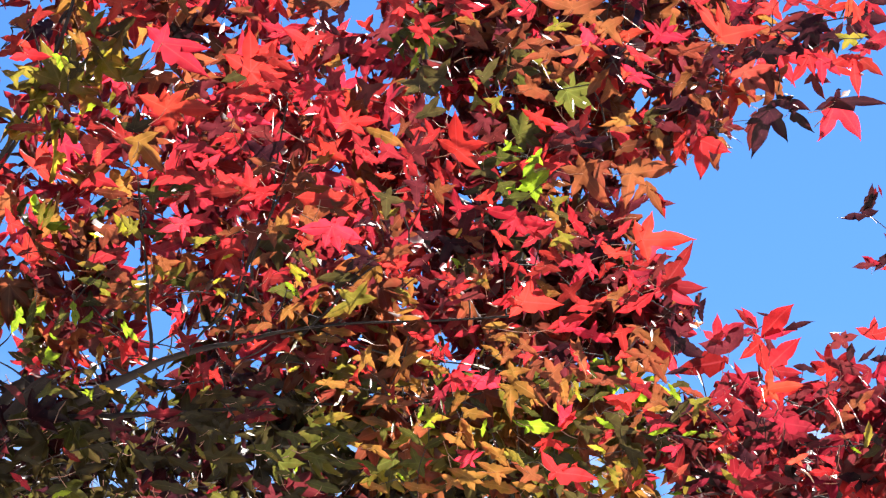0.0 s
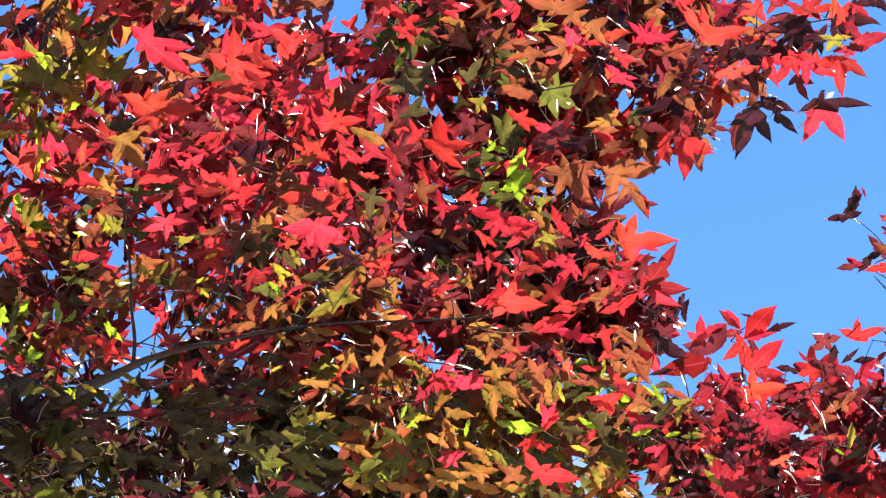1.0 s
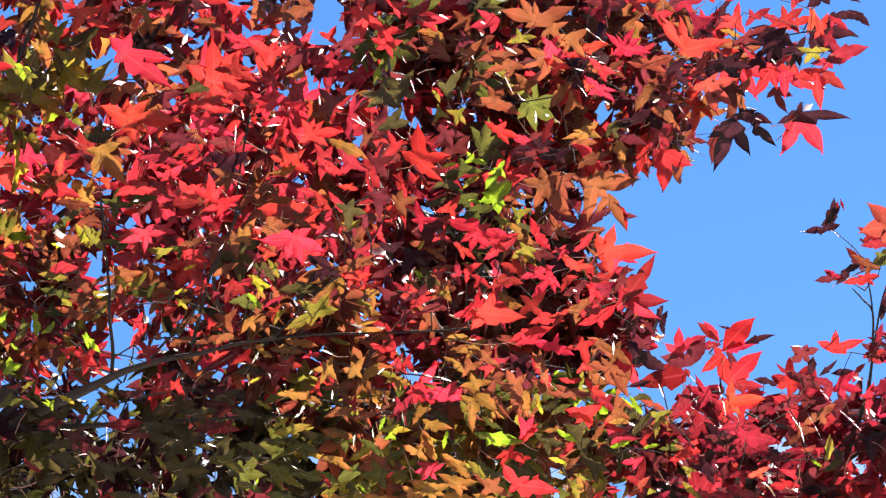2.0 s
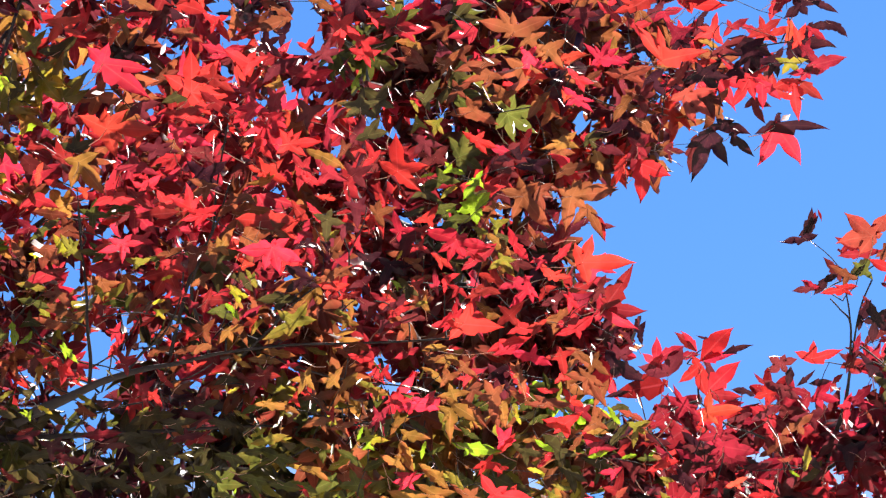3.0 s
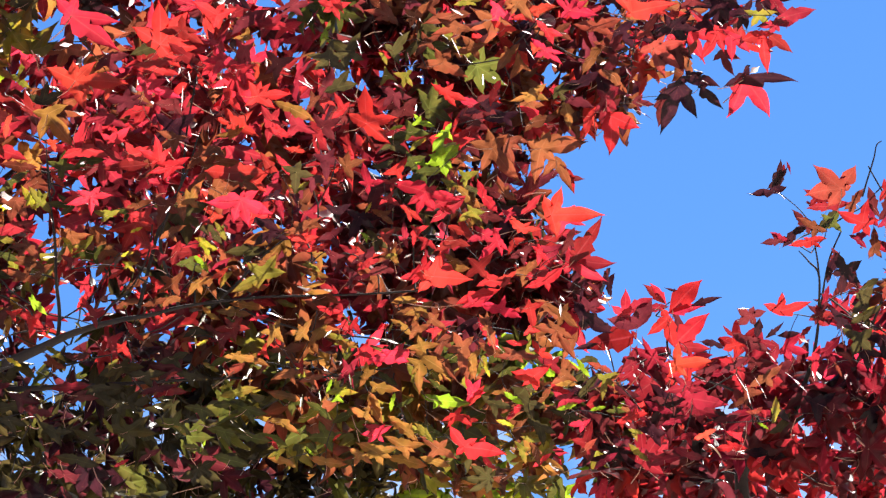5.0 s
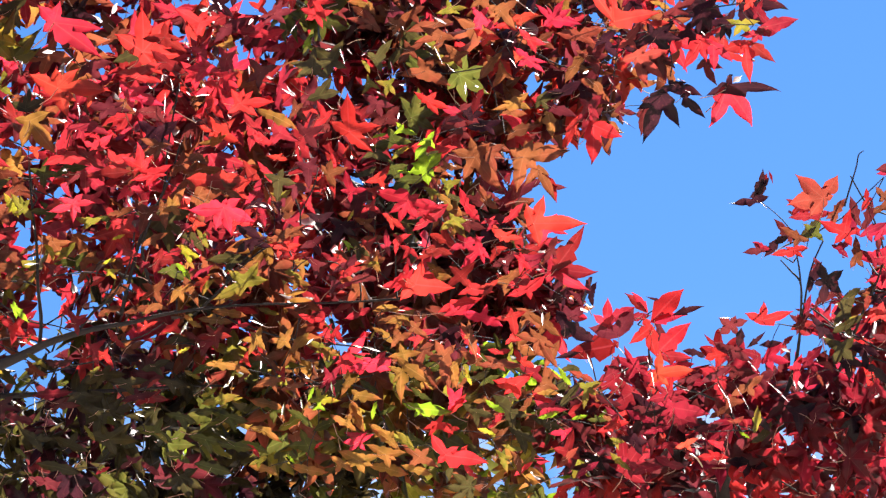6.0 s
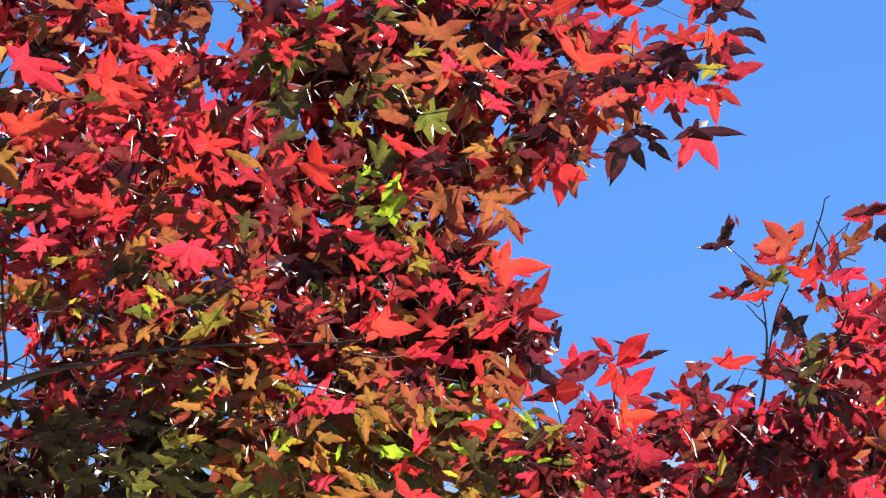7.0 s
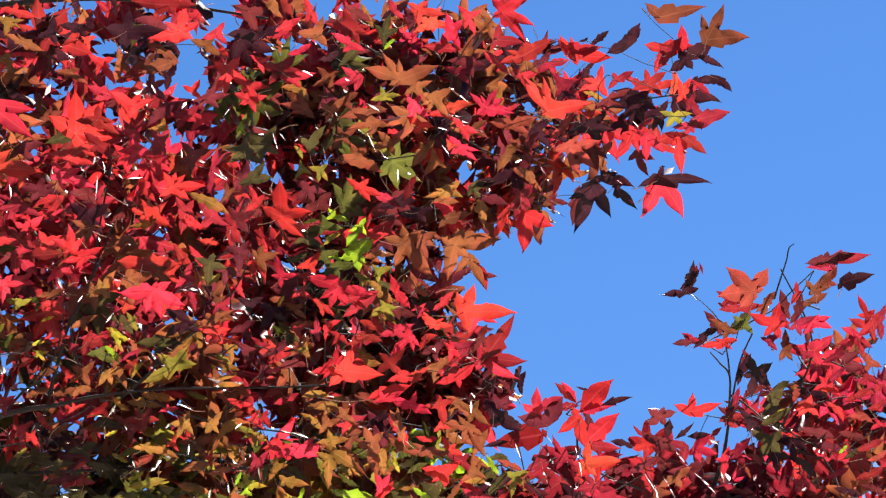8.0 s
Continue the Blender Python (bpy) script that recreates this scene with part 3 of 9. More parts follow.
branch("twig", [tuple(spot(-0.393, -0.127, 0.03)), tuple(spot(-0.373, -0.102, 0.03)), tuple(spot(-0.353, -0.085, 0.04)), tuple(spot(-0.337, -0.059, 0.04)), tuple(spot(-0.329, -0.032, 0.05)), tuple(spot(-0.327, 0.001, 0.06))], 0.002, 0.0008, low, TWIG, 6, 0.05, 10)
branch("twig", [tuple(spot(-0.434, -0.120, 0.04)), tuple(spot(-0.410, -0.105, 0.03)), tuple(spot(-0.393, -0.088, 0.03)), tuple(spot(-0.379, -0.065, 0.04)), tuple(spot(-0.375, -0.045, 0.05))], 0.0011, 0.0006, low, TWIG, 6, 0.05, 27)
branch("twig", [tuple(spot(-0.467, -0.204, 0.10)), tuple(spot(-0.442, -0.179, 0.07)), tuple(spot(-0.420, -0.172, 0.05)), tuple(spot(-0.395, -0.165, 0.05)), tuple(spot(-0.368, -0.160, 0.05))], 0.0016, 0.0008, base, TWIG, 6, 0.05, 28)
branch("twig", [tuple(spot(-0.419, -0.199, 0.08)), tuple(spot(-0.419, -0.182, 0.06)), tuple(spot(-0.423, -0.160, 0.05))], 0.001, 0.0006, base, TWIG, 6, 0.05, 29)
branch("twig", [tuple(spot(-0.464, -0.204, 0.10)), tuple(spot(-0.450, -0.183, 0.08)), tuple(spot(-0.433, -0.156, 0.06)), tuple(spot(-0.423, -0.149, 0.05))], 0.001, 0.0006, base, TWIG, 6, 0.05, 30)
branch("twig", [tuple(spot(-0.488, -0.139, 0.05)), tuple(spot(-0.467, -0.148, 0.04)), tuple(spot(-0.450, -0.151, 0.03))], 0.001, 0.0005, low, TWIG, 6, 0.05, 31)
branch("twig", [tuple(spot(-0.495, -0.085, 0.05)), tuple(spot(-0.451, -0.112, 0.04)), tuple(spot(-0.418, -0.118, 0.03)), tuple(spot(-0.393, -0.126, 0.03))], 0.0012, 0.0006, low, TWIG, 6, 0.05, 32)

# ---- the crimson maple beside it ----
crimson = tagged(new("japanese_maple"), "smaller crimson Japanese maple beside the mixed one", "maple tree")
crimson.location = (1.3, 4.6, -0.02)
bpy.context.view_layer.update()
branch("trunk", [(1.3, 4.6, -0.05), (1.32, 4.58, 0.8), (1.2, 4.6, 1.5), (1.05, 4.55, 2.2), (0.9, 4.5, 2.8)], 0.09, 0.03, crimson, BARK, 12, 0.06, 5, "grey-brown ridged bark")
right = branch("limb", [(1.05, 4.55, 2.2), (0.5, 4.2, 2.6), tuple(spot(0.383, -0.358, 0.20)), tuple(spot(0.417, -0.293, 0.16)), tuple(spot(0.439, -0.230, 0.13)), tuple(spot(0.457, -0.168, 0.10)), tuple(spot(0.463, -0.113, 0.08)), tuple(spot(0.471, -0.053, 0.06)), tuple(spot(0.486, -0.016, 0.06))], 0.018, 0.0010, crimson, TWIG, 8, 0.04, 6, "upright limb with crimson leaves", 2.5)
branch("twig", [tuple(spot(0.461, -0.120, 0.08)), tuple(spot(0.459, -0.069, 0.05)), tuple(spot(0.446, -0.052, 0.04)), tuple(spot(0.433, -0.039, 0.03))], 0.0016, 0.0007, right, TWIG, 6, 0.05, 13)
branch("twig", [tuple(spot(0.459, -0.071, 0.05)), tuple(spot(0.454, -0.039, 0.04)), tuple(spot(0.442, 0.001, 0.04)), tuple(spot(0.407, 0.031, 0.02))], 0.0012, 0.0004, right, TWIG, 6, 0.05, 14)
branch("twig", [tuple(spot(0.432, -0.251, 0.14)), tuple(spot(0.498, -0.196, 0.12)), tuple(spot(0.536, -0.107, 0.10)), tuple(spot(0.560, -0.026, 0.08)), tuple(spot(0.518, 0.061, 0.06))], 0.0026, 0.0008, right, TWIG, 6, 0.05, 15)
branch("twig", [tuple(spot(0.421, -0.293, 0.16)), tuple(spot(0.374, -0.215, 0.10)), tuple(spot(0.311, -0.186, 0.06)), tuple(spot(0.280, -0.159, 0.04))], 0.0020, 0.0008, right, TWIG, 6, 0.05, 16)
branch("twig", [tuple(spot(0.304, 0.177, 0.05)), tuple(spot(0.306, 0.194, 0.05)), tuple(spot(0.302, 0.210, 0.05))], 0.0008, 0.0006, high, TWIG, 5, 0.05, 17)

branch("twig", [tuple(spot(0.510, 0.025, 0.05)), tuple(spot(0.514, 0.043, 0.04)), tuple(spot(0.521, 0.070, 0.03)), tuple(spot(0.524, 0.085, 0.03)), tuple(spot(0.530, 0.090, 0.03))], 0.0012, 0.0006, right, TWIG, 6, 0.05, 26)

# ---- a maple added behind them: fills gaps, too far back to block the sun ----
rear = tagged(new("japanese_maple"), "added dark red Japanese maple behind the others, backing the gaps in the crown", "maple tree")
rear.location = (-2.6, 7.4, -0.02)
bpy.context.view_layer.update()
branch("trunk", [(-2.6, 7.4, -0.05), (-2.58, 7.38, 1.2), (-2.66, 7.3, 2.4), (-2.5, 7.2, 3.4), (-2.5, 7.1, 4.5)], 0.13, 0.04, rear, BARK, 12, 0.06, 18, "grey-brown ridged bark")
back = branch("limb", [(-2.6, 7.3, 2.7), (-1.6, 6.6, 3.9), tuple(spot(-0.7, 0.1, 2.1)), tuple(spot(-0.3, 0.1, 2.0)), tuple(spot(0.1, 0.15, 2.0)), tuple(spot(0.35, 0.25, 2.0))], 0.03, 0.002, rear, TWIG, 8, 0.04, 19, "", 4.0)
back_low = branch("limb", [(-2.62, 7.36, 2.1), (-1.7, 6.4, 2.75), tuple(spot(-0.75, -0.40, 2.1)), tuple(spot(-0.35, -0.38, 2.0)), tuple(spot(0.06, -0.36, 2.0)), tuple(spot(0.45, -0.38, 1.95)), tuple(spot(0.80, -0.26, 1.9))], 0.03, 0.002, rear, TWIG, 8, 0.04, 20, "", 4.0)


def spread_limbs(tree, foot, ways, seed):
    """Limbs that fork from the trunk into the parts of the crown away from the path."""
    rnd = random.Random(seed)
    made = []
    for turn, rise, far in ways:
        a = Vector(foot) + Vector((0, 0, rnd.uniform(-0.35, 0.35)))
        out = Vector((math.cos(radians(turn)), math.sin(radians(turn)), 0))
        b = a + out * far * 0.45 + Vector((0, 0, rise * 0.6))
        c = a + out * far + Vector((rnd.uniform(-0.1, 0.1), rnd.uniform(-0.1, 0.1), rise))
        made.append(branch("limb", [tuple(a), tuple(b), tuple(c)], 0.035, 0.006, tree, BARK, 8, 0.06, seed + len(made)))
    return made


maple_top = spread_limbs(maple, (-1.75, 4.82, 2.9), [(150, 1.0, 0.9), (200, 1.2, 0.8), (95, 1.4, 0.7), (250, 0.7, 0.7), (120, 1.7, 0.5)], 31)
crimson_top = spread_limbs(crimson, (1.06, 4.55, 2.15), [(20, 0.6, 0.9), (-40, 0.5, 0.8), (70, 0.8, 0.7)], 41)
rear_top = spread_limbs(rear, (-2.5, 7.2, 3.5), [(160, 0.9, 1.0), (210, 1.0, 0.9), (95, 1.2, 0.8), (260, 0.8, 0.8)], 51)


# ---- leaves that can be told apart, limb by limb ----
star_leaf(high, "olive", -0.500, 0.260, 0.025, (-142, 0.020), (-84, 0.016), (51, 0.023), (133, 0.029))
star_leaf(high, "olive", -0.490, 0.232, 0.047, (-149, 0.031), (-83, 0.011), (9, 0.032), (41, 0.026), (144, 0.025))
star_leaf(high, "bottle", -0.473, 0.253, 0.056, (-60, 0.027), (44, 0.029), (180, 0.031))
star_leaf(high, "amber", -0.477, 0.220, 0.040, (-156, 0.023), (-103, 0.024), (-63, 0.030), (14, 0.016), (170, 0.015))
star_leaf(high, "scarlet", -0.471, 0.285, 0.060, (-131, 0.028), (19, 0.028), (164, 0.024))
star_leaf(high, "scarlet", -0.451, 0.271, -0.075, (-27, 0.026), (21, 0.012))
star_leaf(high, "crimson", -0.462, 0.270, 0.099, (-152, 0.023), (-82, 0.037), (-28, 0.026), (13, 0.037), (132, 0.018))
star_leaf(high, "red", -0.404, 0.228, -0.128, (-138, 0.017), (-36, 0.073), (-7, 0.058), (75, 0.025), (129, 0.028))
star_leaf(high, "copper", -0.428, 0.201, 0.060, (-169, 0.034), (-108, 0.031), (-12, 0.031), (75, 0.026))
star_leaf(high, "scarlet", -0.398, 0.154, -0.142, (-72, 0.037), (-39, 0.028), (1, 0.060), (47, 0.031), (102, 0.025), (155, 0.042))
star_leaf(high, "red", -0.329, 0.153, -0.010, (-163, 0.014), (-75, 0.020), (-18, 0.046), (17, 0.027), (125, 0.021))
star_leaf(high, "crimson", -0.318, 0.174, -0.000, (-17, 0.030), (33, 0.030), (174, 0.034))
star_leaf(high, "maroon", -0.359, 0.138, 0.064, (-127, 0.020), (-7, 0.031), (22, 0.022), (81, 0.018), (169, 0.029))
star_leaf(high, "crimson", -0.342, 0.129, 0.116, (-164, 0.034), (-115, 0.025), (-9, 0.018))
star_leaf(high, "plum", -0.306, 0.107, 0.107, (-145, 0.035), (-45, 0.028), (32, 0.034), (142, 0.030))
star_leaf(high, "amber", -0.435, 0.118, -0.092, (-106, 0.032), (-51, 0.049), (28, 0.025), (172, 0.018))
star_leaf(high, "bottle", -0.452, 0.135, 0.015, (27, 0.028), (78, 0.026), (153, 0.020))
star_leaf(high, "amber", -0.508, 0.175, 0.010, (-98, 0.027), (-27, 0.028), (29, 0.022), (146, 0.026))
star_leaf(high, "lime", -0.508, 0.159, 0.010, (-141, 0.011), (31, 0.021))
star_leaf(high, "wine", -0.471, 0.177, 0.056, (-132, 0.024), (-28, 0.027), (36, 0.015), (139, 0.017))
star_leaf(high, "olive", -0.484, 0.163, 0.056, (-41, 0.017), (74, 0.026), (157, 0.014))
star_leaf(high, "amber", -0.402, 0.292, 0.060, (-156, 0.016), (-63, 0.028), (45, 0.013))
star_leaf(high, "scarlet", -0.407, 0.266, 0.010, (-106, 0.013), (72, 0.023))
star_leaf(high, "maroon", -0.438, 0.284, 0.133, (-140, 0.031), (-43, 0.032), (31, 0.032), (147, 0.030))
star_leaf(high, "russet", -0.384, 0.276, 0.150, (-143, 0.018), (-30, 0.030), (70, 0.022))
star_leaf(high, "russet", -0.333, 0.280, 0.124, (-111, 0.012), (-24, 0.030), (27, 0.015), (171, 0.018))
star_leaf(high, "red", -0.285, 0.284, -0.010, (-108, 0.017), (-52, 0.032), (24, 0.017), (149, 0.021))
star_leaf(high, "copper", -0.262, 0.285, 0.020, (-118, 0.026), (-41, 0.016), (110, 0.021))
star_leaf(high, "crimson", -0.283, 0.255, 0.124, (-162, 0.023), (13, 0.024), (162, 0.035))
star_leaf(high, "red", -0.241, 0.230, -0.106, (-107, 0.017), (16, 0.023), (63, 0.017), (149, 0.033))
star_leaf(high, "russet", -0.361, 0.227, 0.150, (-143, 0.018), (23, 0.024), (63, 0.016))
star_leaf(high, "wine", -0.292, 0.222, 0.060, (-175, 0.031), (-37, 0.035), (-8, 0.020), (94, 0.019))
star_leaf(high, "wine", -0.289, 0.192, 0.047, (-144, 0.018), (-35, 0.032), (145, 0.026))
star_leaf(high, "red", -0.253, 0.178, 0.015, (-139, 0.019), (-90, 0.023), (11, 0.029), (71, 0.032), (148, 0.023))
star_leaf(high, "bottle", -0.336, 0.205, 0.141, (-160, 0.027), (-15, 0.021), (63, 0.021))
star_leaf(high, "maroon", -0.397, 0.218, 0.116, (-80, 0.015), (-43, 0.022), (12, 0.032), (162, 0.013))
star_leaf(high, "maroon", -0.385, 0.189, 0.099, (-135, 0.021), (-51, 0.026), (16, 0.032))
star_leaf(high, "maroon", -0.510, 0.120, 0.064, (-90, 0.025), (-11, 0.028), (137, 0.029))
star_leaf(high, "crimson", -0.498, 0.109, 0.073, (-157, 0.028), (-105, 0.021), (30, 0.029), (141, 0.023))
star_leaf(high, "scarlet", -0.494, 0.109, 0.015, (-96, 0.018), (67, 0.014))
star_leaf(high, "wine", -0.510, 0.142, 0.064, (-9, 0.022), (58, 0.017), (163, 0.019))
star_leaf(high, "wine", -0.381, 0.119, 0.039, (-165, 0.028), (-28, 0.030), (122, 0.023))
star_leaf(high, "scarlet", -0.379, 0.153, 0.064, (-103, 0.017), (37, 0.018))
star_leaf(high, "maroon", -0.301, 0.133, 0.030, (-49, 0.019), (35, 0.022), (176, 0.027))
star_leaf(high, "red", -0.370, 0.101, 0.116, (-81, 0.022), (49, 0.019), (165, 0.028))
star_leaf(high, "crimson", -0.391, 0.095, 0.116, (-165, 0.028), (-48, 0.027), (63, 0.020))
star_leaf(high, "wine", -0.254, 0.272, 0.030, (-153, 0.021), (-27, 0.015), (22, 0.029), (132, 0.018))
star_leaf(high, "russet", -0.235, 0.287, 0.047, (-159, 0.025), (4, 0.027), (61, 0.018))
star_leaf(high, "plum", -0.226, 0.257, -0.010, (-143, 0.018), (-42, 0.026), (27, 0.020), (94, 0.025))
star_leaf(high, "plum", -0.210, 0.275, 0.073, (-101, 0.018), (66, 0.022), (156, 0.018))
star_leaf(high, "wine", -0.229, 0.242, 0.056, (-114, 0.016), (23, 0.027), (132, 0.016))
star_leaf(high, "maroon", -0.219, 0.234, 0.064, (-126, 0.025), (19, 0.033))
star_leaf(high, "red", -0.139, 0.277, -0.000, (-122, 0.027), (-90, 0.028), (-20, 0.026), (48, 0.024), (141, 0.023))
star_leaf(high, "crimson", -0.117, 0.262, -0.010, (-108, 0.012), (-54, 0.031), (-3, 0.029), (50, 0.010), (152, 0.019))
star_leaf(high, "red", -0.103, 0.292, 0.030, (-63, 0.016), (13, 0.016), (140, 0.014))
star_leaf(high, "crimson", -0.112, 0.245, -0.010, (-150, 0.014), (-61, 0.018), (9, 0.022), (156, 0.021))
star_leaf(high, "scarlet", -0.179, 0.254, 0.005, (-40, 0.014), (58, 0.017), (150, 0.014))
star_leaf(high, "maroon", -0.162, 0.248, 0.030, (-168, 0.019), (-135, 0.019), (-42, 0.018), (11, 0.027), (59, 0.015))
star_leaf(high, "crimson", -0.169, 0.225, 0.060, (-133, 0.022), (-34, 0.014), (18, 0.021), (178, 0.031))
star_leaf(high, "wine", -0.190, 0.228, 0.073, (-124, 0.020), (42, 0.024), (171, 0.022))
star_leaf(high, "wine", -0.217, 0.195, 0.020, (-103, 0.031), (-66, 0.022), (52, 0.020), (124, 0.019))
star_leaf(high, "amber", -0.216, 0.214, 0.064, (-169, 0.018), (-49, 0.017), (82, 0.013))
star_leaf(high, "crimson", -0.246, 0.202, -0.000, (-77, 0.024), (58, 0.017), (159, 0.015))
star_leaf(high, "red", -0.238, 0.183, -0.020, (-177, 0.026), (-126, 0.025), (-17, 0.020), (129, 0.021))
star_leaf(high, "red", -0.217, 0.171, -0.044, (-120, 0.012), (-74, 0.021), (21, 0.020), (156, 0.014))
star_leaf(high, "red", -0.193, 0.137, -0.145, (-140, 0.020), (-35, 0.026), (4, 0.039), (43, 0.021), (82, 0.018), (123, 0.021))
star_leaf(high, "red", -0.232, 0.111, 0.060, (-144, 0.011), (-75, 0.015), (-24, 0.036), (115, 0.025), (161, 0.024))
star_leaf(high, "crimson", -0.238, 0.142, 0.090, (-131, 0.017), (-48, 0.022), (112, 0.020))
star_leaf(high, "scarlet", -0.207, 0.177, 0.141, (-98, 0.013), (113, 0.014))
star_leaf(high, "maroon", -0.177, 0.179, 0.010, (-145, 0.022), (-99, 0.023), (23, 0.023), (129, 0.023))
star_leaf(high, "scarlet", -0.164, 0.194, 0.056, (-106, 0.013), (27, 0.008), (162, 0.011))
star_leaf(high, "maroon", -0.153, 0.273, 0.150, (-135, 0.026), (-34, 0.033), (112, 0.020))
star_leaf(high, "bottle", -0.114, 0.180, -0.106, (-142, 0.023), (-35, 0.027), (18, 0.030), (84, 0.025), (169, 0.026))
star_leaf(high, "bottle", -0.094, 0.191, -0.010, (-110, 0.026), (-27, 0.020), (62, 0.030), (142, 0.032))
star_leaf(high, "lime", -0.124, 0.218, 0.060, (-117, 0.012), (-67, 0.014), (51, 0.012))
star_leaf(high, "bottle", -0.108, 0.152, 0.010, (-162, 0.017), (12, 0.025), (58, 0.027))
star_leaf(high, "russet", -0.134, 0.134, -0.032, (-127, 0.015), (-51, 0.021), (45, 0.012), (107, 0.015))
star_leaf(high, "amber", -0.158, 0.125, -0.078, (-27, 0.032), (162, 0.024))
star_leaf(high, "red", -0.071, 0.106, -0.129, (-40, 0.038), (17, 0.036), (95, 0.045), (155, 0.027))
star_leaf(high, "crimson", -0.103, 0.130, 0.116, (-142, 0.021), (51, 0.012), (122, 0.024))
star_leaf(high, "crimson", -0.121, 0.138, -0.010, (-117, 0.020), (-36, 0.015))
star_leaf(high, "wine", -0.156, 0.110, 0.060, (-129, 0.023), (-28, 0.027), (67, 0.023), (128, 0.030))
star_leaf(high, "crimson", -0.185, 0.114, 0.040, (-105, 0.028), (-65, 0.030), (61, 0.018), (129, 0.023))
star_leaf(high, "amber", -0.229, 0.099, 0.050, (-171, 0.024), (40, 0.014), (74, 0.013))
star_leaf(high, "maroon", -0.128, 0.110, 0.150, (-51, 0.024), (25, 0.026), (132, 0.022))
star_leaf(high, "wine", -0.079, 0.281, 0.015, (-125, 0.022), (-6, 0.032), (43, 0.029), (157, 0.023))
star_leaf(high, "crimson", -0.062, 0.271, 0.010, (-54, 0.015), (18, 0.028), (162, 0.028))
star_leaf(high, "amber", -0.055, 0.261, 0.015, (-51, 0.023), (117, 0.020), (176, 0.023))
star_leaf(high, "copper", -0.021, 0.274, 0.035, (-151, 0.022), (-73, 0.019), (41, 0.017), (132, 0.022))
star_leaf(high, "copper", -0.018, 0.232, -0.020, (-159, 0.013), (-114, 0.014), (47, 0.026), (135, 0.017))
star_leaf(high, "russet", -0.047, 0.235, 0.005, (-165, 0.020), (-45, 0.015), (117, 0.024), (164, 0.032))
star_leaf(high, "russet", -0.058, 0.248, 0.030, (-35, 0.022), (143, 0.018))
star_leaf(high, "maroon", -0.091, 0.260, 0.150, (-107, 0.014), (-63, 0.027), (0, 0.015), (135, 0.019))
star_leaf(high, "bottle", -0.043, 0.196, 0.045, (-61, 0.018), (52, 0.032), (140, 0.014))
star_leaf(high, "olive", -0.052, 0.184, -0.075, (-74, 0.011), (141, 0.009))
star_leaf(high, "olive", -0.028, 0.162, -0.075, (-100, 0.016), (-52, 0.016), (45, 0.012), (169, 0.015))
star_leaf(high, "olive", -0.050, 0.167, 0.040, (-122, 0.017), (-23, 0.014), (106, 0.013))
star_leaf(high, "maroon", -0.042, 0.144, 0.039, (-135, 0.020), (-68, 0.019), (-9, 0.022), (145, 0.022))
star_leaf(high, "maroon", -0.030, 0.130, 0.116, (-150, 0.025), (-30, 0.025), (39, 0.023))
star_leaf(high, "lime", -0.038, 0.104, -0.059, (-162, 0.009), (9, 0.009))
star_leaf(high, "lime", -0.013, 0.110, -0.059, (-153, 0.010), (-7, 0.012), (68, 0.008))
star_leaf(high, "green", -0.021, 0.101, 0.060, (-163, 0.030), (-5, 0.022), (114, 0.018))
star_leaf(high, "maroon", -0.021, 0.252, 0.015, (-121, 0.021), (-21, 0.015), (117, 0.016))
star_leaf(high, "bottle", -0.022, 0.203, 0.107, (-112, 0.020), (23, 0.024))
star_leaf(high, "copper", 0.061, 0.265, -0.110, (-149, 0.015), (23, 0.050), (96, 0.024), (124, 0.037), (159, 0.047))
star_leaf(high, "crimson", 0.016, 0.276, 0.045, (-165, 0.035), (-112, 0.019), (153, 0.028))
star_leaf(high, "russet", -0.001, 0.247, 0.005, (-144, 0.024), (-54, 0.015), (38, 0.020))
star_leaf(high, "olive", 0.043, 0.249, -0.051, (-160, 0.017), (-24, 0.014), (11, 0.022), (103, 0.013))
star_leaf(high, "russet", 0.030, 0.237, -0.005, (-165, 0.041), (-4, 0.018), (135, 0.006))
star_leaf(high, "copper", 0.034, 0.221, -0.010, (-168, 0.034), (-107, 0.018), (-11, 0.018), (162, 0.028))
star_leaf(high, "olive", 0.018, 0.224, 0.124, (-45, 0.023), (84, 0.017), (173, 0.015))
star_leaf(high, "russet", -0.003, 0.207, 0.060, (-132, 0.024), (-50, 0.014), (31, 0.021), (120, 0.015))
star_leaf(high, "copper", 0.015, 0.183, 0.060, (-174, 0.033), (-30, 0.036), (56, 0.019), (117, 0.020))
star_leaf(high, "copper", 0.052, 0.199, 0.025, (-163, 0.024), (-72, 0.017), (24, 0.018), (132, 0.022))
star_leaf(high, "olive", 0.043, 0.195, 0.081, (-36, 0.016), (151, 0.019))
star_leaf(high, "red", 0.019, 0.147, 0.050, (-55, 0.021), (-17, 0.028), (55, 0.016), (150, 0.021))
star_leaf(high, "scarlet", 0.076, 0.149, -0.005, (-110, 0.021), (60, 0.014))
star_leaf(high, "crimson", 0.055, 0.135, 0.099, (-36, 0.016), (163, 0.025))
star_leaf(high, "red", 0.079, 0.245, 0.015, (-101, 0.027), (-40, 0.028), (49, 0.016), (140, 0.014))
star_leaf(high, "copper", 0.100, 0.245, -0.101, (-148, 0.017), (-115, 0.018), (-51, 0.028), (31, 0.027), (163, 0.017))
star_leaf(high, "scarlet", 0.109, 0.232, -0.059, (-165, 0.017), (-31, 0.017), (106, 0.011))
star_leaf(high, "red", 0.087, 0.221, 0.005, (-120, 0.014), (-6, 0.016), (153, 0.020))
star_leaf(high, "scarlet", 0.128, 0.246, 0.050, (-167, 0.024), (-111, 0.015), (14, 0.022))
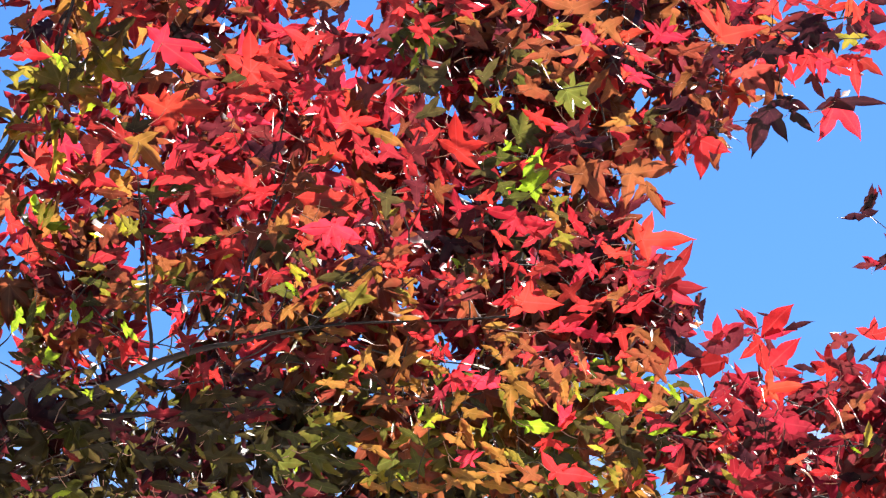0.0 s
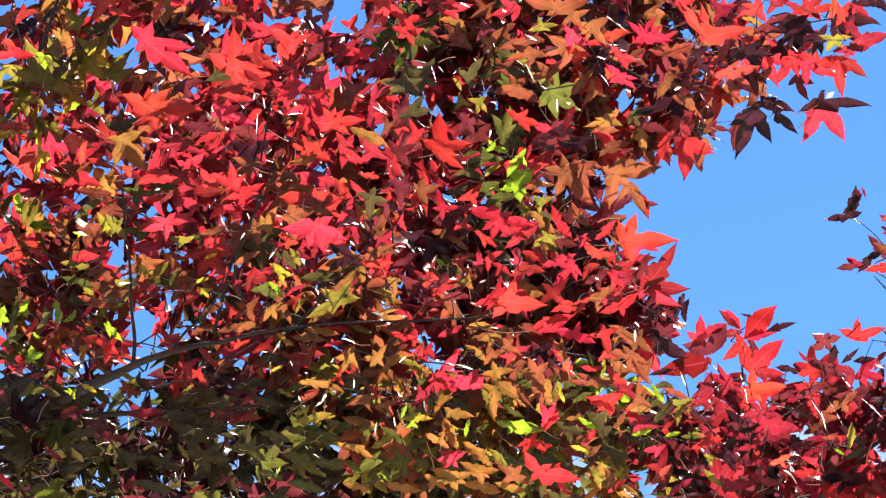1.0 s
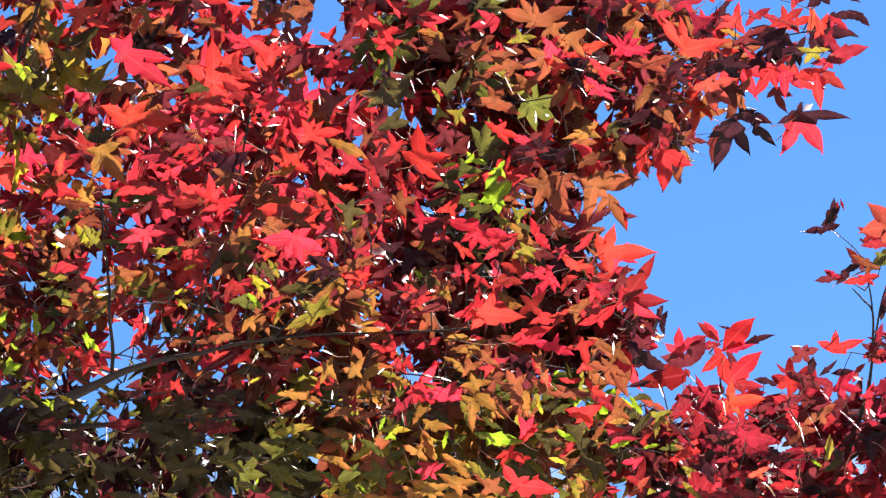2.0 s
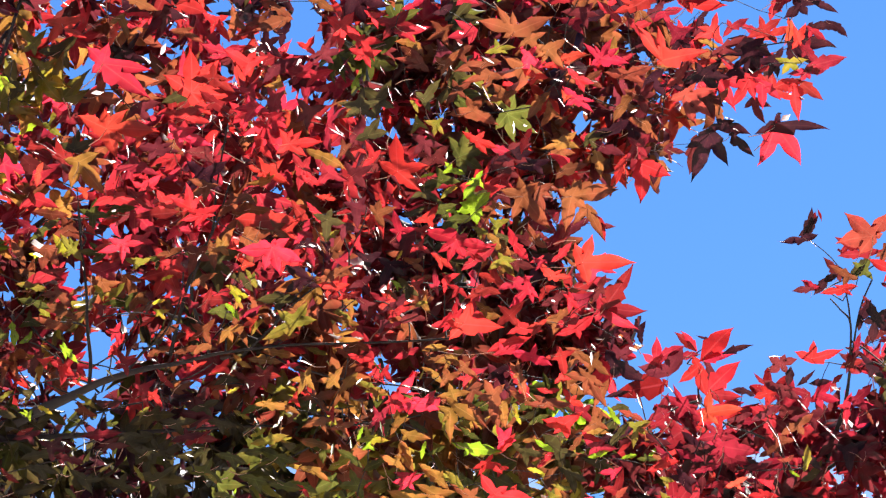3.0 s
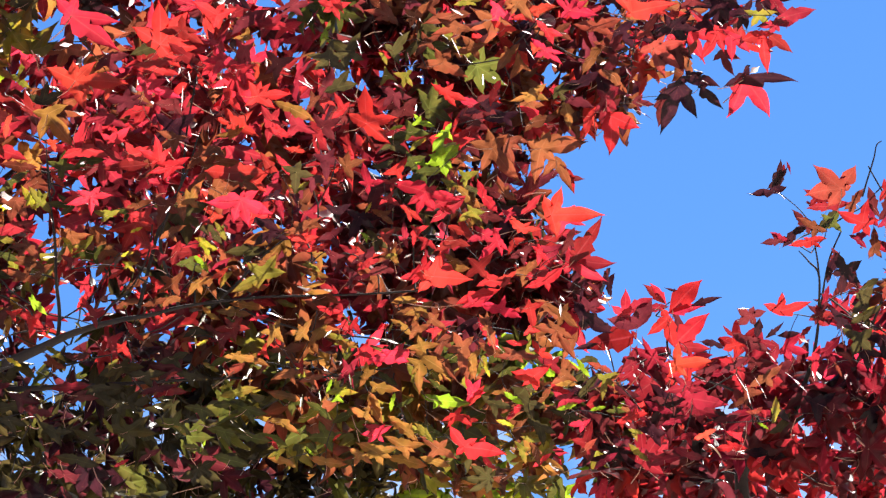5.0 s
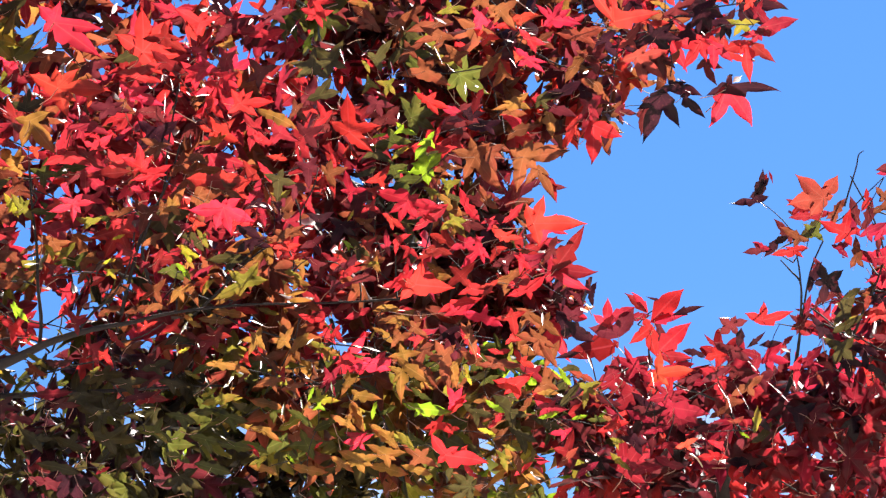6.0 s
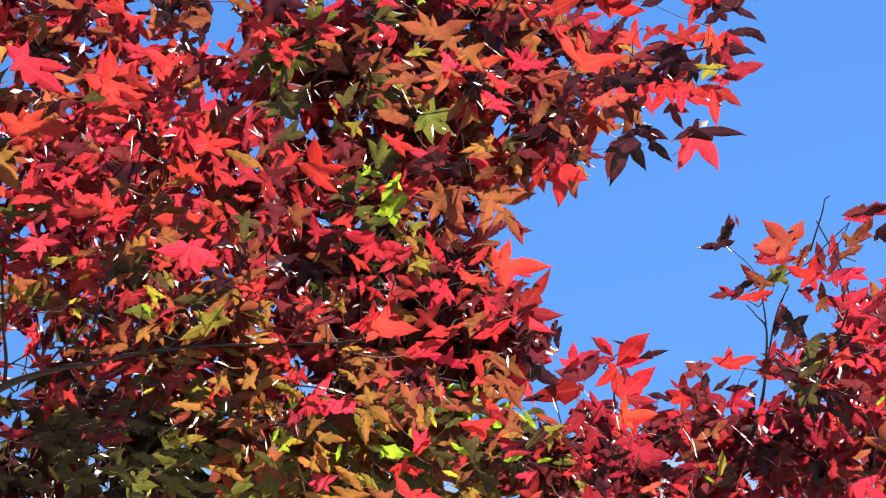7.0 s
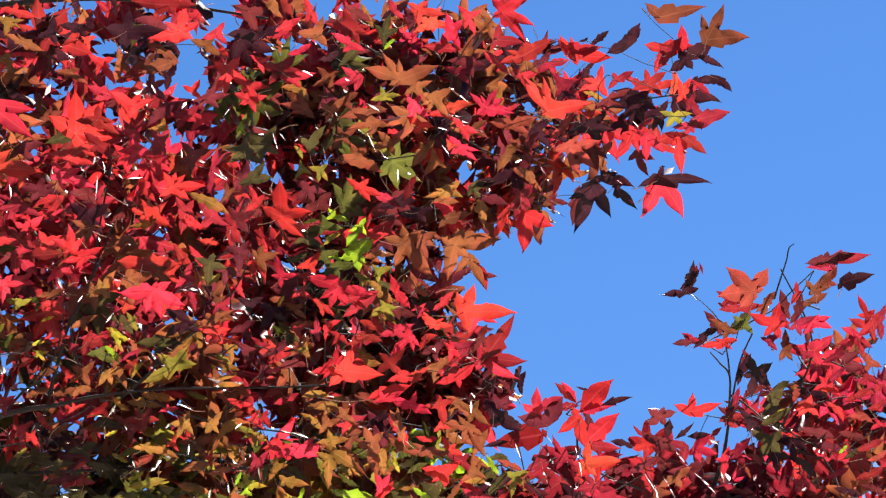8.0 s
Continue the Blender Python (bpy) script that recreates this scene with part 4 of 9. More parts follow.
star_leaf(high, "copper", 0.081, 0.265, 0.025, (-148, 0.017), (-54, 0.024), (24, 0.022))
star_leaf(high, "wine", 0.133, 0.284, 0.047, (-45, 0.018), (30, 0.025), (148, 0.017))
star_leaf(high, "red", 0.160, 0.236, -0.092, (-141, 0.016), (-7, 0.034), (28, 0.025), (65, 0.027), (113, 0.017), (139, 0.027))
star_leaf(high, "crimson", 0.182, 0.241, 0.015, (-49, 0.016), (13, 0.024), (118, 0.026))
star_leaf(high, "amber", 0.178, 0.247, 0.005, (-45, 0.010), (86, 0.023))
star_leaf(high, "brick", 0.190, 0.216, -0.110, (-27, 0.020), (21, 0.032), (172, 0.028))
star_leaf(high, "scarlet", 0.136, 0.218, -0.000, (-63, 0.020), (-20, 0.021), (135, 0.018))
star_leaf(high, "copper", 0.093, 0.193, 0.035, (-124, 0.029), (42, 0.018), (126, 0.011))
star_leaf(high, "copper", 0.106, 0.180, 0.050, (-125, 0.022), (-21, 0.015), (101, 0.018))
star_leaf(high, "red", 0.134, 0.194, -0.010, (-144, 0.015), (-37, 0.027), (-9, 0.023), (141, 0.023))
star_leaf(high, "scarlet", 0.121, 0.193, -0.048, (-112, 0.008), (18, 0.009), (120, 0.012))
star_leaf(high, "russet", 0.154, 0.225, 0.150, (-131, 0.020), (-35, 0.022), (31, 0.021))
star_leaf(high, "copper", 0.189, 0.186, -0.010, (-126, 0.024), (-18, 0.017), (54, 0.030))
star_leaf(high, "russet", 0.201, 0.198, -0.010, (-27, 0.020), (58, 0.023), (150, 0.014))
star_leaf(high, "amber", 0.116, 0.141, -0.075, (-158, 0.027), (-15, 0.022), (32, 0.022), (174, 0.013))
star_leaf(high, "copper", 0.117, 0.134, 0.045, (-166, 0.016), (-62, 0.029), (-4, 0.020))
star_leaf(high, "bottle", 0.151, 0.151, 0.060, (-112, 0.014), (-52, 0.022), (12, 0.031), (45, 0.013))
star_leaf(high, "maroon", 0.165, 0.135, -0.075, (-160, 0.017), (-21, 0.025), (151, 0.015))
star_leaf(high, "plum", 0.177, 0.158, 0.060, (-171, 0.027), (31, 0.031))
star_leaf(high, "amber", 0.154, 0.127, -0.115, (-78, 0.031), (153, 0.006))
star_leaf(high, "plum", 0.062, 0.131, 0.099, (-167, 0.024), (10, 0.031), (49, 0.019))
star_leaf(high, "plum", 0.086, 0.117, -0.020, (-171, 0.027), (-49, 0.016), (16, 0.021), (143, 0.015))
star_leaf(high, "maroon", 0.051, 0.113, 0.073, (-119, 0.019), (-23, 0.023), (158, 0.019))
star_leaf(high, "lime", -0.010, 0.111, -0.010, (-18, 0.017), (135, 0.013))
star_leaf(high, "lime", 0.019, 0.101, 0.020, (-153, 0.016), (-50, 0.014), (56, 0.013))
star_leaf(high, "crimson", 0.047, 0.102, 0.055, (-156, 0.018), (-34, 0.019), (27, 0.016))
star_leaf(high, "red", 0.117, 0.125, 0.030, (-77, 0.016), (-38, 0.029), (159, 0.015))
star_leaf(high, "red", 0.189, 0.114, 0.060, (-110, 0.021), (-34, 0.013), (68, 0.019))
star_leaf(high, "wine", 0.200, 0.135, -0.115, (-128, 0.021), (-93, 0.045), (-51, 0.018), (43, 0.023), (135, 0.016))
star_leaf(high, "copper", 0.211, 0.162, -0.075, (-65, 0.021), (60, 0.012), (162, 0.023))
star_leaf(high, "maroon", 0.211, 0.198, -0.010, (-84, 0.026), (0, 0.016), (52, 0.023), (126, 0.018))
star_leaf(high, "plum", 0.223, 0.219, 0.030, (-129, 0.023), (-50, 0.030), (35, 0.022))
star_leaf(high, "russet", 0.118, 0.109, -0.115, (-132, 0.017), (10, 0.029))
star_leaf(high, "scarlet", 0.229, 0.233, -0.101, (-141, 0.008), (14, 0.054), (93, 0.042), (124, 0.051))
star_leaf(high, "wine", 0.256, 0.274, 0.060, (-121, 0.021), (-36, 0.025), (16, 0.026), (129, 0.026), slim=0.75)
star_leaf(high, "crimson", 0.209, 0.282, 0.073, (-63, 0.016), (27, 0.024), (135, 0.020))
star_leaf(high, "scarlet", 0.298, 0.276, 0.060, (-160, 0.027), (-55, 0.022), (78, 0.026), (158, 0.019))
star_leaf(high, "amber", 0.292, 0.263, 0.055, (-30, 0.015), (159, 0.015))
star_leaf(high, "wine", 0.312, 0.275, -0.032, (-127, 0.015), (25, 0.027), (117, 0.010))
star_leaf(high, "maroon", 0.307, 0.253, 0.010, (-151, 0.022), (-18, 0.017), (31, 0.031))
star_leaf(high, "plum", 0.338, 0.253, 0.015, (-122, 0.027), (-65, 0.030), (-13, 0.031), (39, 0.025), (160, 0.026))
star_leaf(high, "plum", 0.283, 0.221, -0.010, (-155, 0.025), (-50, 0.028), (0, 0.030), (40, 0.028), (128, 0.020))
star_leaf(high, "plum", 0.295, 0.230, 0.030, (-174, 0.018), (-72, 0.017), (49, 0.019))
star_leaf(high, "brick", 0.250, 0.217, -0.020, (-135, 0.017), (-53, 0.015), (52, 0.026))
star_leaf(high, "brick", 0.254, 0.193, -0.110, (-165, 0.020), (-72, 0.038), (-36, 0.041), (8, 0.039), (45, 0.020))
star_leaf(high, "crimson", 0.279, 0.237, 0.020, (-112, 0.010), (9, 0.023), (158, 0.019))
star_leaf(high, "plum", 0.261, 0.271, 0.073, (-120, 0.025), (-60, 0.025), (18, 0.017))
star_leaf(high, "wine", 0.356, 0.277, 0.045, (-156, 0.022), (-39, 0.023), (32, 0.027), (101, 0.018))
star_leaf(high, "crimson", 0.367, 0.272, 0.060, (-166, 0.022), (-63, 0.012), (23, 0.027))
star_leaf(high, "scarlet", 0.391, 0.280, 0.060, (-113, 0.023), (104, 0.015))
star_leaf(high, "red", 0.386, 0.259, -0.075, (-119, 0.015), (-72, 0.009), (62, 0.021), (108, 0.018))
star_leaf(high, "wine", 0.394, 0.246, -0.075, (-111, 0.011), (-47, 0.027), (66, 0.016), (131, 0.014))
star_leaf(high, "crimson", 0.401, 0.269, -0.075, (-106, 0.011), (-35, 0.023), (141, 0.009))
star_leaf(high, "plum", 0.371, 0.241, 0.060, (-113, 0.023), (-75, 0.021), (59, 0.021), (180, 0.025))
star_leaf(high, "olive", 0.376, 0.232, -0.075, (-121, 0.017), (-45, 0.016), (11, 0.022), (166, 0.018))
star_leaf(high, "crimson", 0.393, 0.219, -0.101, (-127, 0.013), (-63, 0.009), (13, 0.029), (180, 0.023))
star_leaf(high, "red", 0.377, 0.207, -0.110, (-114, 0.015), (-85, 0.046), (16, 0.009), (165, 0.015))
star_leaf(high, "wine", 0.387, 0.206, -0.106, (-36, 0.033), (141, 0.008))
star_leaf(high, "red", 0.327, 0.211, -0.110, (-121, 0.040), (-78, 0.025), (124, 0.009))
star_leaf(high, "red", 0.342, 0.206, -0.110, (-92, 0.031), (-40, 0.030), (139, 0.012))
star_leaf(high, "maroon", 0.340, 0.192, 0.010, (-135, 0.013), (-66, 0.031), (-13, 0.024))
star_leaf(high, "plum", 0.369, 0.176, -0.020, (-124, 0.011), (0, 0.003))
star_leaf(high, "plum", 0.356, 0.159, -0.110, (-157, 0.026), (1, 0.062), (61, 0.013), slim=0.7)
star_leaf(high, "red", 0.357, 0.157, -0.110, (-110, 0.049), (-50, 0.055))
star_leaf(high, "plum", 0.282, 0.149, -0.110, (-146, 0.032), (-112, 0.058), (-59, 0.042))
star_leaf(high, "maroon", 0.271, 0.139, -0.000, (-96, 0.037), (75, 0.015))
star_leaf(high, "plum", 0.297, 0.161, -0.110, (-153, 0.023), (-17, 0.036), (15, 0.015), (146, 0.009))
star_leaf(high, "plum", 0.310, 0.150, -0.083, (-166, 0.005), (-49, 0.037), (8, 0.009))
star_leaf(high, "maroon", 0.202, 0.123, -0.075, (-174, 0.015), (36, 0.025), (68, 0.027))
star_leaf(high, "red", 0.205, 0.115, -0.115, (-88, 0.047), (-24, 0.035))
star_leaf(high, "crimson", 0.183, 0.116, -0.075, (-108, 0.023), (49, 0.013))
star_leaf(high, "maroon", 0.237, 0.134, -0.028, (-7, 0.025), (41, 0.013))
star_leaf(high, "plum", 0.223, 0.111, -0.059, (-98, 0.021), (74, 0.011))
star_leaf(high, "plum", 0.247, 0.211, -0.010, (-169, 0.018), (-32, 0.017), (63, 0.016))
star_leaf(high, "plum", 0.322, 0.229, 0.030, (-142, 0.020), (-35, 0.022), (69, 0.015))
star_leaf(high, "wine", 0.339, 0.282, 0.073, (-27, 0.020), (157, 0.014))
star_leaf(high, "plum", 0.426, 0.276, -0.075, (-169, 0.024), (-40, 0.023))
star_leaf(high, "plum", 0.410, 0.281, 0.060, (-159, 0.015), (-27, 0.012), (45, 0.010))
star_leaf(high, "red", 0.176, 0.344, -0.106, (-157, 0.014), (-50, 0.045), (-18, 0.044), (38, 0.032), (120, 0.024))
star_leaf(high, "crimson", 0.186, 0.360, -0.020, (-134, 0.021), (18, 0.026), (125, 0.026))
star_leaf(high, "wine", 0.171, 0.314, -0.092, (-124, 0.016), (-3, 0.032), (83, 0.020))
star_leaf(high, "crimson", 0.199, 0.295, -0.101, (-165, 0.028), (32, 0.045), (161, 0.019))
star_leaf(high, "red", 0.259, 0.296, -0.101, (-75, 0.011), (1, 0.044), (35, 0.023), (103, 0.025), (131, 0.030))
star_leaf(high, "crimson", 0.252, 0.302, -0.101, (-54, 0.016), (5, 0.039), (134, 0.021))
star_leaf(high, "plum", 0.272, 0.316, -0.075, (-179, 0.007), (46, 0.006))
star_leaf(high, "plum", 0.286, 0.317, -0.075, (-139, 0.011), (40, 0.019))
star_leaf(high, "plum", 0.319, 0.311, -0.096, (-159, 0.026), (62, 0.030), slim=1.1)
star_leaf(high, "plum", 0.330, 0.322, 0.005, (-168, 0.018), (52, 0.023))
star_leaf(high, "copper", 0.205, 0.290, -0.075, (-116, 0.016), (-44, 0.021), (60, 0.008))
star_leaf(high, "maroon", 0.225, 0.294, -0.036, (-149, 0.024), (46, 0.017))
star_leaf(high, "crimson", 0.241, 0.298, 0.060, (-152, 0.024), (-68, 0.015), (14, 0.024))
star_leaf(high, "russet", 0.355, 0.342, -0.110, (16, 0.055), (134, 0.025), slim=0.75)
star_leaf(high, "russet", 0.410, 0.319, -0.092, (9, 0.056), (59, 0.049), (96, 0.032), slim=0.8)
star_leaf(high, "red", 0.384, 0.310, -0.092, (-140, 0.008), (94, 0.027), slim=1.5)
star_leaf(high, "wine", 0.363, 0.298, -0.110, (-121, 0.018), (51, 0.032), (118, 0.014), slim=1.3)
star_leaf(high, "crimson", 0.360, 0.308, -0.092, (7, 0.042), (171, 0.021))
star_leaf(high, "crimson", 0.360, 0.299, -0.048, (-102, 0.020), (-39, 0.013), (74, 0.015))
star_leaf(high, "plum", 0.387, 0.296, -0.096, (-139, 0.025), (-62, 0.014), (33, 0.040), (136, 0.014), slim=1.4)
star_leaf(high, "plum", 0.400, 0.299, -0.106, (-20, 0.032), slim=0.6)
star_leaf(high, "wine", 0.404, 0.228, -0.101, (-153, 0.018), (-89, 0.013), (15, 0.037), slim=1.3)
star_leaf(high, "plum", 0.288, 0.297, 0.099, (-116, 0.020), (46, 0.013))
star_leaf(high, "maroon", -0.117, 0.353, 0.060, (-70, 0.029), (1, 0.027), (159, 0.023))
star_leaf(high, "copper", -0.087, 0.352, 0.005, (-48, 0.016), (100, 0.023), (140, 0.016))
star_leaf(high, "scarlet", -0.074, 0.321, -0.106, (-156, 0.010), (30, 0.029))
star_leaf(high, "crimson", -0.043, 0.350, 0.005, (-109, 0.015), (-62, 0.020), (118, 0.020))
star_leaf(high, "copper", -0.036, 0.320, -0.044, (-44, 0.021), (66, 0.024), (178, 0.026))
star_leaf(high, "wine", 0.003, 0.323, -0.096, (-55, 0.023), (-10, 0.020), (105, 0.027), (168, 0.029))
star_leaf(high, "maroon", -0.010, 0.333, -0.055, (-179, 0.019), (22, 0.020))
star_leaf(high, "maroon", 0.009, 0.346, -0.059, (-103, 0.027), (-33, 0.023), (155, 0.015))
star_leaf(high, "red", 0.004, 0.312, 0.010, (-134, 0.013), (-16, 0.019), (144, 0.029))
star_leaf(high, "amber", 0.023, 0.347, 0.030, (-62, 0.016), (118, 0.020))
star_leaf(high, "bottle", 0.042, 0.319, -0.075, (-89, 0.017), (20, 0.020), (77, 0.027), (136, 0.018))
star_leaf(high, "lime", 0.049, 0.313, -0.020, (-129, 0.011), (40, 0.009))
star_leaf(high, "plum", 0.056, 0.356, 0.050, (-152, 0.020), (36, 0.022))
star_leaf(high, "crimson", 0.080, 0.346, -0.106, (-89, 0.022), (-14, 0.033), (40, 0.016), (150, 0.015))
star_leaf(high, "scarlet", 0.094, 0.333, -0.075, (-145, 0.023), (-5, 0.026), (57, 0.023), (155, 0.014))
star_leaf(high, "red", 0.119, 0.320, -0.092, (-134, 0.027), (-61, 0.022), (57, 0.023), (105, 0.027))
star_leaf(high, "crimson", 0.113, 0.302, -0.106, (-3, 0.019), (112, 0.018), (173, 0.029))
star_leaf(high, "crimson", 0.055, 0.351, -0.010, (-39, 0.014), (118, 0.020))
star_leaf(high, "red", 0.139, 0.341, -0.075, (-115, 0.016), (-71, 0.023), (28, 0.016), (136, 0.020))
star_leaf(high, "copper", 0.165, 0.340, -0.010, (-134, 0.019), (-75, 0.027), (-28, 0.014), (130, 0.017))
star_leaf(high, "maroon", 0.140, 0.289, -0.075, (-78, 0.020), (-10, 0.020), (46, 0.018), (175, 0.026))
star_leaf(high, "plum", 0.151, 0.292, 0.060, (-160, 0.029), (21, 0.027))
star_leaf(high, "crimson", 0.178, 0.299, 0.060, (-44, 0.020), (146, 0.022))
star_leaf(high, "plum", -0.095, 0.322, -0.010, (-152, 0.020), (22, 0.025))
star_leaf(high, "plum", -0.117, 0.327, 0.060, (-179, 0.027), (-50, 0.023))
star_leaf(high, "red", -0.055, 0.303, -0.005, (-158, 0.015), (33, 0.017))
star_leaf(high, "plum", -0.016, 0.297, -0.005, (-162, 0.019), (56, 0.015))
star_leaf(high, "crimson", -0.391, 0.346, 0.045, (-13, 0.027), (77, 0.011), (168, 0.018))
star_leaf(high, "amber", -0.387, 0.324, -0.075, (-98, 0.018), (-23, 0.017), (10, 0.019), (158, 0.019))
star_leaf(high, "copper", -0.370, 0.302, -0.075, (-27, 0.028), (127, 0.012), (156, 0.024))
star_leaf(high, "red", -0.382, 0.301, 0.060, (-162, 0.019), (-25, 0.020), (44, 0.027))
star_leaf(high, "wine", -0.352, 0.315, 0.060, (-117, 0.031), (-28, 0.018), (73, 0.028))
star_leaf(high, "plum", -0.338, 0.312, -0.075, (-165, 0.018), (-62, 0.016), (80, 0.022))
star_leaf(high, "plum", -0.307, 0.320, -0.063, (-57, 0.014), (1, 0.019), (172, 0.026))
star_leaf(high, "plum", -0.311, 0.349, -0.067, (-80, 0.019), (132, 0.013))
star_leaf(high, "plum", -0.296, 0.327, -0.059, (-139, 0.011), (-44, 0.010), (81, 0.016))
star_leaf(high, "plum", -0.267, 0.347, -0.055, (-83, 0.015), (115, 0.014))
star_leaf(high, "scarlet", -0.302, 0.311, -0.010, (-75, 0.015), (17, 0.013), (155, 0.008))
star_leaf(high, "plum", -0.250, 0.314, -0.106, (-100, 0.026), (1, 0.046), (83, 0.027), (173, 0.027))
star_leaf(high, "bottle", -0.244, 0.323, -0.044, (-95, 0.026), (-13, 0.027), (174, 0.022))
star_leaf(high, "maroon", -0.220, 0.329, -0.048, (-33, 0.021), (166, 0.027))
star_leaf(high, "wine", -0.202, 0.344, -0.110, (-62, 0.014), (6, 0.032), (176, 0.045))
star_leaf(high, "red", -0.190, 0.316, -0.092, (-166, 0.040), (-31, 0.017), (26, 0.024), (79, 0.030), (153, 0.022))
star_leaf(high, "scarlet", -0.205, 0.314, -0.044, (-176, 0.025), (-7, 0.026), (69, 0.017))
star_leaf(high, "russet", -0.210, 0.295, -0.067, (-36, 0.024), (156, 0.024))
star_leaf(high, "russet", -0.201, 0.278, -0.110, (-162, 0.040), (15, 0.011))
star_leaf(high, "copper", -0.163, 0.304, -0.048, (-36, 0.024), (53, 0.019), (158, 0.019))
star_leaf(high, "crimson", -0.149, 0.316, -0.075, (-156, 0.019), (-50, 0.019), (60, 0.017))
star_leaf(high, "copper", -0.583, 0.264, -0.000, (-160, 0.015), (-55, 0.022), (22, 0.023))
star_leaf(high, "red", -0.579, 0.237, -0.055, (-113, 0.019), (-28, 0.022), (58, 0.014), (169, 0.022))
star_leaf(high, "red", -0.559, 0.217, -0.106, (-169, 0.026), (-8, 0.029), (130, 0.010))
star_leaf(high, "crimson", -0.584, 0.228, -0.048, (-150, 0.024), (-13, 0.027), (84, 0.015))
star_leaf(high, "wine", -0.550, 0.265, -0.075, (-125, 0.018), (9, 0.018), (90, 0.012))
star_leaf(high, "crimson", -0.590, 0.171, -0.000, (-72, 0.028), (22, 0.010), (148, 0.017))
star_leaf(high, "crimson", -0.567, 0.136, -0.048, (-6, 0.026), (22, 0.014), (177, 0.026))
star_leaf(high, "wine", -0.546, 0.143, -0.051, (-68, 0.016), (98, 0.010))
star_leaf(high, "copper", -0.524, 0.165, -0.059, (-59, 0.017), (63, 0.013), (135, 0.016))
star_leaf(high, "olive", -0.515, 0.206, -0.102, (-84, 0.014), (-23, 0.011), (135, 0.014))
star_leaf(high, "bottle", -0.509, 0.201, -0.071, (-112, 0.014), (0, 0.010), (133, 0.027))
star_leaf(high, "amber", -0.507, 0.236, -0.090, (-41, 0.013), (135, 0.014))
star_leaf(high, "russet", -0.545, 0.185, -0.000, (-40, 0.014), (180, 0.021))
star_leaf(low, "russet", -0.508, 0.086, 0.047, (-61, 0.018), (27, 0.024), (149, 0.021))
star_leaf(low, "crimson", -0.502, 0.079, 0.047, (-150, 0.021), (-17, 0.032), (126, 0.018))
star_leaf(low, "scarlet", -0.439, 0.088, 0.005, (-74, 0.013), (18, 0.011), (174, 0.016))
star_leaf(low, "crimson", -0.469, 0.094, -0.005, (-21, 0.015), (165, 0.020))
star_leaf(low, "crimson", -0.402, 0.081, -0.010, (-158, 0.029), (-18, 0.034), (146, 0.013))
star_leaf(low, "red", -0.373, 0.090, 0.040, (-68, 0.019), (0, 0.016), (35, 0.028), (148, 0.017))
star_leaf(low, "wine", -0.380, 0.080, 0.025, (-35, 0.028), (36, 0.015), (131, 0.019))
star_leaf(low, "crimson", -0.347, 0.074, 0.040, (-127, 0.018), (16, 0.032), (124, 0.019))
star_leaf(low, "russet", -0.295, 0.093, -0.000, (-146, 0.026), (-100, 0.020), (0, 0.014), (160, 0.026))
star_leaf(low, "scarlet", -0.306, 0.065, -0.110, (-159, 0.011), (53, 0.019), (97, 0.031), (152, 0.028))
star_leaf(low, "red", -0.291, 0.058, -0.110, (-166, 0.032), (-127, 0.019), (-5, 0.014), (34, 0.023), (165, 0.025))
star_leaf(low, "wine", -0.354, 0.057, -0.106, (-176, 0.017), (-60, 0.010), (6, 0.037))
star_leaf(low, "copper", -0.271, 0.071, 0.040, (-135, 0.023), (-32, 0.017), (79, 0.018))
star_leaf(low, "copper", -0.262, 0.059, 0.045, (-76, 0.022), (61, 0.022), (114, 0.022))
star_leaf(low, "wine", -0.508, 0.045, 0.047, (-153, 0.020), (-100, 0.020), (-27, 0.020), (148, 0.023))
star_leaf(low, "green", -0.491, 0.043, 0.047, (-138, 0.022), (35, 0.022))
star_leaf(low, "russet", -0.484, 0.061, 0.064, (-63, 0.020), (-5, 0.022), (171, 0.024))
star_leaf(low, "green", -0.433, 0.060, 0.045, (-95, 0.020), (0, 0.020), (76, 0.022), (163, 0.019))
star_leaf(low, "green", -0.406, 0.067, 0.060, (-145, 0.022), (4, 0.027), (74, 0.013))
star_leaf(low, "scarlet", -0.438, 0.046, 0.025, (-41, 0.016), (117, 0.012))
star_leaf(low, "russet", -0.464, 0.043, 0.073, (-150, 0.029), (-35, 0.022), (83, 0.015), (125, 0.022))
star_leaf(low, "gold", -0.457, 0.021, -0.067, (-124, 0.010), (-61, 0.015), (126, 0.020))
star_leaf(low, "olive", -0.445, 0.019, -0.067, (-135, 0.014), (-51, 0.019), (58, 0.014), (101, 0.015), (133, 0.024))
star_leaf(low, "red", -0.385, 0.024, -0.092, (-158, 0.031), (-90, 0.022), (-49, 0.014), (6, 0.025), (51, 0.016), (155, 0.018))
star_leaf(low, "red", -0.371, 0.029, -0.024, (-114, 0.018), (-9, 0.018), (39, 0.019), (159, 0.020))
star_leaf(low, "scarlet", -0.410, 0.024, -0.000, (-163, 0.019), (-72, 0.022), (135, 0.013))
star_leaf(low, "wine", -0.392, 0.009, 0.015, (-160, 0.035), (-17, 0.028), (22, 0.014), (158, 0.021))
star_leaf(low, "crimson", -0.418, -0.007, 0.005, (-31, 0.021), (21, 0.034), (163, 0.019))
star_leaf(low, "crimson", -0.354, 0.014, 0.064, (-85, 0.022), (-13, 0.017), (139, 0.017))
star_leaf(low, "crimson", -0.327, 0.001, -0.063, (-153, 0.016), (-34, 0.016), (56, 0.016), (164, 0.021))
star_leaf(low, "scarlet", -0.351, 0.005, 0.015, (-127, 0.009), (45, 0.010))
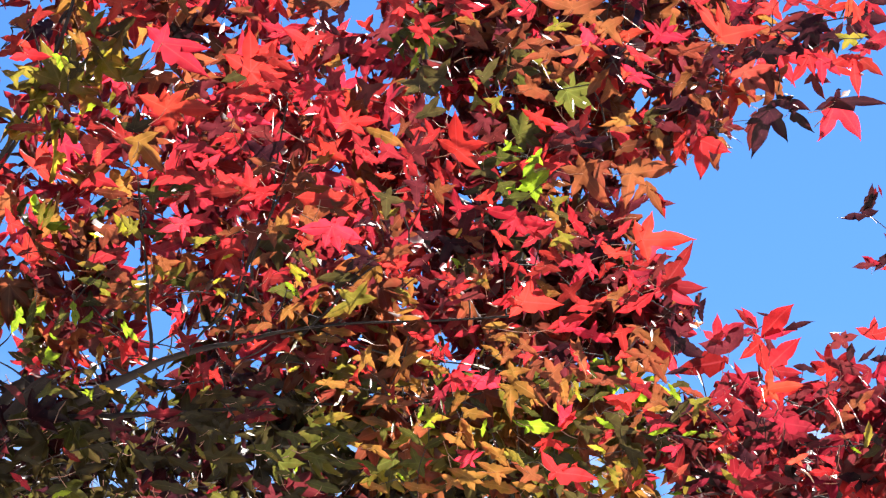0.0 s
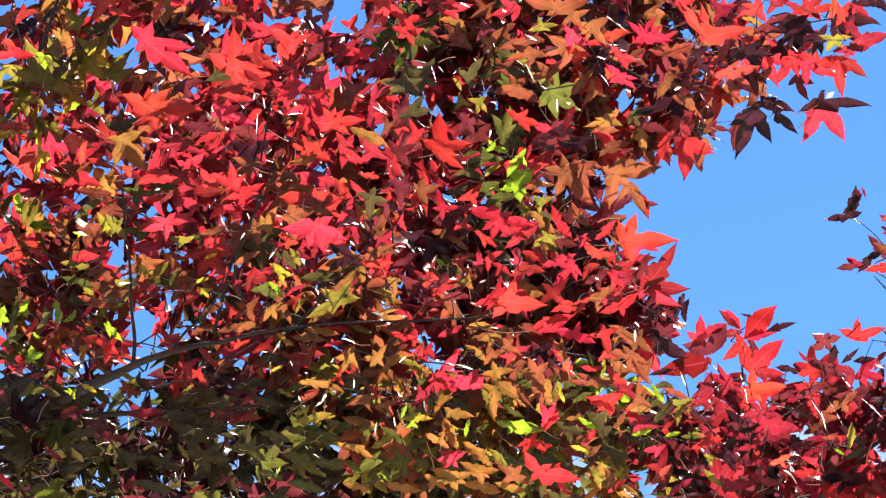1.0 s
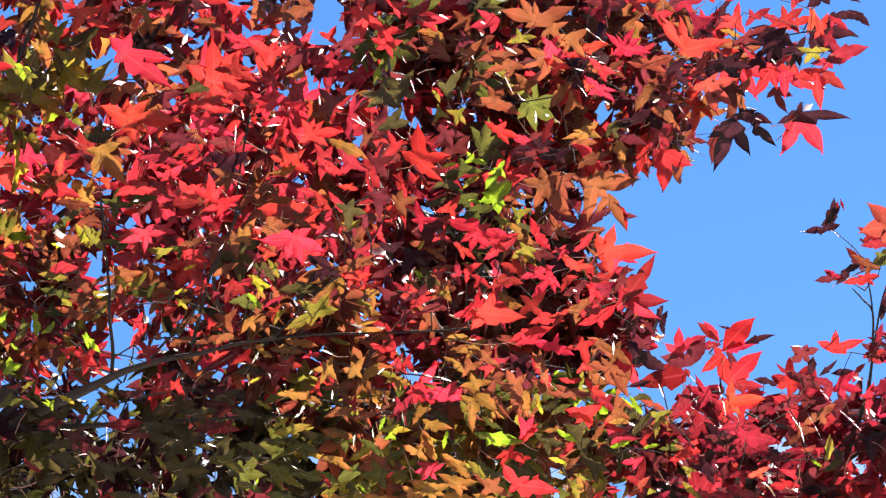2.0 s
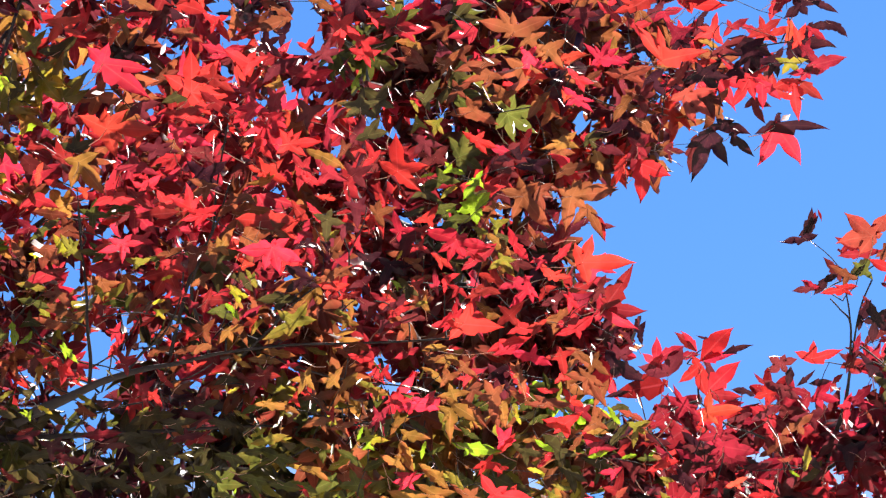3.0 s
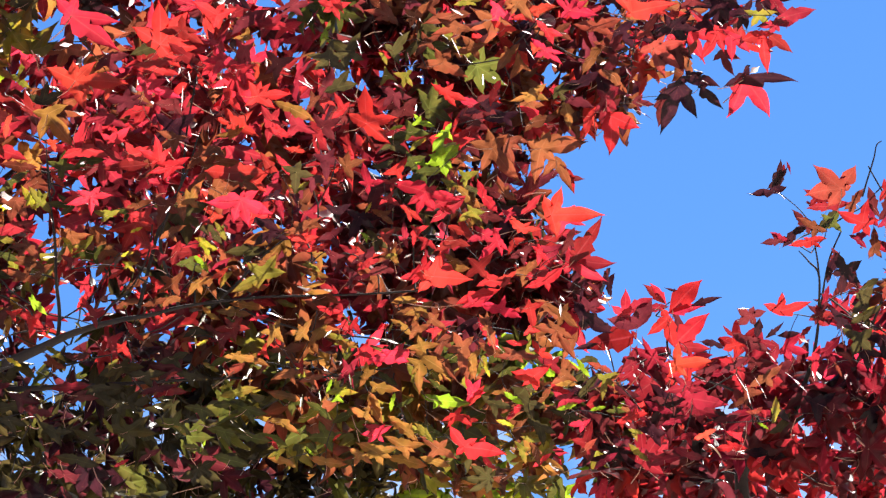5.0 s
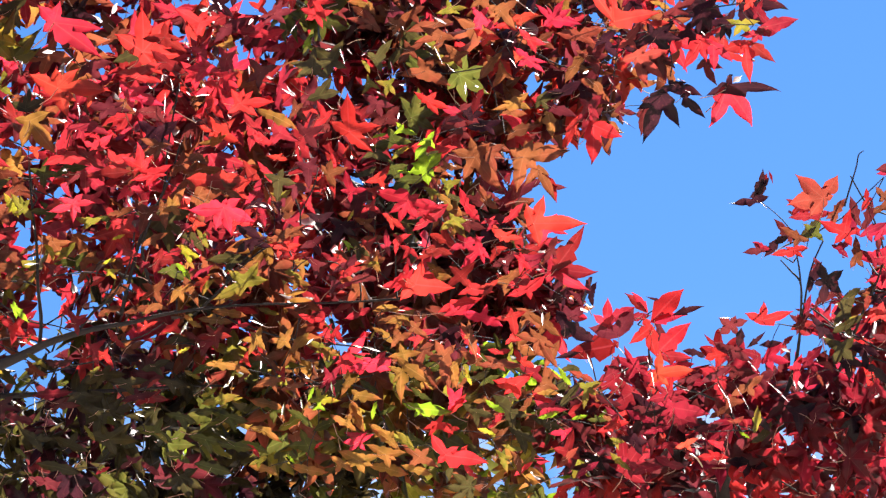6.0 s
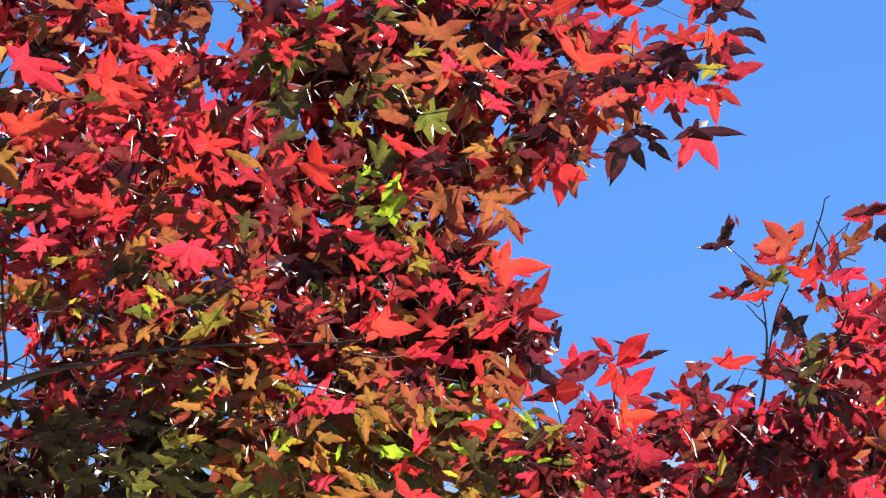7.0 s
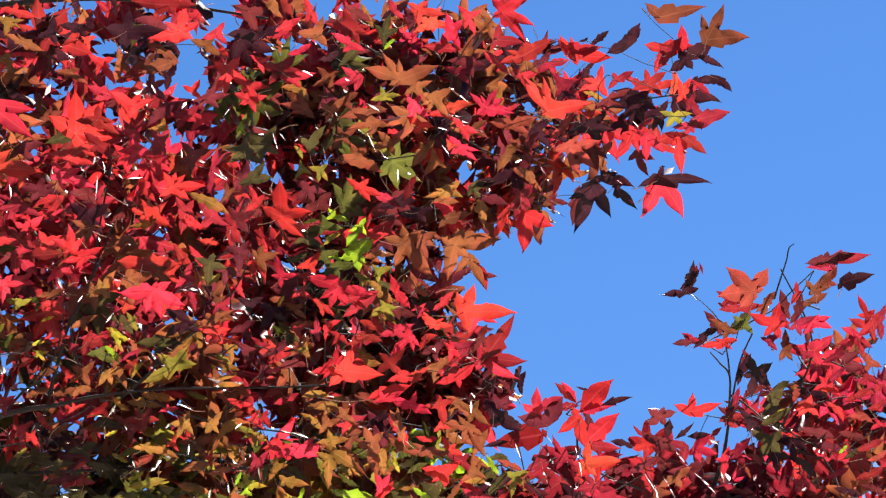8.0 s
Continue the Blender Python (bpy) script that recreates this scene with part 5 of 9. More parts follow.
star_leaf(low, "russet", -0.343, 0.014, 0.056, (-165, 0.021), (27, 0.020))
star_leaf(low, "russet", -0.482, 0.020, -0.005, (-101, 0.027), (-52, 0.029), (-18, 0.028), (180, 0.021))
star_leaf(low, "crimson", -0.483, -0.010, 0.005, (-156, 0.031), (-21, 0.025), (11, 0.027), (104, 0.015))
star_leaf(low, "copper", -0.512, 0.011, -0.000, (-69, 0.015), (124, 0.026))
star_leaf(low, "scarlet", -0.473, -0.002, 0.064, (-149, 0.011), (53, 0.009))
star_leaf(low, "gold", -0.490, 0.012, -0.044, (-108, 0.005), (-8, 0.010), (171, 0.009))
star_leaf(low, "green", -0.418, 0.014, 0.010, (-135, 0.018), (58, 0.017), (141, 0.023), (174, 0.032))
star_leaf(low, "copper", -0.512, -0.010, 0.064, (-106, 0.013), (-29, 0.023), (165, 0.021))
star_leaf(low, "olive", -0.499, -0.024, -0.000, (-14, 0.022), (171, 0.022))
star_leaf(low, "green", -0.497, -0.043, 0.005, (-20, 0.021), (171, 0.022))
star_leaf(low, "olive", -0.400, -0.031, 0.005, (-171, 0.022), (-143, 0.018), (60, 0.014))
star_leaf(low, "gold", -0.419, -0.031, 0.005, (-82, 0.013), (135, 0.013))
star_leaf(low, "green", -0.393, -0.042, 0.020, (-172, 0.027), (-69, 0.015), (38, 0.020))
star_leaf(low, "russet", -0.469, -0.032, -0.005, (-170, 0.020), (-122, 0.017), (-45, 0.028), (108, 0.011))
star_leaf(low, "copper", -0.453, -0.029, 0.056, (-140, 0.014), (21, 0.015))
star_leaf(low, "russet", -0.466, -0.052, 0.015, (-112, 0.019), (-29, 0.018), (59, 0.021), (169, 0.027))
star_leaf(low, "copper", -0.475, -0.068, -0.000, (-146, 0.013), (-18, 0.022), (160, 0.026))
star_leaf(low, "copper", -0.454, -0.063, 0.010, (-131, 0.016), (37, 0.018))
star_leaf(low, "green", -0.511, -0.066, 0.073, (-153, 0.020), (-22, 0.019), (90, 0.014))
star_leaf(low, "wine", -0.411, -0.051, -0.051, (-127, 0.015), (0, 0.017), (30, 0.012), (146, 0.016))
star_leaf(low, "copper", -0.381, -0.039, 0.040, (-121, 0.021), (-15, 0.020), (36, 0.015), (115, 0.030))
star_leaf(low, "copper", -0.382, -0.056, 0.020, (-124, 0.019), (32, 0.017))
star_leaf(low, "olive", -0.374, 0.003, -0.000, (-135, 0.013), (21, 0.015), (165, 0.020))
star_leaf(low, "green", -0.353, 0.006, 0.015, (-106, 0.013), (166, 0.015))
star_leaf(low, "gold", -0.338, -0.014, -0.055, (-153, 0.007), (18, 0.009))
star_leaf(low, "crimson", -0.334, -0.030, -0.005, (-140, 0.014), (-15, 0.020), (139, 0.016))
star_leaf(low, "gold", -0.346, -0.054, -0.059, (-135, 0.008), (-49, 0.013), (13, 0.013), (146, 0.010))
star_leaf(low, "gold", -0.355, -0.042, 0.015, (-143, 0.009), (9, 0.011))
star_leaf(low, "scarlet", -0.365, -0.065, 0.010, (-146, 0.013), (31, 0.010))
star_leaf(low, "russet", -0.309, 0.014, 0.010, (-108, 0.028), (-27, 0.020), (29, 0.018), (135, 0.025))
star_leaf(low, "copper", -0.286, 0.016, -0.055, (-79, 0.022), (53, 0.015), (101, 0.015))
star_leaf(low, "amber", -0.272, 0.020, -0.110, (-153, 0.014), (-45, 0.014), (60, 0.028), (112, 0.014))
star_leaf(low, "copper", -0.272, 0.040, 0.020, (-115, 0.030), (56, 0.019))
star_leaf(low, "wine", -0.266, 0.001, -0.000, (-90, 0.014), (-32, 0.017), (166, 0.015))
star_leaf(low, "copper", -0.304, -0.017, 0.015, (-144, 0.015), (-54, 0.015), (24, 0.022))
star_leaf(low, "wine", -0.287, -0.038, -0.110, (-110, 0.019), (-2, 0.031), (68, 0.014))
star_leaf(low, "crimson", -0.283, -0.035, 0.015, (-176, 0.023), (-132, 0.021), (23, 0.023))
star_leaf(low, "gold", -0.258, -0.028, -0.063, (-146, 0.010), (-49, 0.015), (153, 0.013))
star_leaf(low, "green", -0.280, -0.052, 0.010, (-169, 0.018), (-34, 0.026), (63, 0.012))
star_leaf(low, "lime", -0.265, -0.052, -0.005, (-54, 0.015), (140, 0.014))
star_leaf(low, "wine", -0.314, -0.045, 0.010, (-98, 0.013), (-24, 0.022), (129, 0.011))
star_leaf(low, "copper", -0.299, -0.076, -0.000, (-145, 0.022), (-63, 0.020), (45, 0.020), (151, 0.018))
star_leaf(low, "crimson", -0.315, -0.078, 0.005, (-130, 0.014), (-41, 0.016), (143, 0.018))
star_leaf(low, "amber", -0.271, -0.076, 0.015, (-132, 0.024), (-69, 0.015), (18, 0.023))
star_leaf(low, "copper", -0.259, -0.059, -0.000, (-119, 0.018), (40, 0.014))
star_leaf(low, "russet", -0.348, -0.079, 0.039, (-150, 0.014), (31, 0.021))
star_leaf(low, "red", -0.396, -0.076, -0.063, (-117, 0.013), (-67, 0.019), (63, 0.013), (174, 0.013))
star_leaf(low, "red", -0.407, -0.093, 0.073, (-119, 0.023), (54, 0.016))
star_leaf(low, "copper", -0.248, 0.067, 0.060, (-135, 0.020), (-9, 0.035), (66, 0.018), (129, 0.012))
star_leaf(low, "copper", -0.251, 0.082, 0.010, (-145, 0.022), (-41, 0.019))
star_leaf(low, "maroon", -0.245, 0.091, 0.090, (-158, 0.020), (-10, 0.020))
star_leaf(low, "crimson", -0.230, 0.051, -0.055, (5, 0.046), (173, 0.030))
star_leaf(low, "copper", -0.217, 0.042, -0.055, (-81, 0.008), (-29, 0.027), (21, 0.018), (165, 0.035))
star_leaf(low, "scarlet", -0.202, 0.041, -0.020, (-39, 0.019), (43, 0.028), (75, 0.029), (139, 0.014))
star_leaf(low, "crimson", -0.193, 0.067, 0.050, (-53, 0.028), (122, 0.013))
star_leaf(low, "crimson", -0.183, 0.040, 0.035, (-129, 0.023), (-40, 0.014), (72, 0.017))
star_leaf(low, "red", -0.170, 0.062, -0.020, (-59, 0.017), (-21, 0.013), (124, 0.016))
star_leaf(low, "red", -0.171, 0.098, -0.075, (-27, 0.016), (120, 0.012), (166, 0.018))
star_leaf(low, "red", -0.158, 0.080, 0.045, (-14, 0.015), (45, 0.008), (173, 0.014))
star_leaf(low, "red", -0.212, 0.020, -0.143, (-171, 0.040), (-114, 0.028), (-74, 0.032), (-27, 0.040), (28, 0.022), (72, 0.012))
star_leaf(low, "red", -0.204, 0.007, -0.051, (-135, 0.016), (-99, 0.019), (-18, 0.023))
star_leaf(low, "scarlet", -0.250, 0.001, 0.005, (-151, 0.022), (0, 0.011), (135, 0.013))
star_leaf(low, "bottle", -0.151, 0.052, -0.115, (-93, 0.027), (-17, 0.021), (68, 0.014), (160, 0.019))
star_leaf(low, "olive", -0.151, 0.033, -0.044, (-117, 0.007), (34, 0.016), (162, 0.014))
star_leaf(low, "crimson", -0.138, 0.064, 0.030, (-149, 0.010), (-8, 0.013))
star_leaf(low, "maroon", -0.121, 0.067, 0.015, (-90, 0.027), (-6, 0.018), (56, 0.019), (153, 0.020))
star_leaf(low, "maroon", -0.134, 0.047, -0.005, (-105, 0.020), (-27, 0.020), (180, 0.018))
star_leaf(low, "copper", -0.096, 0.059, -0.059, (-61, 0.018), (21, 0.025), (81, 0.019), (131, 0.015))
star_leaf(low, "red", -0.070, 0.038, -0.110, (-90, 0.013), (-16, 0.009), (14, 0.021), (105, 0.030), (167, 0.012))
star_leaf(low, "red", -0.037, 0.054, -0.075, (-167, 0.019), (-66, 0.014), (53, 0.022))
star_leaf(low, "crimson", -0.042, 0.040, -0.032, (-106, 0.011), (35, 0.018), (169, 0.015))
star_leaf(low, "scarlet", -0.095, 0.076, 0.015, (-27, 0.008), (120, 0.014))
star_leaf(low, "crimson", -0.121, 0.024, -0.010, (-50, 0.014), (74, 0.013), (135, 0.010))
star_leaf(low, "maroon", -0.062, 0.020, 0.015, (-105, 0.020), (-14, 0.022), (163, 0.024))
star_leaf(low, "maroon", -0.062, 0.034, 0.005, (-163, 0.024), (-108, 0.028), (11, 0.027))
star_leaf(low, "crimson", -0.047, 0.023, -0.051, (-149, 0.017), (-38, 0.017), (56, 0.010))
star_leaf(low, "red", -0.005, 0.029, -0.125, (-143, 0.026), (-113, 0.029), (-65, 0.024), (-12, 0.044), (23, 0.017), (162, 0.042))
star_leaf(low, "crimson", 0.010, 0.016, -0.115, (-150, 0.018), (-61, 0.013), (-34, 0.023), (13, 0.033))
star_leaf(low, "scarlet", -0.023, 0.007, -0.040, (-90, 0.013), (-39, 0.019), (143, 0.015))
star_leaf(low, "gold", -0.070, 0.011, -0.063, (-127, 0.007), (68, 0.008))
star_leaf(low, "copper", -0.055, 0.003, -0.000, (-41, 0.019), (27, 0.012), (153, 0.016))
star_leaf(low, "plum", -0.082, 0.001, 0.010, (-112, 0.029), (-39, 0.023), (0, 0.027), (153, 0.020))
star_leaf(low, "plum", -0.108, 0.007, -0.010, (-90, 0.018), (27, 0.020), (148, 0.017))
star_leaf(low, "copper", -0.145, -0.012, -0.071, (-162, 0.023), (8, 0.020), (34, 0.026), (149, 0.017))
star_leaf(low, "red", -0.147, -0.025, -0.075, (-127, 0.014), (8, 0.022), (56, 0.016), (166, 0.018))
star_leaf(low, "scarlet", -0.126, -0.034, -0.063, (-166, 0.018), (-121, 0.008), (23, 0.011))
star_leaf(low, "amber", -0.129, -0.043, 0.040, (-90, 0.022), (0, 0.011), (163, 0.019))
star_leaf(low, "crimson", -0.176, 0.014, 0.047, (-79, 0.018), (112, 0.019))
star_leaf(low, "copper", -0.168, 0.012, 0.124, (-76, 0.015), (120, 0.015))
star_leaf(low, "plum", -0.182, 0.027, 0.040, (-151, 0.018), (-22, 0.019), (45, 0.013))
star_leaf(low, "plum", -0.200, 0.001, 0.010, (-153, 0.020), (-34, 0.032), (32, 0.017))
star_leaf(low, "plum", -0.188, -0.019, 0.025, (-146, 0.024), (-90, 0.013), (-14, 0.027), (18, 0.021))
star_leaf(low, "olive", -0.240, -0.016, -0.051, (-61, 0.015), (67, 0.011), (119, 0.015))
star_leaf(low, "bottle", -0.253, -0.016, 0.010, (-56, 0.019), (131, 0.019))
star_leaf(low, "gold", -0.256, -0.033, -0.059, (-84, 0.013), (-18, 0.014), (128, 0.017))
star_leaf(low, "amber", -0.260, -0.043, 0.015, (-120, 0.014), (-51, 0.011))
star_leaf(low, "lime", -0.257, -0.058, -0.051, (-56, 0.005), (143, 0.007))
star_leaf(low, "scarlet", -0.239, -0.064, -0.071, (-153, 0.013), (-90, 0.019), (40, 0.011), (141, 0.009))
star_leaf(low, "olive", -0.235, -0.068, -0.075, (-108, 0.014), (32, 0.014))
star_leaf(low, "olive", -0.189, -0.064, -0.087, (-148, 0.046), (6, 0.026), (55, 0.027), (150, 0.025))
star_leaf(low, "copper", -0.185, -0.052, -0.032, (-169, 0.022), (-96, 0.026), (-45, 0.021), (49, 0.016))
star_leaf(low, "amber", -0.214, -0.082, 0.010, (-146, 0.019), (6, 0.027))
star_leaf(low, "bottle", -0.209, -0.039, 0.060, (-125, 0.022), (-4, 0.023), (180, 0.036))
star_leaf(low, "bottle", -0.152, -0.054, 0.124, (-90, 0.018), (-27, 0.020), (153, 0.020))
star_leaf(low, "amber", -0.132, -0.065, 0.010, (-124, 0.013), (-21, 0.015), (166, 0.015))
star_leaf(low, "olive", -0.137, -0.057, 0.015, (-40, 0.014), (166, 0.015))
star_leaf(low, "copper", -0.256, -0.079, 0.056, (-79, 0.018), (148, 0.017))
star_leaf(low, "scarlet", -0.201, -0.083, 0.020, (-153, 0.012), (18, 0.017))
star_leaf(low, "lime", -0.074, -0.020, -0.048, (-82, 0.010), (-45, 0.010), (158, 0.008))
star_leaf(low, "bottle", -0.062, -0.026, 0.010, (-90, 0.018), (-37, 0.018), (131, 0.019))
star_leaf(low, "copper", -0.081, -0.032, -0.010, (-45, 0.013), (162, 0.011))
star_leaf(low, "crimson", -0.069, -0.052, 0.015, (-153, 0.020), (16, 0.013), (106, 0.013))
star_leaf(low, "maroon", -0.075, -0.045, 0.010, (-153, 0.020), (39, 0.023))
star_leaf(low, "crimson", -0.052, -0.023, -0.044, (-49, 0.013), (41, 0.016), (124, 0.011))
star_leaf(low, "copper", -0.045, -0.015, -0.005, (14, 0.015), (173, 0.014))
star_leaf(low, "amber", -0.042, -0.045, -0.048, (-58, 0.014), (83, 0.012), (172, 0.010))
star_leaf(low, "olive", -0.044, -0.042, -0.051, (-140, 0.011), (-11, 0.007))
star_leaf(low, "maroon", -0.056, -0.059, 0.020, (-153, 0.020), (-17, 0.019), (49, 0.016))
star_leaf(low, "maroon", -0.088, -0.065, -0.010, (-117, 0.020), (-36, 0.015), (148, 0.017))
star_leaf(low, "crimson", -0.078, -0.068, -0.071, (-164, 0.011), (14, 0.012))
star_leaf(low, "red", -0.009, -0.063, -0.115, (-165, 0.030), (-135, 0.018), (-8, 0.019), (52, 0.021), (79, 0.027))
star_leaf(low, "crimson", -0.029, -0.025, -0.055, (-67, 0.011), (90, 0.022), (162, 0.009))
star_leaf(low, "red", -0.016, -0.015, -0.028, (-103, 0.020), (22, 0.016), (129, 0.009))
star_leaf(low, "maroon", -0.114, -0.019, -0.010, (-153, 0.020), (-63, 0.020), (27, 0.020))
star_leaf(low, "maroon", -0.111, -0.045, 0.005, (-90, 0.018), (0, 0.014), (148, 0.017))
star_leaf(low, "wine", -0.095, -0.039, 0.030, (-7, 0.014), (144, 0.015))
star_leaf(low, "green", -0.021, 0.067, 0.010, (-156, 0.022), (-70, 0.021), (11, 0.018), (120, 0.014))
star_leaf(low, "olive", -0.016, 0.084, -0.040, (-130, 0.011), (37, 0.015), (124, 0.005))
star_leaf(low, "lime", -0.009, 0.062, -0.040, (-8, 0.010), (68, 0.008), (171, 0.009))
star_leaf(low, "bottle", -0.043, 0.087, 0.060, (-158, 0.019), (-34, 0.026), (27, 0.020), (129, 0.012))
star_leaf(low, "bottle", -0.055, 0.060, 0.015, (32, 0.017), (180, 0.014))
star_leaf(low, "lime", 0.015, 0.066, -0.084, (-168, 0.021), (-78, 0.021), (-41, 0.015), (45, 0.027), (98, 0.020), (156, 0.017), slim=1.6)
star_leaf(low, "lime", 0.015, 0.091, -0.086, (-129, 0.021), (45, 0.010), slim=1.5)
star_leaf(low, "gold", -0.015, 0.088, 0.035, (-141, 0.011), (16, 0.013))
star_leaf(low, "bottle", 0.020, 0.082, -0.020, (-145, 0.018), (24, 0.014), (153, 0.007))
star_leaf(low, "green", -0.011, 0.053, 0.005, (-135, 0.018), (-68, 0.019), (4, 0.029))
star_leaf(low, "olive", 0.041, 0.048, -0.020, (-129, 0.009), (-90, 0.015), (18, 0.019), (135, 0.012))
star_leaf(low, "olive", 0.021, 0.041, -0.032, (-76, 0.012), (-22, 0.016), (153, 0.010))
star_leaf(low, "amber", 0.041, 0.030, 0.060, (-45, 0.031), (144, 0.015))
star_leaf(low, "bottle", 0.051, 0.033, 0.060, (-90, 0.022), (-27, 0.016), (157, 0.014))
star_leaf(low, "copper", 0.041, 0.069, 0.015, (-163, 0.019), (0, 0.020), (121, 0.010))
star_leaf(low, "maroon", 0.051, 0.087, 0.124, (-153, 0.020), (-61, 0.019), (27, 0.016))
star_leaf(low, "copper", 0.071, 0.078, -0.127, (-119, 0.032), (-54, 0.052), (45, 0.025), (103, 0.024), (162, 0.028))
star_leaf(low, "russet", 0.087, 0.084, -0.115, (-72, 0.030), (-20, 0.019), (25, 0.021), (128, 0.015))
star_leaf(low, "russet", 0.096, 0.092, -0.020, (-13, 0.020), (169, 0.022))
star_leaf(low, "copper", 0.125, 0.078, -0.143, (-102, 0.043), (-40, 0.022), (7, 0.054), (58, 0.024), (150, 0.020))
star_leaf(low, "copper", 0.136, 0.087, 0.030, (-146, 0.024), (-104, 0.027), (2, 0.049), (105, 0.015))
star_leaf(low, "copper", 0.146, 0.066, -0.050, (-135, 0.026), (-63, 0.040), (-31, 0.015))
star_leaf(low, "maroon", 0.158, 0.046, -0.020, (-2, 0.022), (153, 0.007))
star_leaf(low, "crimson", 0.160, 0.053, -0.020, (-78, 0.028), (140, 0.011))
star_leaf(low, "wine", 0.118, 0.033, -0.048, (-164, 0.024), (-129, 0.017), (55, 0.016), (93, 0.026))
star_leaf(low, "maroon", 0.129, 0.045, -0.010, (-122, 0.023), (23, 0.027))
star_leaf(low, "copper", 0.087, 0.027, -0.059, (-29, 0.015), (69, 0.012), (118, 0.025))
star_leaf(low, "maroon", 0.076, 0.030, -0.010, (-49, 0.019), (75, 0.020), (163, 0.018))
star_leaf(low, "red", 0.062, 0.024, -0.067, (-47, 0.026), (110, 0.022))
star_leaf(low, "wine", 0.105, 0.027, -0.063, (-135, 0.010), (58, 0.019))
star_leaf(low, "red", 0.137, 0.003, -0.147, (-73, 0.027), (2, 0.061), (68, 0.034), (115, 0.024))
star_leaf(low, "red", 0.152, 0.001, -0.078, (-105, 0.025), (-22, 0.028), (6, 0.049))
star_leaf(low, "crimson", 0.117, 0.011, 0.060, (-146, 0.013), (51, 0.023))
star_leaf(low, "crimson", 0.092, 0.003, -0.075, (-126, 0.012), (31, 0.008), (150, 0.012))
star_leaf(low, "red", 0.104, -0.012, -0.036, (-112, 0.007), (-3, 0.026), (24, 0.016), (135, 0.022))
star_leaf(low, "scarlet", 0.093, 0.007, 0.060, (-164, 0.013), (-27, 0.012), (45, 0.008))
star_leaf(low, "olive", 0.049, 0.007, -0.075, (-148, 0.022), (-62, 0.025), (-6, 0.015), (130, 0.011))
star_leaf(low, "amber", 0.053, -0.002, -0.075, (-139, 0.015), (-50, 0.011), (142, 0.016))
star_leaf(low, "crimson", 0.041, -0.017, 0.030, (-27, 0.024), (103, 0.024), (159, 0.025))
star_leaf(low, "maroon", 0.064, 0.003, 0.060, (-74, 0.013), (-16, 0.026), (32, 0.017), (141, 0.023))
star_leaf(low, "crimson", 0.017, 0.007, -0.115, (-142, 0.021), (31, 0.030))
star_leaf(low, "wine", 0.030, -0.026, 0.020, (-152, 0.030), (-27, 0.020), (108, 0.017))
star_leaf(low, "crimson", -0.003, -0.027, -0.020, (-122, 0.014), (-41, 0.016), (159, 0.013))
star_leaf(low, "crimson", 0.062, -0.019, -0.075, (-158, 0.023), (-48, 0.017), (15, 0.022), (135, 0.016))
star_leaf(low, "red", 0.077, -0.026, -0.096, (-135, 0.031), (-70, 0.019), (-42, 0.017), (103, 0.017))
star_leaf(low, "red", 0.004, -0.066, -0.125, (-137, 0.026), (-6, 0.046), (70, 0.030), (173, 0.021))
star_leaf(low, "red", 0.010, -0.052, -0.010, (-145, 0.022), (-28, 0.030), (59, 0.021))
star_leaf(low, "amber", 0.027, -0.049, -0.020, (-79, 0.015), (-22, 0.016), (148, 0.014))
star_leaf(low, "amber", 0.028, -0.058, -0.010, (-5, 0.021), (169, 0.018))
star_leaf(low, "wine", 0.057, -0.058, -0.005, (-145, 0.022), (-52, 0.020), (45, 0.025), (135, 0.018))
star_leaf(low, "crimson", 0.091, -0.068, -0.063, (-166, 0.018), (-125, 0.018), (40, 0.011))
star_leaf(low, "crimson", 0.070, -0.073, 0.015, (-156, 0.018), (-11, 0.027), (122, 0.017))
star_leaf(low, "copper", 0.113, -0.060, -0.010, (-158, 0.019), (-104, 0.022), (34, 0.026))
star_leaf(low, "red", 0.128, -0.041, -0.036, (-107, 0.015), (-49, 0.016), (103, 0.013), (139, 0.013))
star_leaf(low, "crimson", 0.128, -0.061, -0.040, (-152, 0.025), (-42, 0.020), (45, 0.025))
star_leaf(low, "wine", 0.142, -0.039, -0.000, (-108, 0.028), (-51, 0.023), (27, 0.020), (163, 0.019))
star_leaf(low, "red", 0.132, -0.071, -0.110, (-161, 0.027), (-73, 0.013), (33, 0.026))
star_leaf(low, "wine", 0.167, -0.042, -0.110, (-124, 0.018), (53, 0.053), (157, 0.010))
star_leaf(low, "wine", 0.164, -0.048, -0.110, (-56, 0.018), (-9, 0.047))
star_leaf(low, "crimson", 0.159, -0.051, -0.110, (-121, 0.015), (-29, 0.047), (94, 0.019))
star_leaf(low, "maroon", 0.162, -0.026, 0.015, (-112, 0.019), (-36, 0.015), (61, 0.018))
star_leaf(low, "maroon", 0.191, -0.081, -0.071, (-69, 0.012), (45, 0.010), (148, 0.014))
star_leaf(low, "plum", 0.205, -0.077, -0.059, (-80, 0.016), (63, 0.016), (114, 0.014))
star_leaf(low, "crimson", 0.100, -0.026, 0.005, (-121, 0.021), (0, 0.012))
star_leaf(low, "maroon", 0.109, -0.039, -0.010, (-153, 0.020), (-90, 0.018), (27, 0.020))
star_leaf(low, "maroon", 0.096, 0.033, -0.010, (-45, 0.013), (144, 0.015))
star_leaf(low, "red", 0.056, -0.089, -0.010, (-158, 0.029), (8, 0.027))
star_leaf(low, "maroon", -0.569, 0.174, 0.064, (-163, 0.019), (17, 0.019))
star_leaf(low, "red", -0.559, 0.061, -0.063, (-160, 0.012), (7, 0.012))
star_leaf(low, "olive", -0.549, 0.035, -0.079, (-96, 0.015), (80, 0.018))
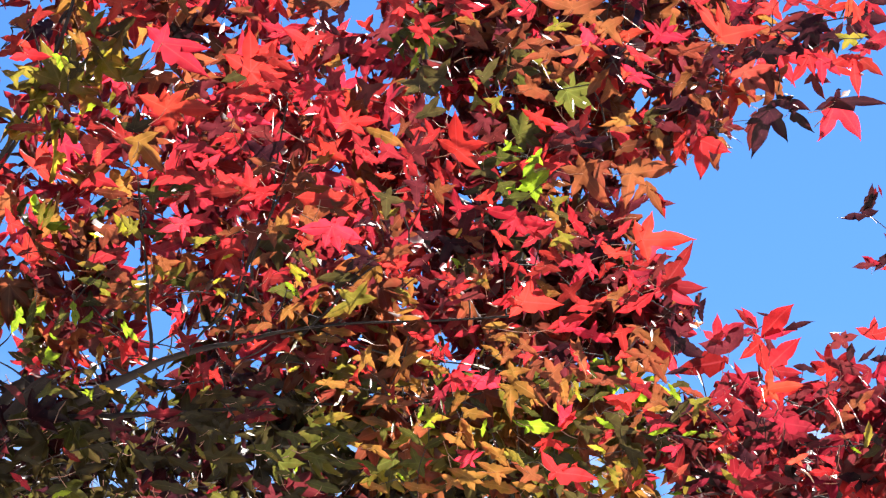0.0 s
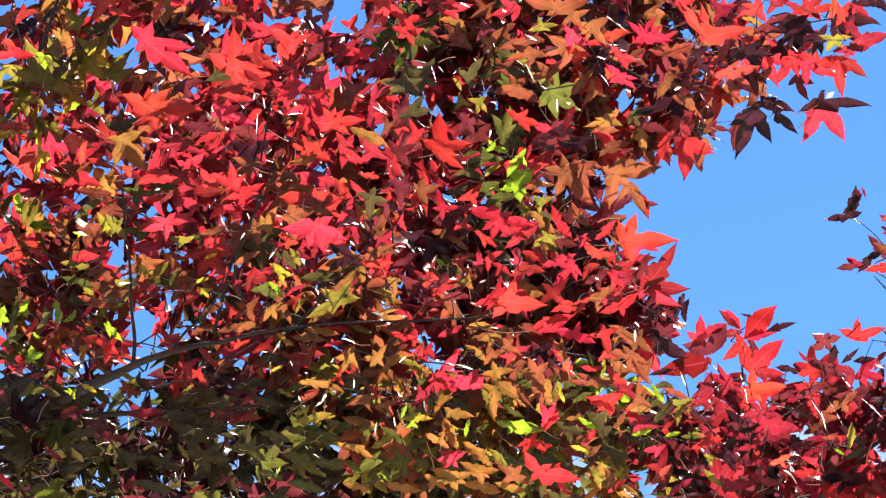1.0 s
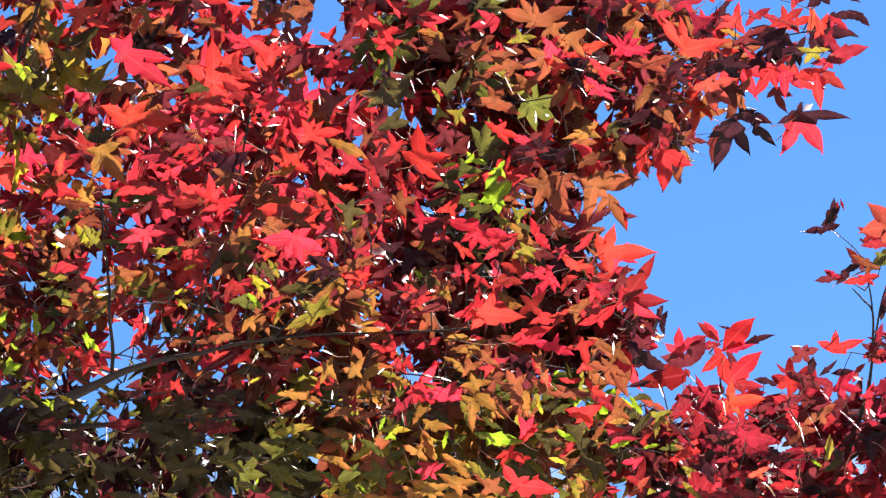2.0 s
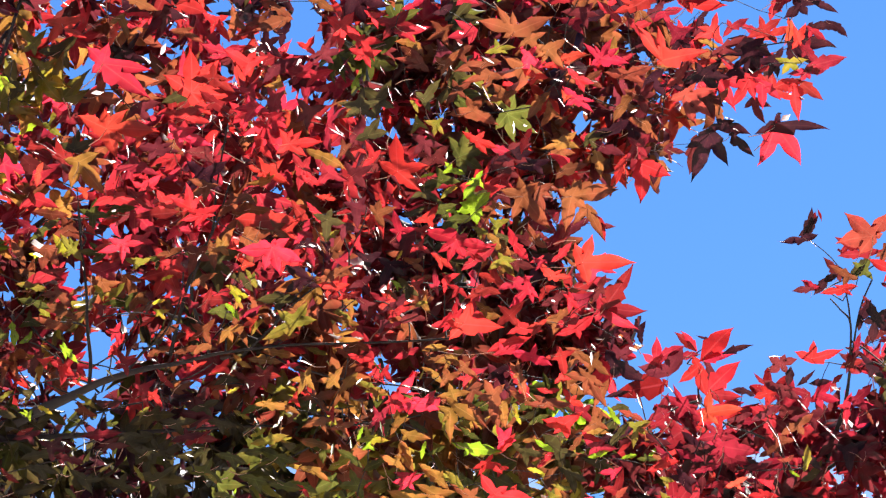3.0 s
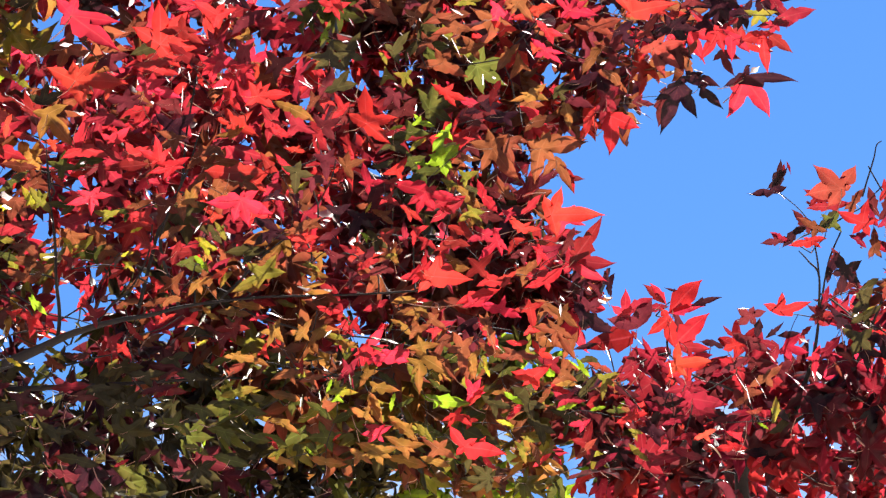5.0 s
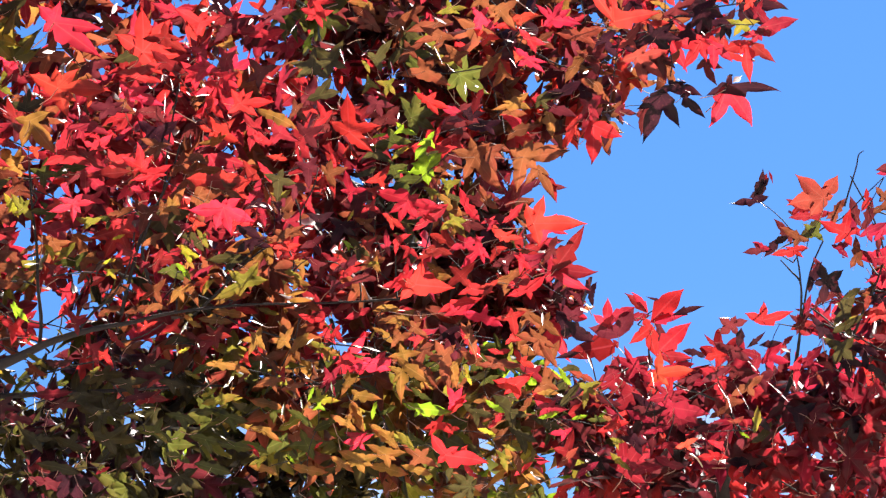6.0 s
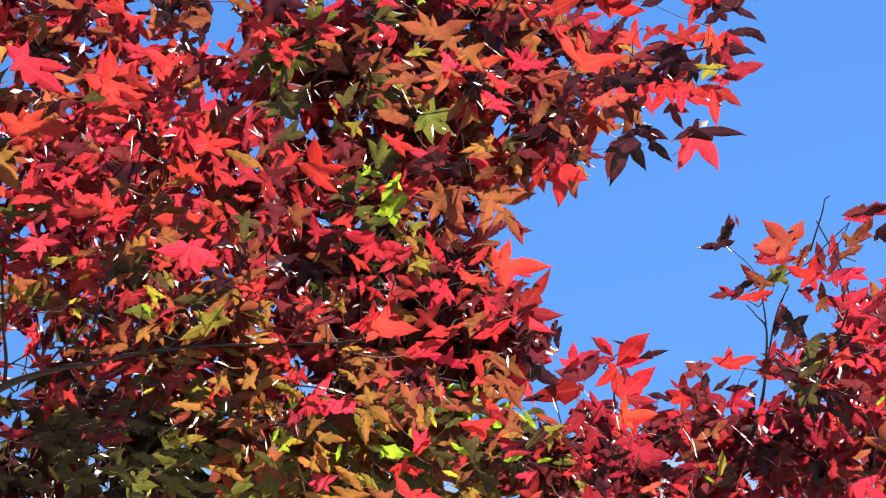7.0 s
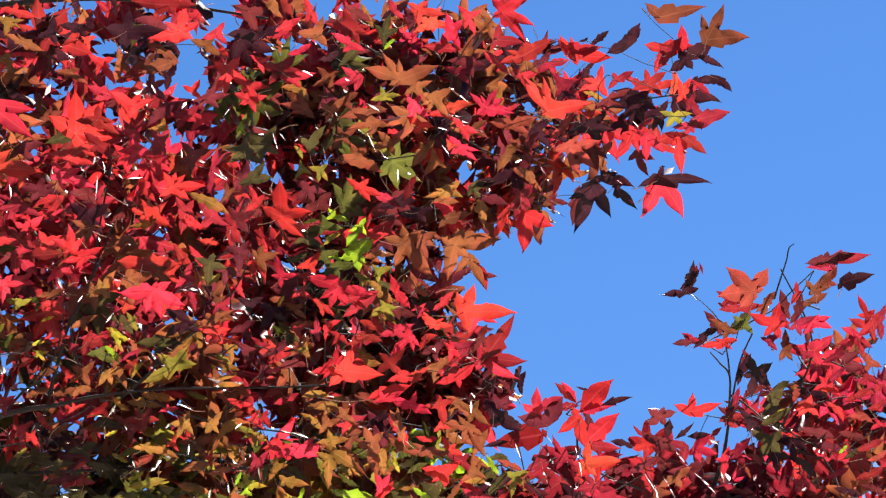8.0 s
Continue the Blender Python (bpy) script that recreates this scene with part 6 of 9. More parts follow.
star_leaf(low, "red", -0.588, 0.026, -0.044, (-82, 0.026), (-18, 0.021), (108, 0.021))
star_leaf(low, "crimson", -0.576, 0.013, -0.063, (-140, 0.023), (-73, 0.015), (41, 0.015))
star_leaf(low, "red", -0.574, 0.036, 0.020, (-68, 0.019), (112, 0.010))
star_leaf(low, "scarlet", -0.561, -0.019, -0.063, (-76, 0.012), (35, 0.013), (166, 0.012))
star_leaf(low, "copper", -0.550, -0.020, -0.051, (-18, 0.014), (68, 0.008), (162, 0.009))
star_leaf(low, "scarlet", -0.548, -0.007, 0.005, (-40, 0.014), (180, 0.009))
star_leaf(low, "red", -0.561, -0.035, -0.055, (-31, 0.009), (162, 0.009))
star_leaf(low, "green", -0.557, -0.079, -0.099, (-109, 0.018), (86, 0.020))
star_leaf(low, "lime", -0.509, -0.075, -0.098, (-81, 0.018), (-54, 0.012), (104, 0.012), slim=1.5)
star_leaf(low, "gold", -0.582, -0.036, -0.093, (-53, 0.007), (135, 0.008))
star_leaf(low, "red", -0.543, -0.095, -0.055, (-131, 0.013), (63, 0.013))
star_leaf(low, "crimson", -0.585, -0.007, 0.064, (-160, 0.015), (37, 0.009))
star_leaf(low, "lime", -0.525, 0.214, -0.090, (-80, 0.016), (-21, 0.012), (153, 0.010), slim=1.5)
star_leaf(low, "olive", -0.578, 0.194, -0.079, (-80, 0.016), (33, 0.016), (157, 0.019))
star_leaf(low, "lime", -0.574, -0.084, -0.093, (-117, 0.019), (-23, 0.011), (73, 0.015), slim=1.5)
star_leaf(low, "lime", -0.549, -0.071, -0.089, (-122, 0.014), (-73, 0.015), (50, 0.011), slim=1.5)
star_leaf(low, "green", -0.523, -0.084, -0.087, (-129, 0.019), (45, 0.012), (101, 0.015))
star_leaf(low, "olive", -0.537, 0.032, -0.098, (-121, 0.017), (70, 0.017))
star_leaf(base, "maroon", -0.511, -0.120, 0.073, (-63, 0.020), (45, 0.026), (145, 0.022))
star_leaf(base, "scarlet", -0.487, -0.113, 0.015, (-72, 0.011), (30, 0.014), (149, 0.010))
star_leaf(base, "crimson", -0.462, -0.119, 0.015, (-99, 0.023), (-52, 0.020), (53, 0.018), (157, 0.023))
star_leaf(base, "scarlet", -0.464, -0.117, 0.010, (-95, 0.020), (-45, 0.015), (130, 0.014))
star_leaf(base, "lime", -0.456, -0.097, -0.044, (-83, 0.012), (-45, 0.023), (106, 0.011), (141, 0.009))
star_leaf(base, "lime", -0.504, -0.085, 0.010, (-150, 0.014), (68, 0.010))
star_leaf(base, "red", -0.390, -0.111, -0.010, (-164, 0.013), (-84, 0.018), (24, 0.017), (126, 0.015))
star_leaf(base, "wine", -0.387, -0.114, -0.044, (-162, 0.014), (-73, 0.015), (24, 0.018), (115, 0.021))
star_leaf(base, "scarlet", -0.400, -0.103, -0.000, (-39, 0.011), (113, 0.014), (162, 0.011))
star_leaf(base, "wine", -0.365, -0.142, -0.063, (-124, 0.010), (-75, 0.023), (36, 0.020), (148, 0.014))
star_leaf(base, "scarlet", -0.353, -0.150, -0.051, (-146, 0.010), (-48, 0.018), (69, 0.012), (158, 0.016))
star_leaf(base, "scarlet", -0.304, -0.116, -0.055, (-153, 0.016), (24, 0.014), (112, 0.008))
star_leaf(base, "scarlet", -0.274, -0.116, -0.055, (-148, 0.019), (-37, 0.015), (49, 0.013))
star_leaf(base, "crimson", -0.344, -0.135, 0.005, (-40, 0.014), (127, 0.018))
star_leaf(base, "olive", -0.364, -0.168, -0.059, (-157, 0.011), (-124, 0.010), (45, 0.010))
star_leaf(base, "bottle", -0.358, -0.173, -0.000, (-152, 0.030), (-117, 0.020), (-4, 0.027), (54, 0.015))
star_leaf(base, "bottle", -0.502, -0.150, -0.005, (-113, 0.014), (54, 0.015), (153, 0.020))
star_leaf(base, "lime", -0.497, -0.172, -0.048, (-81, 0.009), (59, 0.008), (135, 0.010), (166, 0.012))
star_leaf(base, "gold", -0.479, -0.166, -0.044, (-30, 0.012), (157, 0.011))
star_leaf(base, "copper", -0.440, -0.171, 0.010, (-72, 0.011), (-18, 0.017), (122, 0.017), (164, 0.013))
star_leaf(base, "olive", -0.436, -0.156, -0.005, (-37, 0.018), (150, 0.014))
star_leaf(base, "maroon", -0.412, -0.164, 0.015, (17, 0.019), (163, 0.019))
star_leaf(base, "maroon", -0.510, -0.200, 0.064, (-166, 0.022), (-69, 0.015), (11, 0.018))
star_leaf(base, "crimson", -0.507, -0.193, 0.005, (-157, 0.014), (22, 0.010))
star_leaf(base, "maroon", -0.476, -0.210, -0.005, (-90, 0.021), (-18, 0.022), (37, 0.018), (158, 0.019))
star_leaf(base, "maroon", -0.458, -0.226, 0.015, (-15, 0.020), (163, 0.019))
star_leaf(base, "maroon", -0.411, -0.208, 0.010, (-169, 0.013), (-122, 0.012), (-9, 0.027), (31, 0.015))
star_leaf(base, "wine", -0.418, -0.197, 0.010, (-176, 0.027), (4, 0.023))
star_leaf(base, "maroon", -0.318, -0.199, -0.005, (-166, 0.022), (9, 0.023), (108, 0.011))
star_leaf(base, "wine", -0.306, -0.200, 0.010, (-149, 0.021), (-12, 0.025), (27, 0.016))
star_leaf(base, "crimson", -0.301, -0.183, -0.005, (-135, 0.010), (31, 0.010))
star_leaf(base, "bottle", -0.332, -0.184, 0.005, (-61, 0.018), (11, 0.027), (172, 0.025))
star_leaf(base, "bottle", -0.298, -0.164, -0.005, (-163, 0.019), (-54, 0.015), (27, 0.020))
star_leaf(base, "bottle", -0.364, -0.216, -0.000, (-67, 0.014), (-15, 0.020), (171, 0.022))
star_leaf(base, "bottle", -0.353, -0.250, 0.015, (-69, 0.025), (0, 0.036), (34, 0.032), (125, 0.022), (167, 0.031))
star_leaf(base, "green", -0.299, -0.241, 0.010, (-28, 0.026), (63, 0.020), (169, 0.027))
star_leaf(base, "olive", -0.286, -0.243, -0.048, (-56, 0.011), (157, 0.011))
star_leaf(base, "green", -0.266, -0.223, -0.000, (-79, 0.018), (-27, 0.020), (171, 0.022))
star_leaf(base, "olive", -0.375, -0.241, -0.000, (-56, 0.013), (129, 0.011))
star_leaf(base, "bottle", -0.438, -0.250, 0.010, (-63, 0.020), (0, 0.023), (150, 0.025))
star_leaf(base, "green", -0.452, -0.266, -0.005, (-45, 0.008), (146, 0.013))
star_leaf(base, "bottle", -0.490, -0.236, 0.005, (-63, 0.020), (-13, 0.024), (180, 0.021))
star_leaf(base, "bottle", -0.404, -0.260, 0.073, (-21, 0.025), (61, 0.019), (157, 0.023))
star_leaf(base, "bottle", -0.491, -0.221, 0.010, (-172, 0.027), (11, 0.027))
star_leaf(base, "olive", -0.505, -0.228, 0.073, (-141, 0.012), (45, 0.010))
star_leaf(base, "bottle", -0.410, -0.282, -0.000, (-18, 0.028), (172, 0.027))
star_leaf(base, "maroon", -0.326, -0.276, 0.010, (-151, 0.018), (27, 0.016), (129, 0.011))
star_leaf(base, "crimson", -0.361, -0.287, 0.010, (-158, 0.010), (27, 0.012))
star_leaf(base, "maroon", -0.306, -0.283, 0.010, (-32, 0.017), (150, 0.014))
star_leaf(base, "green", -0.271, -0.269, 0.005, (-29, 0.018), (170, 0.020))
star_leaf(base, "lime", -0.264, -0.266, -0.005, (-117, 0.008), (63, 0.008))
star_leaf(base, "gold", -0.260, -0.143, -0.067, (-153, 0.010), (31, 0.008))
star_leaf(base, "bottle", -0.277, -0.133, 0.073, (-151, 0.019), (-18, 0.017))
star_leaf(base, "wine", -0.257, -0.133, 0.073, (-32, 0.017), (148, 0.017))
star_leaf(base, "olive", -0.255, -0.174, -0.000, (-27, 0.012), (153, 0.012))
star_leaf(base, "bottle", -0.280, -0.184, 0.010, (-76, 0.015), (-17, 0.019), (169, 0.018))
star_leaf(base, "bottle", -0.385, -0.197, 0.005, (-153, 0.020), (-11, 0.018))
star_leaf(base, "bottle", -0.484, -0.173, 0.064, (-141, 0.023), (-45, 0.026))
star_leaf(base, "copper", -0.319, -0.098, 0.015, (-163, 0.019), (11, 0.018))
star_leaf(base, "copper", -0.299, -0.093, -0.000, (-142, 0.020), (-18, 0.017))
star_leaf(base, "russet", -0.360, -0.101, 0.107, (-151, 0.019), (13, 0.017))
star_leaf(base, "amber", -0.226, -0.110, -0.005, (-8, 0.020), (45, 0.007), (177, 0.026))
star_leaf(base, "amber", -0.256, -0.113, 0.005, (-30, 0.014), (135, 0.015))
star_leaf(base, "wine", -0.227, -0.127, -0.032, (-173, 0.024), (-81, 0.018), (0, 0.020), (48, 0.018), (135, 0.017))
star_leaf(base, "wine", -0.241, -0.138, 0.030, (-153, 0.020), (-105, 0.020), (6, 0.018))
star_leaf(base, "green", -0.226, -0.124, -0.005, (-27, 0.012), (148, 0.017))
star_leaf(base, "red", -0.196, -0.114, -0.075, (-166, 0.012), (6, 0.013), (104, 0.006))
star_leaf(base, "crimson", -0.198, -0.099, 0.047, (-11, 0.018), (180, 0.014))
star_leaf(base, "amber", -0.214, -0.102, 0.010, (-9, 0.023), (170, 0.020))
star_leaf(base, "olive", -0.167, -0.102, 0.060, (-18, 0.011), (162, 0.017))
star_leaf(base, "amber", -0.177, -0.129, -0.075, (-171, 0.019), (-117, 0.023), (-55, 0.018), (70, 0.017), (130, 0.011))
star_leaf(base, "amber", -0.146, -0.132, -0.051, (-131, 0.015), (-54, 0.013), (60, 0.020), (120, 0.012), (180, 0.022))
star_leaf(base, "amber", -0.127, -0.131, -0.010, (-130, 0.028), (-27, 0.020), (39, 0.011))
star_leaf(base, "copper", -0.128, -0.105, 0.015, (-41, 0.019), (45, 0.013), (153, 0.024))
star_leaf(base, "red", -0.119, -0.106, -0.055, (-12, 0.021), (22, 0.008), (159, 0.012))
star_leaf(base, "scarlet", -0.099, -0.124, -0.051, (-162, 0.009), (-42, 0.018), (61, 0.015))
star_leaf(base, "red", -0.088, -0.123, -0.048, (-124, 0.011), (-51, 0.019), (60, 0.012))
star_leaf(base, "olive", -0.100, -0.142, -0.059, (-166, 0.012), (-63, 0.016), (-22, 0.023), (150, 0.023))
star_leaf(base, "amber", -0.096, -0.144, -0.063, (-108, 0.014), (-6, 0.015), (169, 0.015))
star_leaf(base, "amber", -0.220, -0.156, -0.110, (-171, 0.016), (-12, 0.030), (39, 0.008), (158, 0.007))
star_leaf(base, "amber", -0.204, -0.161, -0.048, (-176, 0.019), (-25, 0.024), (53, 0.007))
star_leaf(base, "scarlet", -0.192, -0.153, -0.048, (-141, 0.009), (-54, 0.013), (60, 0.012))
star_leaf(base, "green", -0.239, -0.164, -0.005, (-153, 0.020), (0, 0.021))
star_leaf(base, "russet", -0.197, -0.178, 0.030, (-135, 0.013), (45, 0.013))
star_leaf(base, "copper", -0.169, -0.157, 0.060, (-54, 0.015), (18, 0.028), (180, 0.023))
star_leaf(base, "green", -0.176, -0.162, 0.060, (-162, 0.017), (-79, 0.018), (11, 0.018))
star_leaf(base, "copper", -0.161, -0.178, -0.048, (-163, 0.024), (-63, 0.016), (5, 0.018))
star_leaf(base, "copper", -0.137, -0.185, -0.059, (-169, 0.015), (-56, 0.010), (14, 0.018))
star_leaf(base, "crimson", -0.149, -0.172, -0.051, (-67, 0.011), (76, 0.012), (141, 0.009))
star_leaf(base, "copper", -0.149, -0.171, 0.050, (-11, 0.009), (169, 0.018))
star_leaf(base, "wine", -0.094, -0.175, -0.051, (-135, 0.021), (-103, 0.019), (-75, 0.023), (45, 0.021), (119, 0.015))
star_leaf(base, "red", -0.077, -0.155, -0.055, (-166, 0.012), (-29, 0.015), (63, 0.016), (141, 0.009))
star_leaf(base, "red", -0.041, -0.156, -0.110, (-169, 0.033), (-30, 0.018), (15, 0.020), (50, 0.020), (153, 0.017))
star_leaf(base, "red", -0.029, -0.163, -0.020, (-174, 0.026), (-21, 0.011), (66, 0.013))
star_leaf(base, "amber", -0.073, -0.179, -0.051, (-113, 0.019), (10, 0.016), (90, 0.015))
star_leaf(base, "amber", -0.060, -0.192, -0.110, (-135, 0.009), (-8, 0.028), (144, 0.011))
star_leaf(base, "green", -0.049, -0.190, 0.050, (-36, 0.015), (148, 0.017))
star_leaf(base, "gold", -0.106, -0.198, -0.063, (-163, 0.015), (-9, 0.026), (21, 0.012), (96, 0.013))
star_leaf(base, "lime", -0.105, -0.207, -0.063, (-153, 0.010), (-39, 0.009), (111, 0.012))
star_leaf(base, "lime", -0.117, -0.196, -0.005, (-108, 0.011), (68, 0.010))
star_leaf(base, "amber", -0.061, -0.216, -0.059, (-165, 0.017), (-77, 0.019), (120, 0.020))
star_leaf(base, "amber", -0.065, -0.217, -0.059, (-62, 0.025), (108, 0.018))
star_leaf(base, "amber", -0.074, -0.227, -0.048, (-45, 0.016), (67, 0.011), (158, 0.024))
star_leaf(base, "lime", -0.043, -0.211, -0.051, (-103, 0.013), (74, 0.011))
star_leaf(base, "green", -0.029, -0.219, 0.060, (-157, 0.014), (27, 0.012))
star_leaf(base, "amber", -0.035, -0.237, -0.051, (-135, 0.010), (-39, 0.028), (142, 0.017))
star_leaf(base, "amber", -0.025, -0.246, -0.063, (-42, 0.017), (69, 0.012), (146, 0.026))
star_leaf(base, "olive", -0.012, -0.251, 0.025, (-36, 0.015), (148, 0.017))
star_leaf(base, "red", -0.061, -0.249, -0.044, (-135, 0.016), (-54, 0.013), (25, 0.021), (52, 0.017), (180, 0.019))
star_leaf(base, "crimson", -0.066, -0.246, 0.015, (14, 0.015), (159, 0.015))
star_leaf(base, "amber", -0.061, -0.270, -0.051, (-159, 0.018), (-67, 0.017), (-18, 0.021), (14, 0.027), (151, 0.027))
star_leaf(base, "amber", -0.029, -0.263, -0.051, (-77, 0.017), (-27, 0.015), (9, 0.024), (151, 0.027))
star_leaf(base, "amber", -0.080, -0.271, -0.067, (-117, 0.016), (-39, 0.019), (153, 0.016))
star_leaf(base, "amber", -0.029, -0.283, 0.015, (-18, 0.028), (171, 0.022))
star_leaf(base, "lime", -0.139, -0.268, -0.051, (-45, 0.008), (127, 0.007))
star_leaf(base, "olive", -0.175, -0.271, -0.051, (-162, 0.014), (-99, 0.009), (27, 0.013))
star_leaf(base, "amber", -0.166, -0.280, -0.048, (-29, 0.015), (172, 0.021))
star_leaf(base, "amber", -0.121, -0.284, -0.005, (-11, 0.027), (166, 0.022))
star_leaf(base, "amber", -0.171, -0.234, -0.063, (-59, 0.008), (-29, 0.027), (169, 0.015))
star_leaf(base, "olive", -0.143, -0.234, 0.055, (-153, 0.016), (42, 0.024))
star_leaf(base, "green", -0.128, -0.223, 0.005, (-45, 0.020), (153, 0.020))
star_leaf(base, "green", -0.122, -0.258, 0.035, (-63, 0.020), (7, 0.029), (113, 0.023), (180, 0.027))
star_leaf(base, "green", -0.213, -0.223, 0.005, (-63, 0.020), (-18, 0.028), (162, 0.028))
star_leaf(base, "olive", -0.223, -0.201, -0.067, (-171, 0.018), (16, 0.027))
star_leaf(base, "olive", -0.233, -0.194, -0.048, (-164, 0.011), (41, 0.013))
star_leaf(base, "green", -0.234, -0.217, 0.015, (-171, 0.023), (11, 0.018))
star_leaf(base, "lime", -0.216, -0.221, 0.010, (-63, 0.008), (169, 0.009))
star_leaf(base, "green", -0.239, -0.249, -0.005, (-63, 0.020), (-13, 0.024), (167, 0.024))
star_leaf(base, "green", -0.206, -0.256, -0.005, (-13, 0.024), (171, 0.022))
star_leaf(base, "green", -0.233, -0.282, -0.000, (-14, 0.027), (162, 0.021))
star_leaf(base, "red", -0.183, -0.261, -0.000, (-56, 0.013), (150, 0.014))
star_leaf(base, "red", -0.108, -0.255, 0.005, (-135, 0.008), (34, 0.006))
star_leaf(base, "green", -0.161, -0.211, 0.015, (-90, 0.021), (-32, 0.017), (165, 0.028))
star_leaf(base, "amber", -0.167, -0.208, 0.010, (-17, 0.019), (171, 0.023))
star_leaf(base, "green", -0.189, -0.259, 0.056, (-21, 0.025), (169, 0.018))
star_leaf(base, "green", -0.088, -0.184, 0.010, (-108, 0.028), (16, 0.013))
star_leaf(base, "green", -0.095, -0.230, 0.010, (-157, 0.023), (54, 0.015))
star_leaf(base, "amber", -0.009, -0.104, -0.075, (-158, 0.023), (-122, 0.019), (-61, 0.015), (31, 0.017))
star_leaf(base, "copper", -0.016, -0.129, -0.075, (-127, 0.014), (23, 0.019), (101, 0.015))
star_leaf(base, "amber", -0.009, -0.149, -0.020, (-171, 0.019), (-75, 0.017), (8, 0.022), (114, 0.014))
star_leaf(base, "amber", -0.012, -0.166, -0.101, (-125, 0.016), (-92, 0.036), (40, 0.010), (157, 0.017))
star_leaf(base, "olive", -0.018, -0.182, -0.024, (-75, 0.023), (121, 0.017))
star_leaf(base, "copper", -0.029, -0.110, 0.047, (-159, 0.015), (21, 0.015))
star_leaf(base, "amber", -0.033, -0.125, 0.020, (-49, 0.019), (159, 0.015))
star_leaf(base, "crimson", -0.063, -0.104, 0.099, (-153, 0.020), (17, 0.019))
star_leaf(base, "copper", -0.122, -0.092, 0.030, (-149, 0.021), (-22, 0.019))
star_leaf(base, "amber", -0.029, -0.095, 0.040, (-163, 0.019), (-17, 0.019))
star_leaf(base, "copper", 0.004, -0.116, -0.075, (-144, 0.012), (-42, 0.022), (45, 0.010), (150, 0.023))
star_leaf(base, "scarlet", 0.006, -0.129, -0.075, (-101, 0.015), (17, 0.015), (180, 0.012))
star_leaf(base, "copper", 0.036, -0.148, -0.106, (-172, 0.018), (-84, 0.035), (45, 0.020), (114, 0.022))
star_leaf(base, "copper", 0.040, -0.161, -0.075, (-81, 0.028), (109, 0.026), (159, 0.012))
star_leaf(base, "amber", 0.047, -0.161, -0.075, (-81, 0.026), (42, 0.017))
star_leaf(base, "russet", 0.015, -0.145, 0.040, (-112, 0.029), (-36, 0.015), (27, 0.024))
star_leaf(base, "amber", -0.005, -0.160, -0.101, (-31, 0.033), (138, 0.017))
star_leaf(base, "copper", 0.011, -0.165, 0.010, (-49, 0.033), (139, 0.016))
star_leaf(base, "maroon", 0.044, -0.133, 0.060, (-74, 0.034), (27, 0.020), (125, 0.022))
star_leaf(base, "plum", 0.044, -0.126, 0.060, (-148, 0.017), (-62, 0.031), (29, 0.019))
star_leaf(base, "red", 0.049, -0.098, -0.075, (-158, 0.014), (17, 0.027), (50, 0.010), (122, 0.012))
star_leaf(base, "red", 0.081, -0.105, -0.075, (-17, 0.027), (67, 0.017), (166, 0.027))
star_leaf(base, "copper", 0.066, -0.125, -0.096, (-162, 0.008), (-71, 0.027), (94, 0.019), (127, 0.019))
star_leaf(base, "scarlet", 0.071, -0.136, -0.051, (-77, 0.025), (131, 0.027))
star_leaf(base, "crimson", 0.115, -0.103, -0.071, (-169, 0.021), (-79, 0.026), (20, 0.019), (112, 0.014))
star_leaf(base, "scarlet", 0.114, -0.129, -0.063, (-135, 0.010), (0, 0.017), (58, 0.014))
star_leaf(base, "copper", 0.075, -0.155, -0.067, (-27, 0.016), (31, 0.008), (152, 0.025))
star_leaf(base, "russet", 0.098, -0.156, -0.096, (-171, 0.023), (-49, 0.014), (-8, 0.029), (152, 0.019))
star_leaf(base, "crimson", 0.101, -0.145, -0.051, (11, 0.015), (169, 0.015))
star_leaf(base, "bottle", 0.117, -0.166, 0.060, (-54, 0.011), (-14, 0.028), (153, 0.015))
star_leaf(base, "red", 0.127, -0.155, -0.048, (-23, 0.019), (39, 0.009), (125, 0.018))
star_leaf(base, "copper", 0.145, -0.128, -0.101, (-108, 0.020), (-59, 0.037), (-28, 0.022), (135, 0.018), (170, 0.029))
star_leaf(base, "copper", 0.154, -0.112, -0.020, (-114, 0.016), (-43, 0.027), (66, 0.016), (152, 0.022))
star_leaf(base, "russet", 0.142, -0.105, 0.010, (-55, 0.022), (157, 0.023))
star_leaf(base, "copper", 0.160, -0.149, -0.051, (-117, 0.016), (-63, 0.016), (58, 0.022), (162, 0.023))
star_leaf(base, "copper", 0.156, -0.181, -0.051, (-146, 0.021), (-27, 0.016), (59, 0.017), (98, 0.022))
star_leaf(base, "amber", 0.156, -0.191, 0.010, (-153, 0.020), (-17, 0.019))
star_leaf(base, "wine", 0.142, -0.170, -0.010, (-49, 0.019), (45, 0.013), (157, 0.023))
star_leaf(base, "red", 0.120, -0.181, -0.067, (-141, 0.019), (-81, 0.019), (34, 0.026), (174, 0.028))
star_leaf(base, "scarlet", 0.114, -0.184, -0.071, (-35, 0.018), (171, 0.018))
star_leaf(base, "green", 0.088, -0.175, -0.075, (-143, 0.014), (-39, 0.009), (17, 0.015))
star_leaf(base, "bottle", 0.077, -0.179, 0.055, (-159, 0.015), (27, 0.020))
star_leaf(base, "gold", 0.065, -0.174, -0.075, (-63, 0.010), (104, 0.012))
star_leaf(base, "bottle", 0.076, -0.217, 0.010, (-90, 0.018), (-13, 0.024), (153, 0.020))
star_leaf(base, "bottle", 0.117, -0.218, 0.030, (-82, 0.027), (-14, 0.022), (145, 0.022))
star_leaf(base, "lime", 0.094, -0.206, -0.075, (-27, 0.016), (144, 0.012))
star_leaf(base, "amber", 0.083, -0.204, 0.020, (-172, 0.013), (8, 0.013))
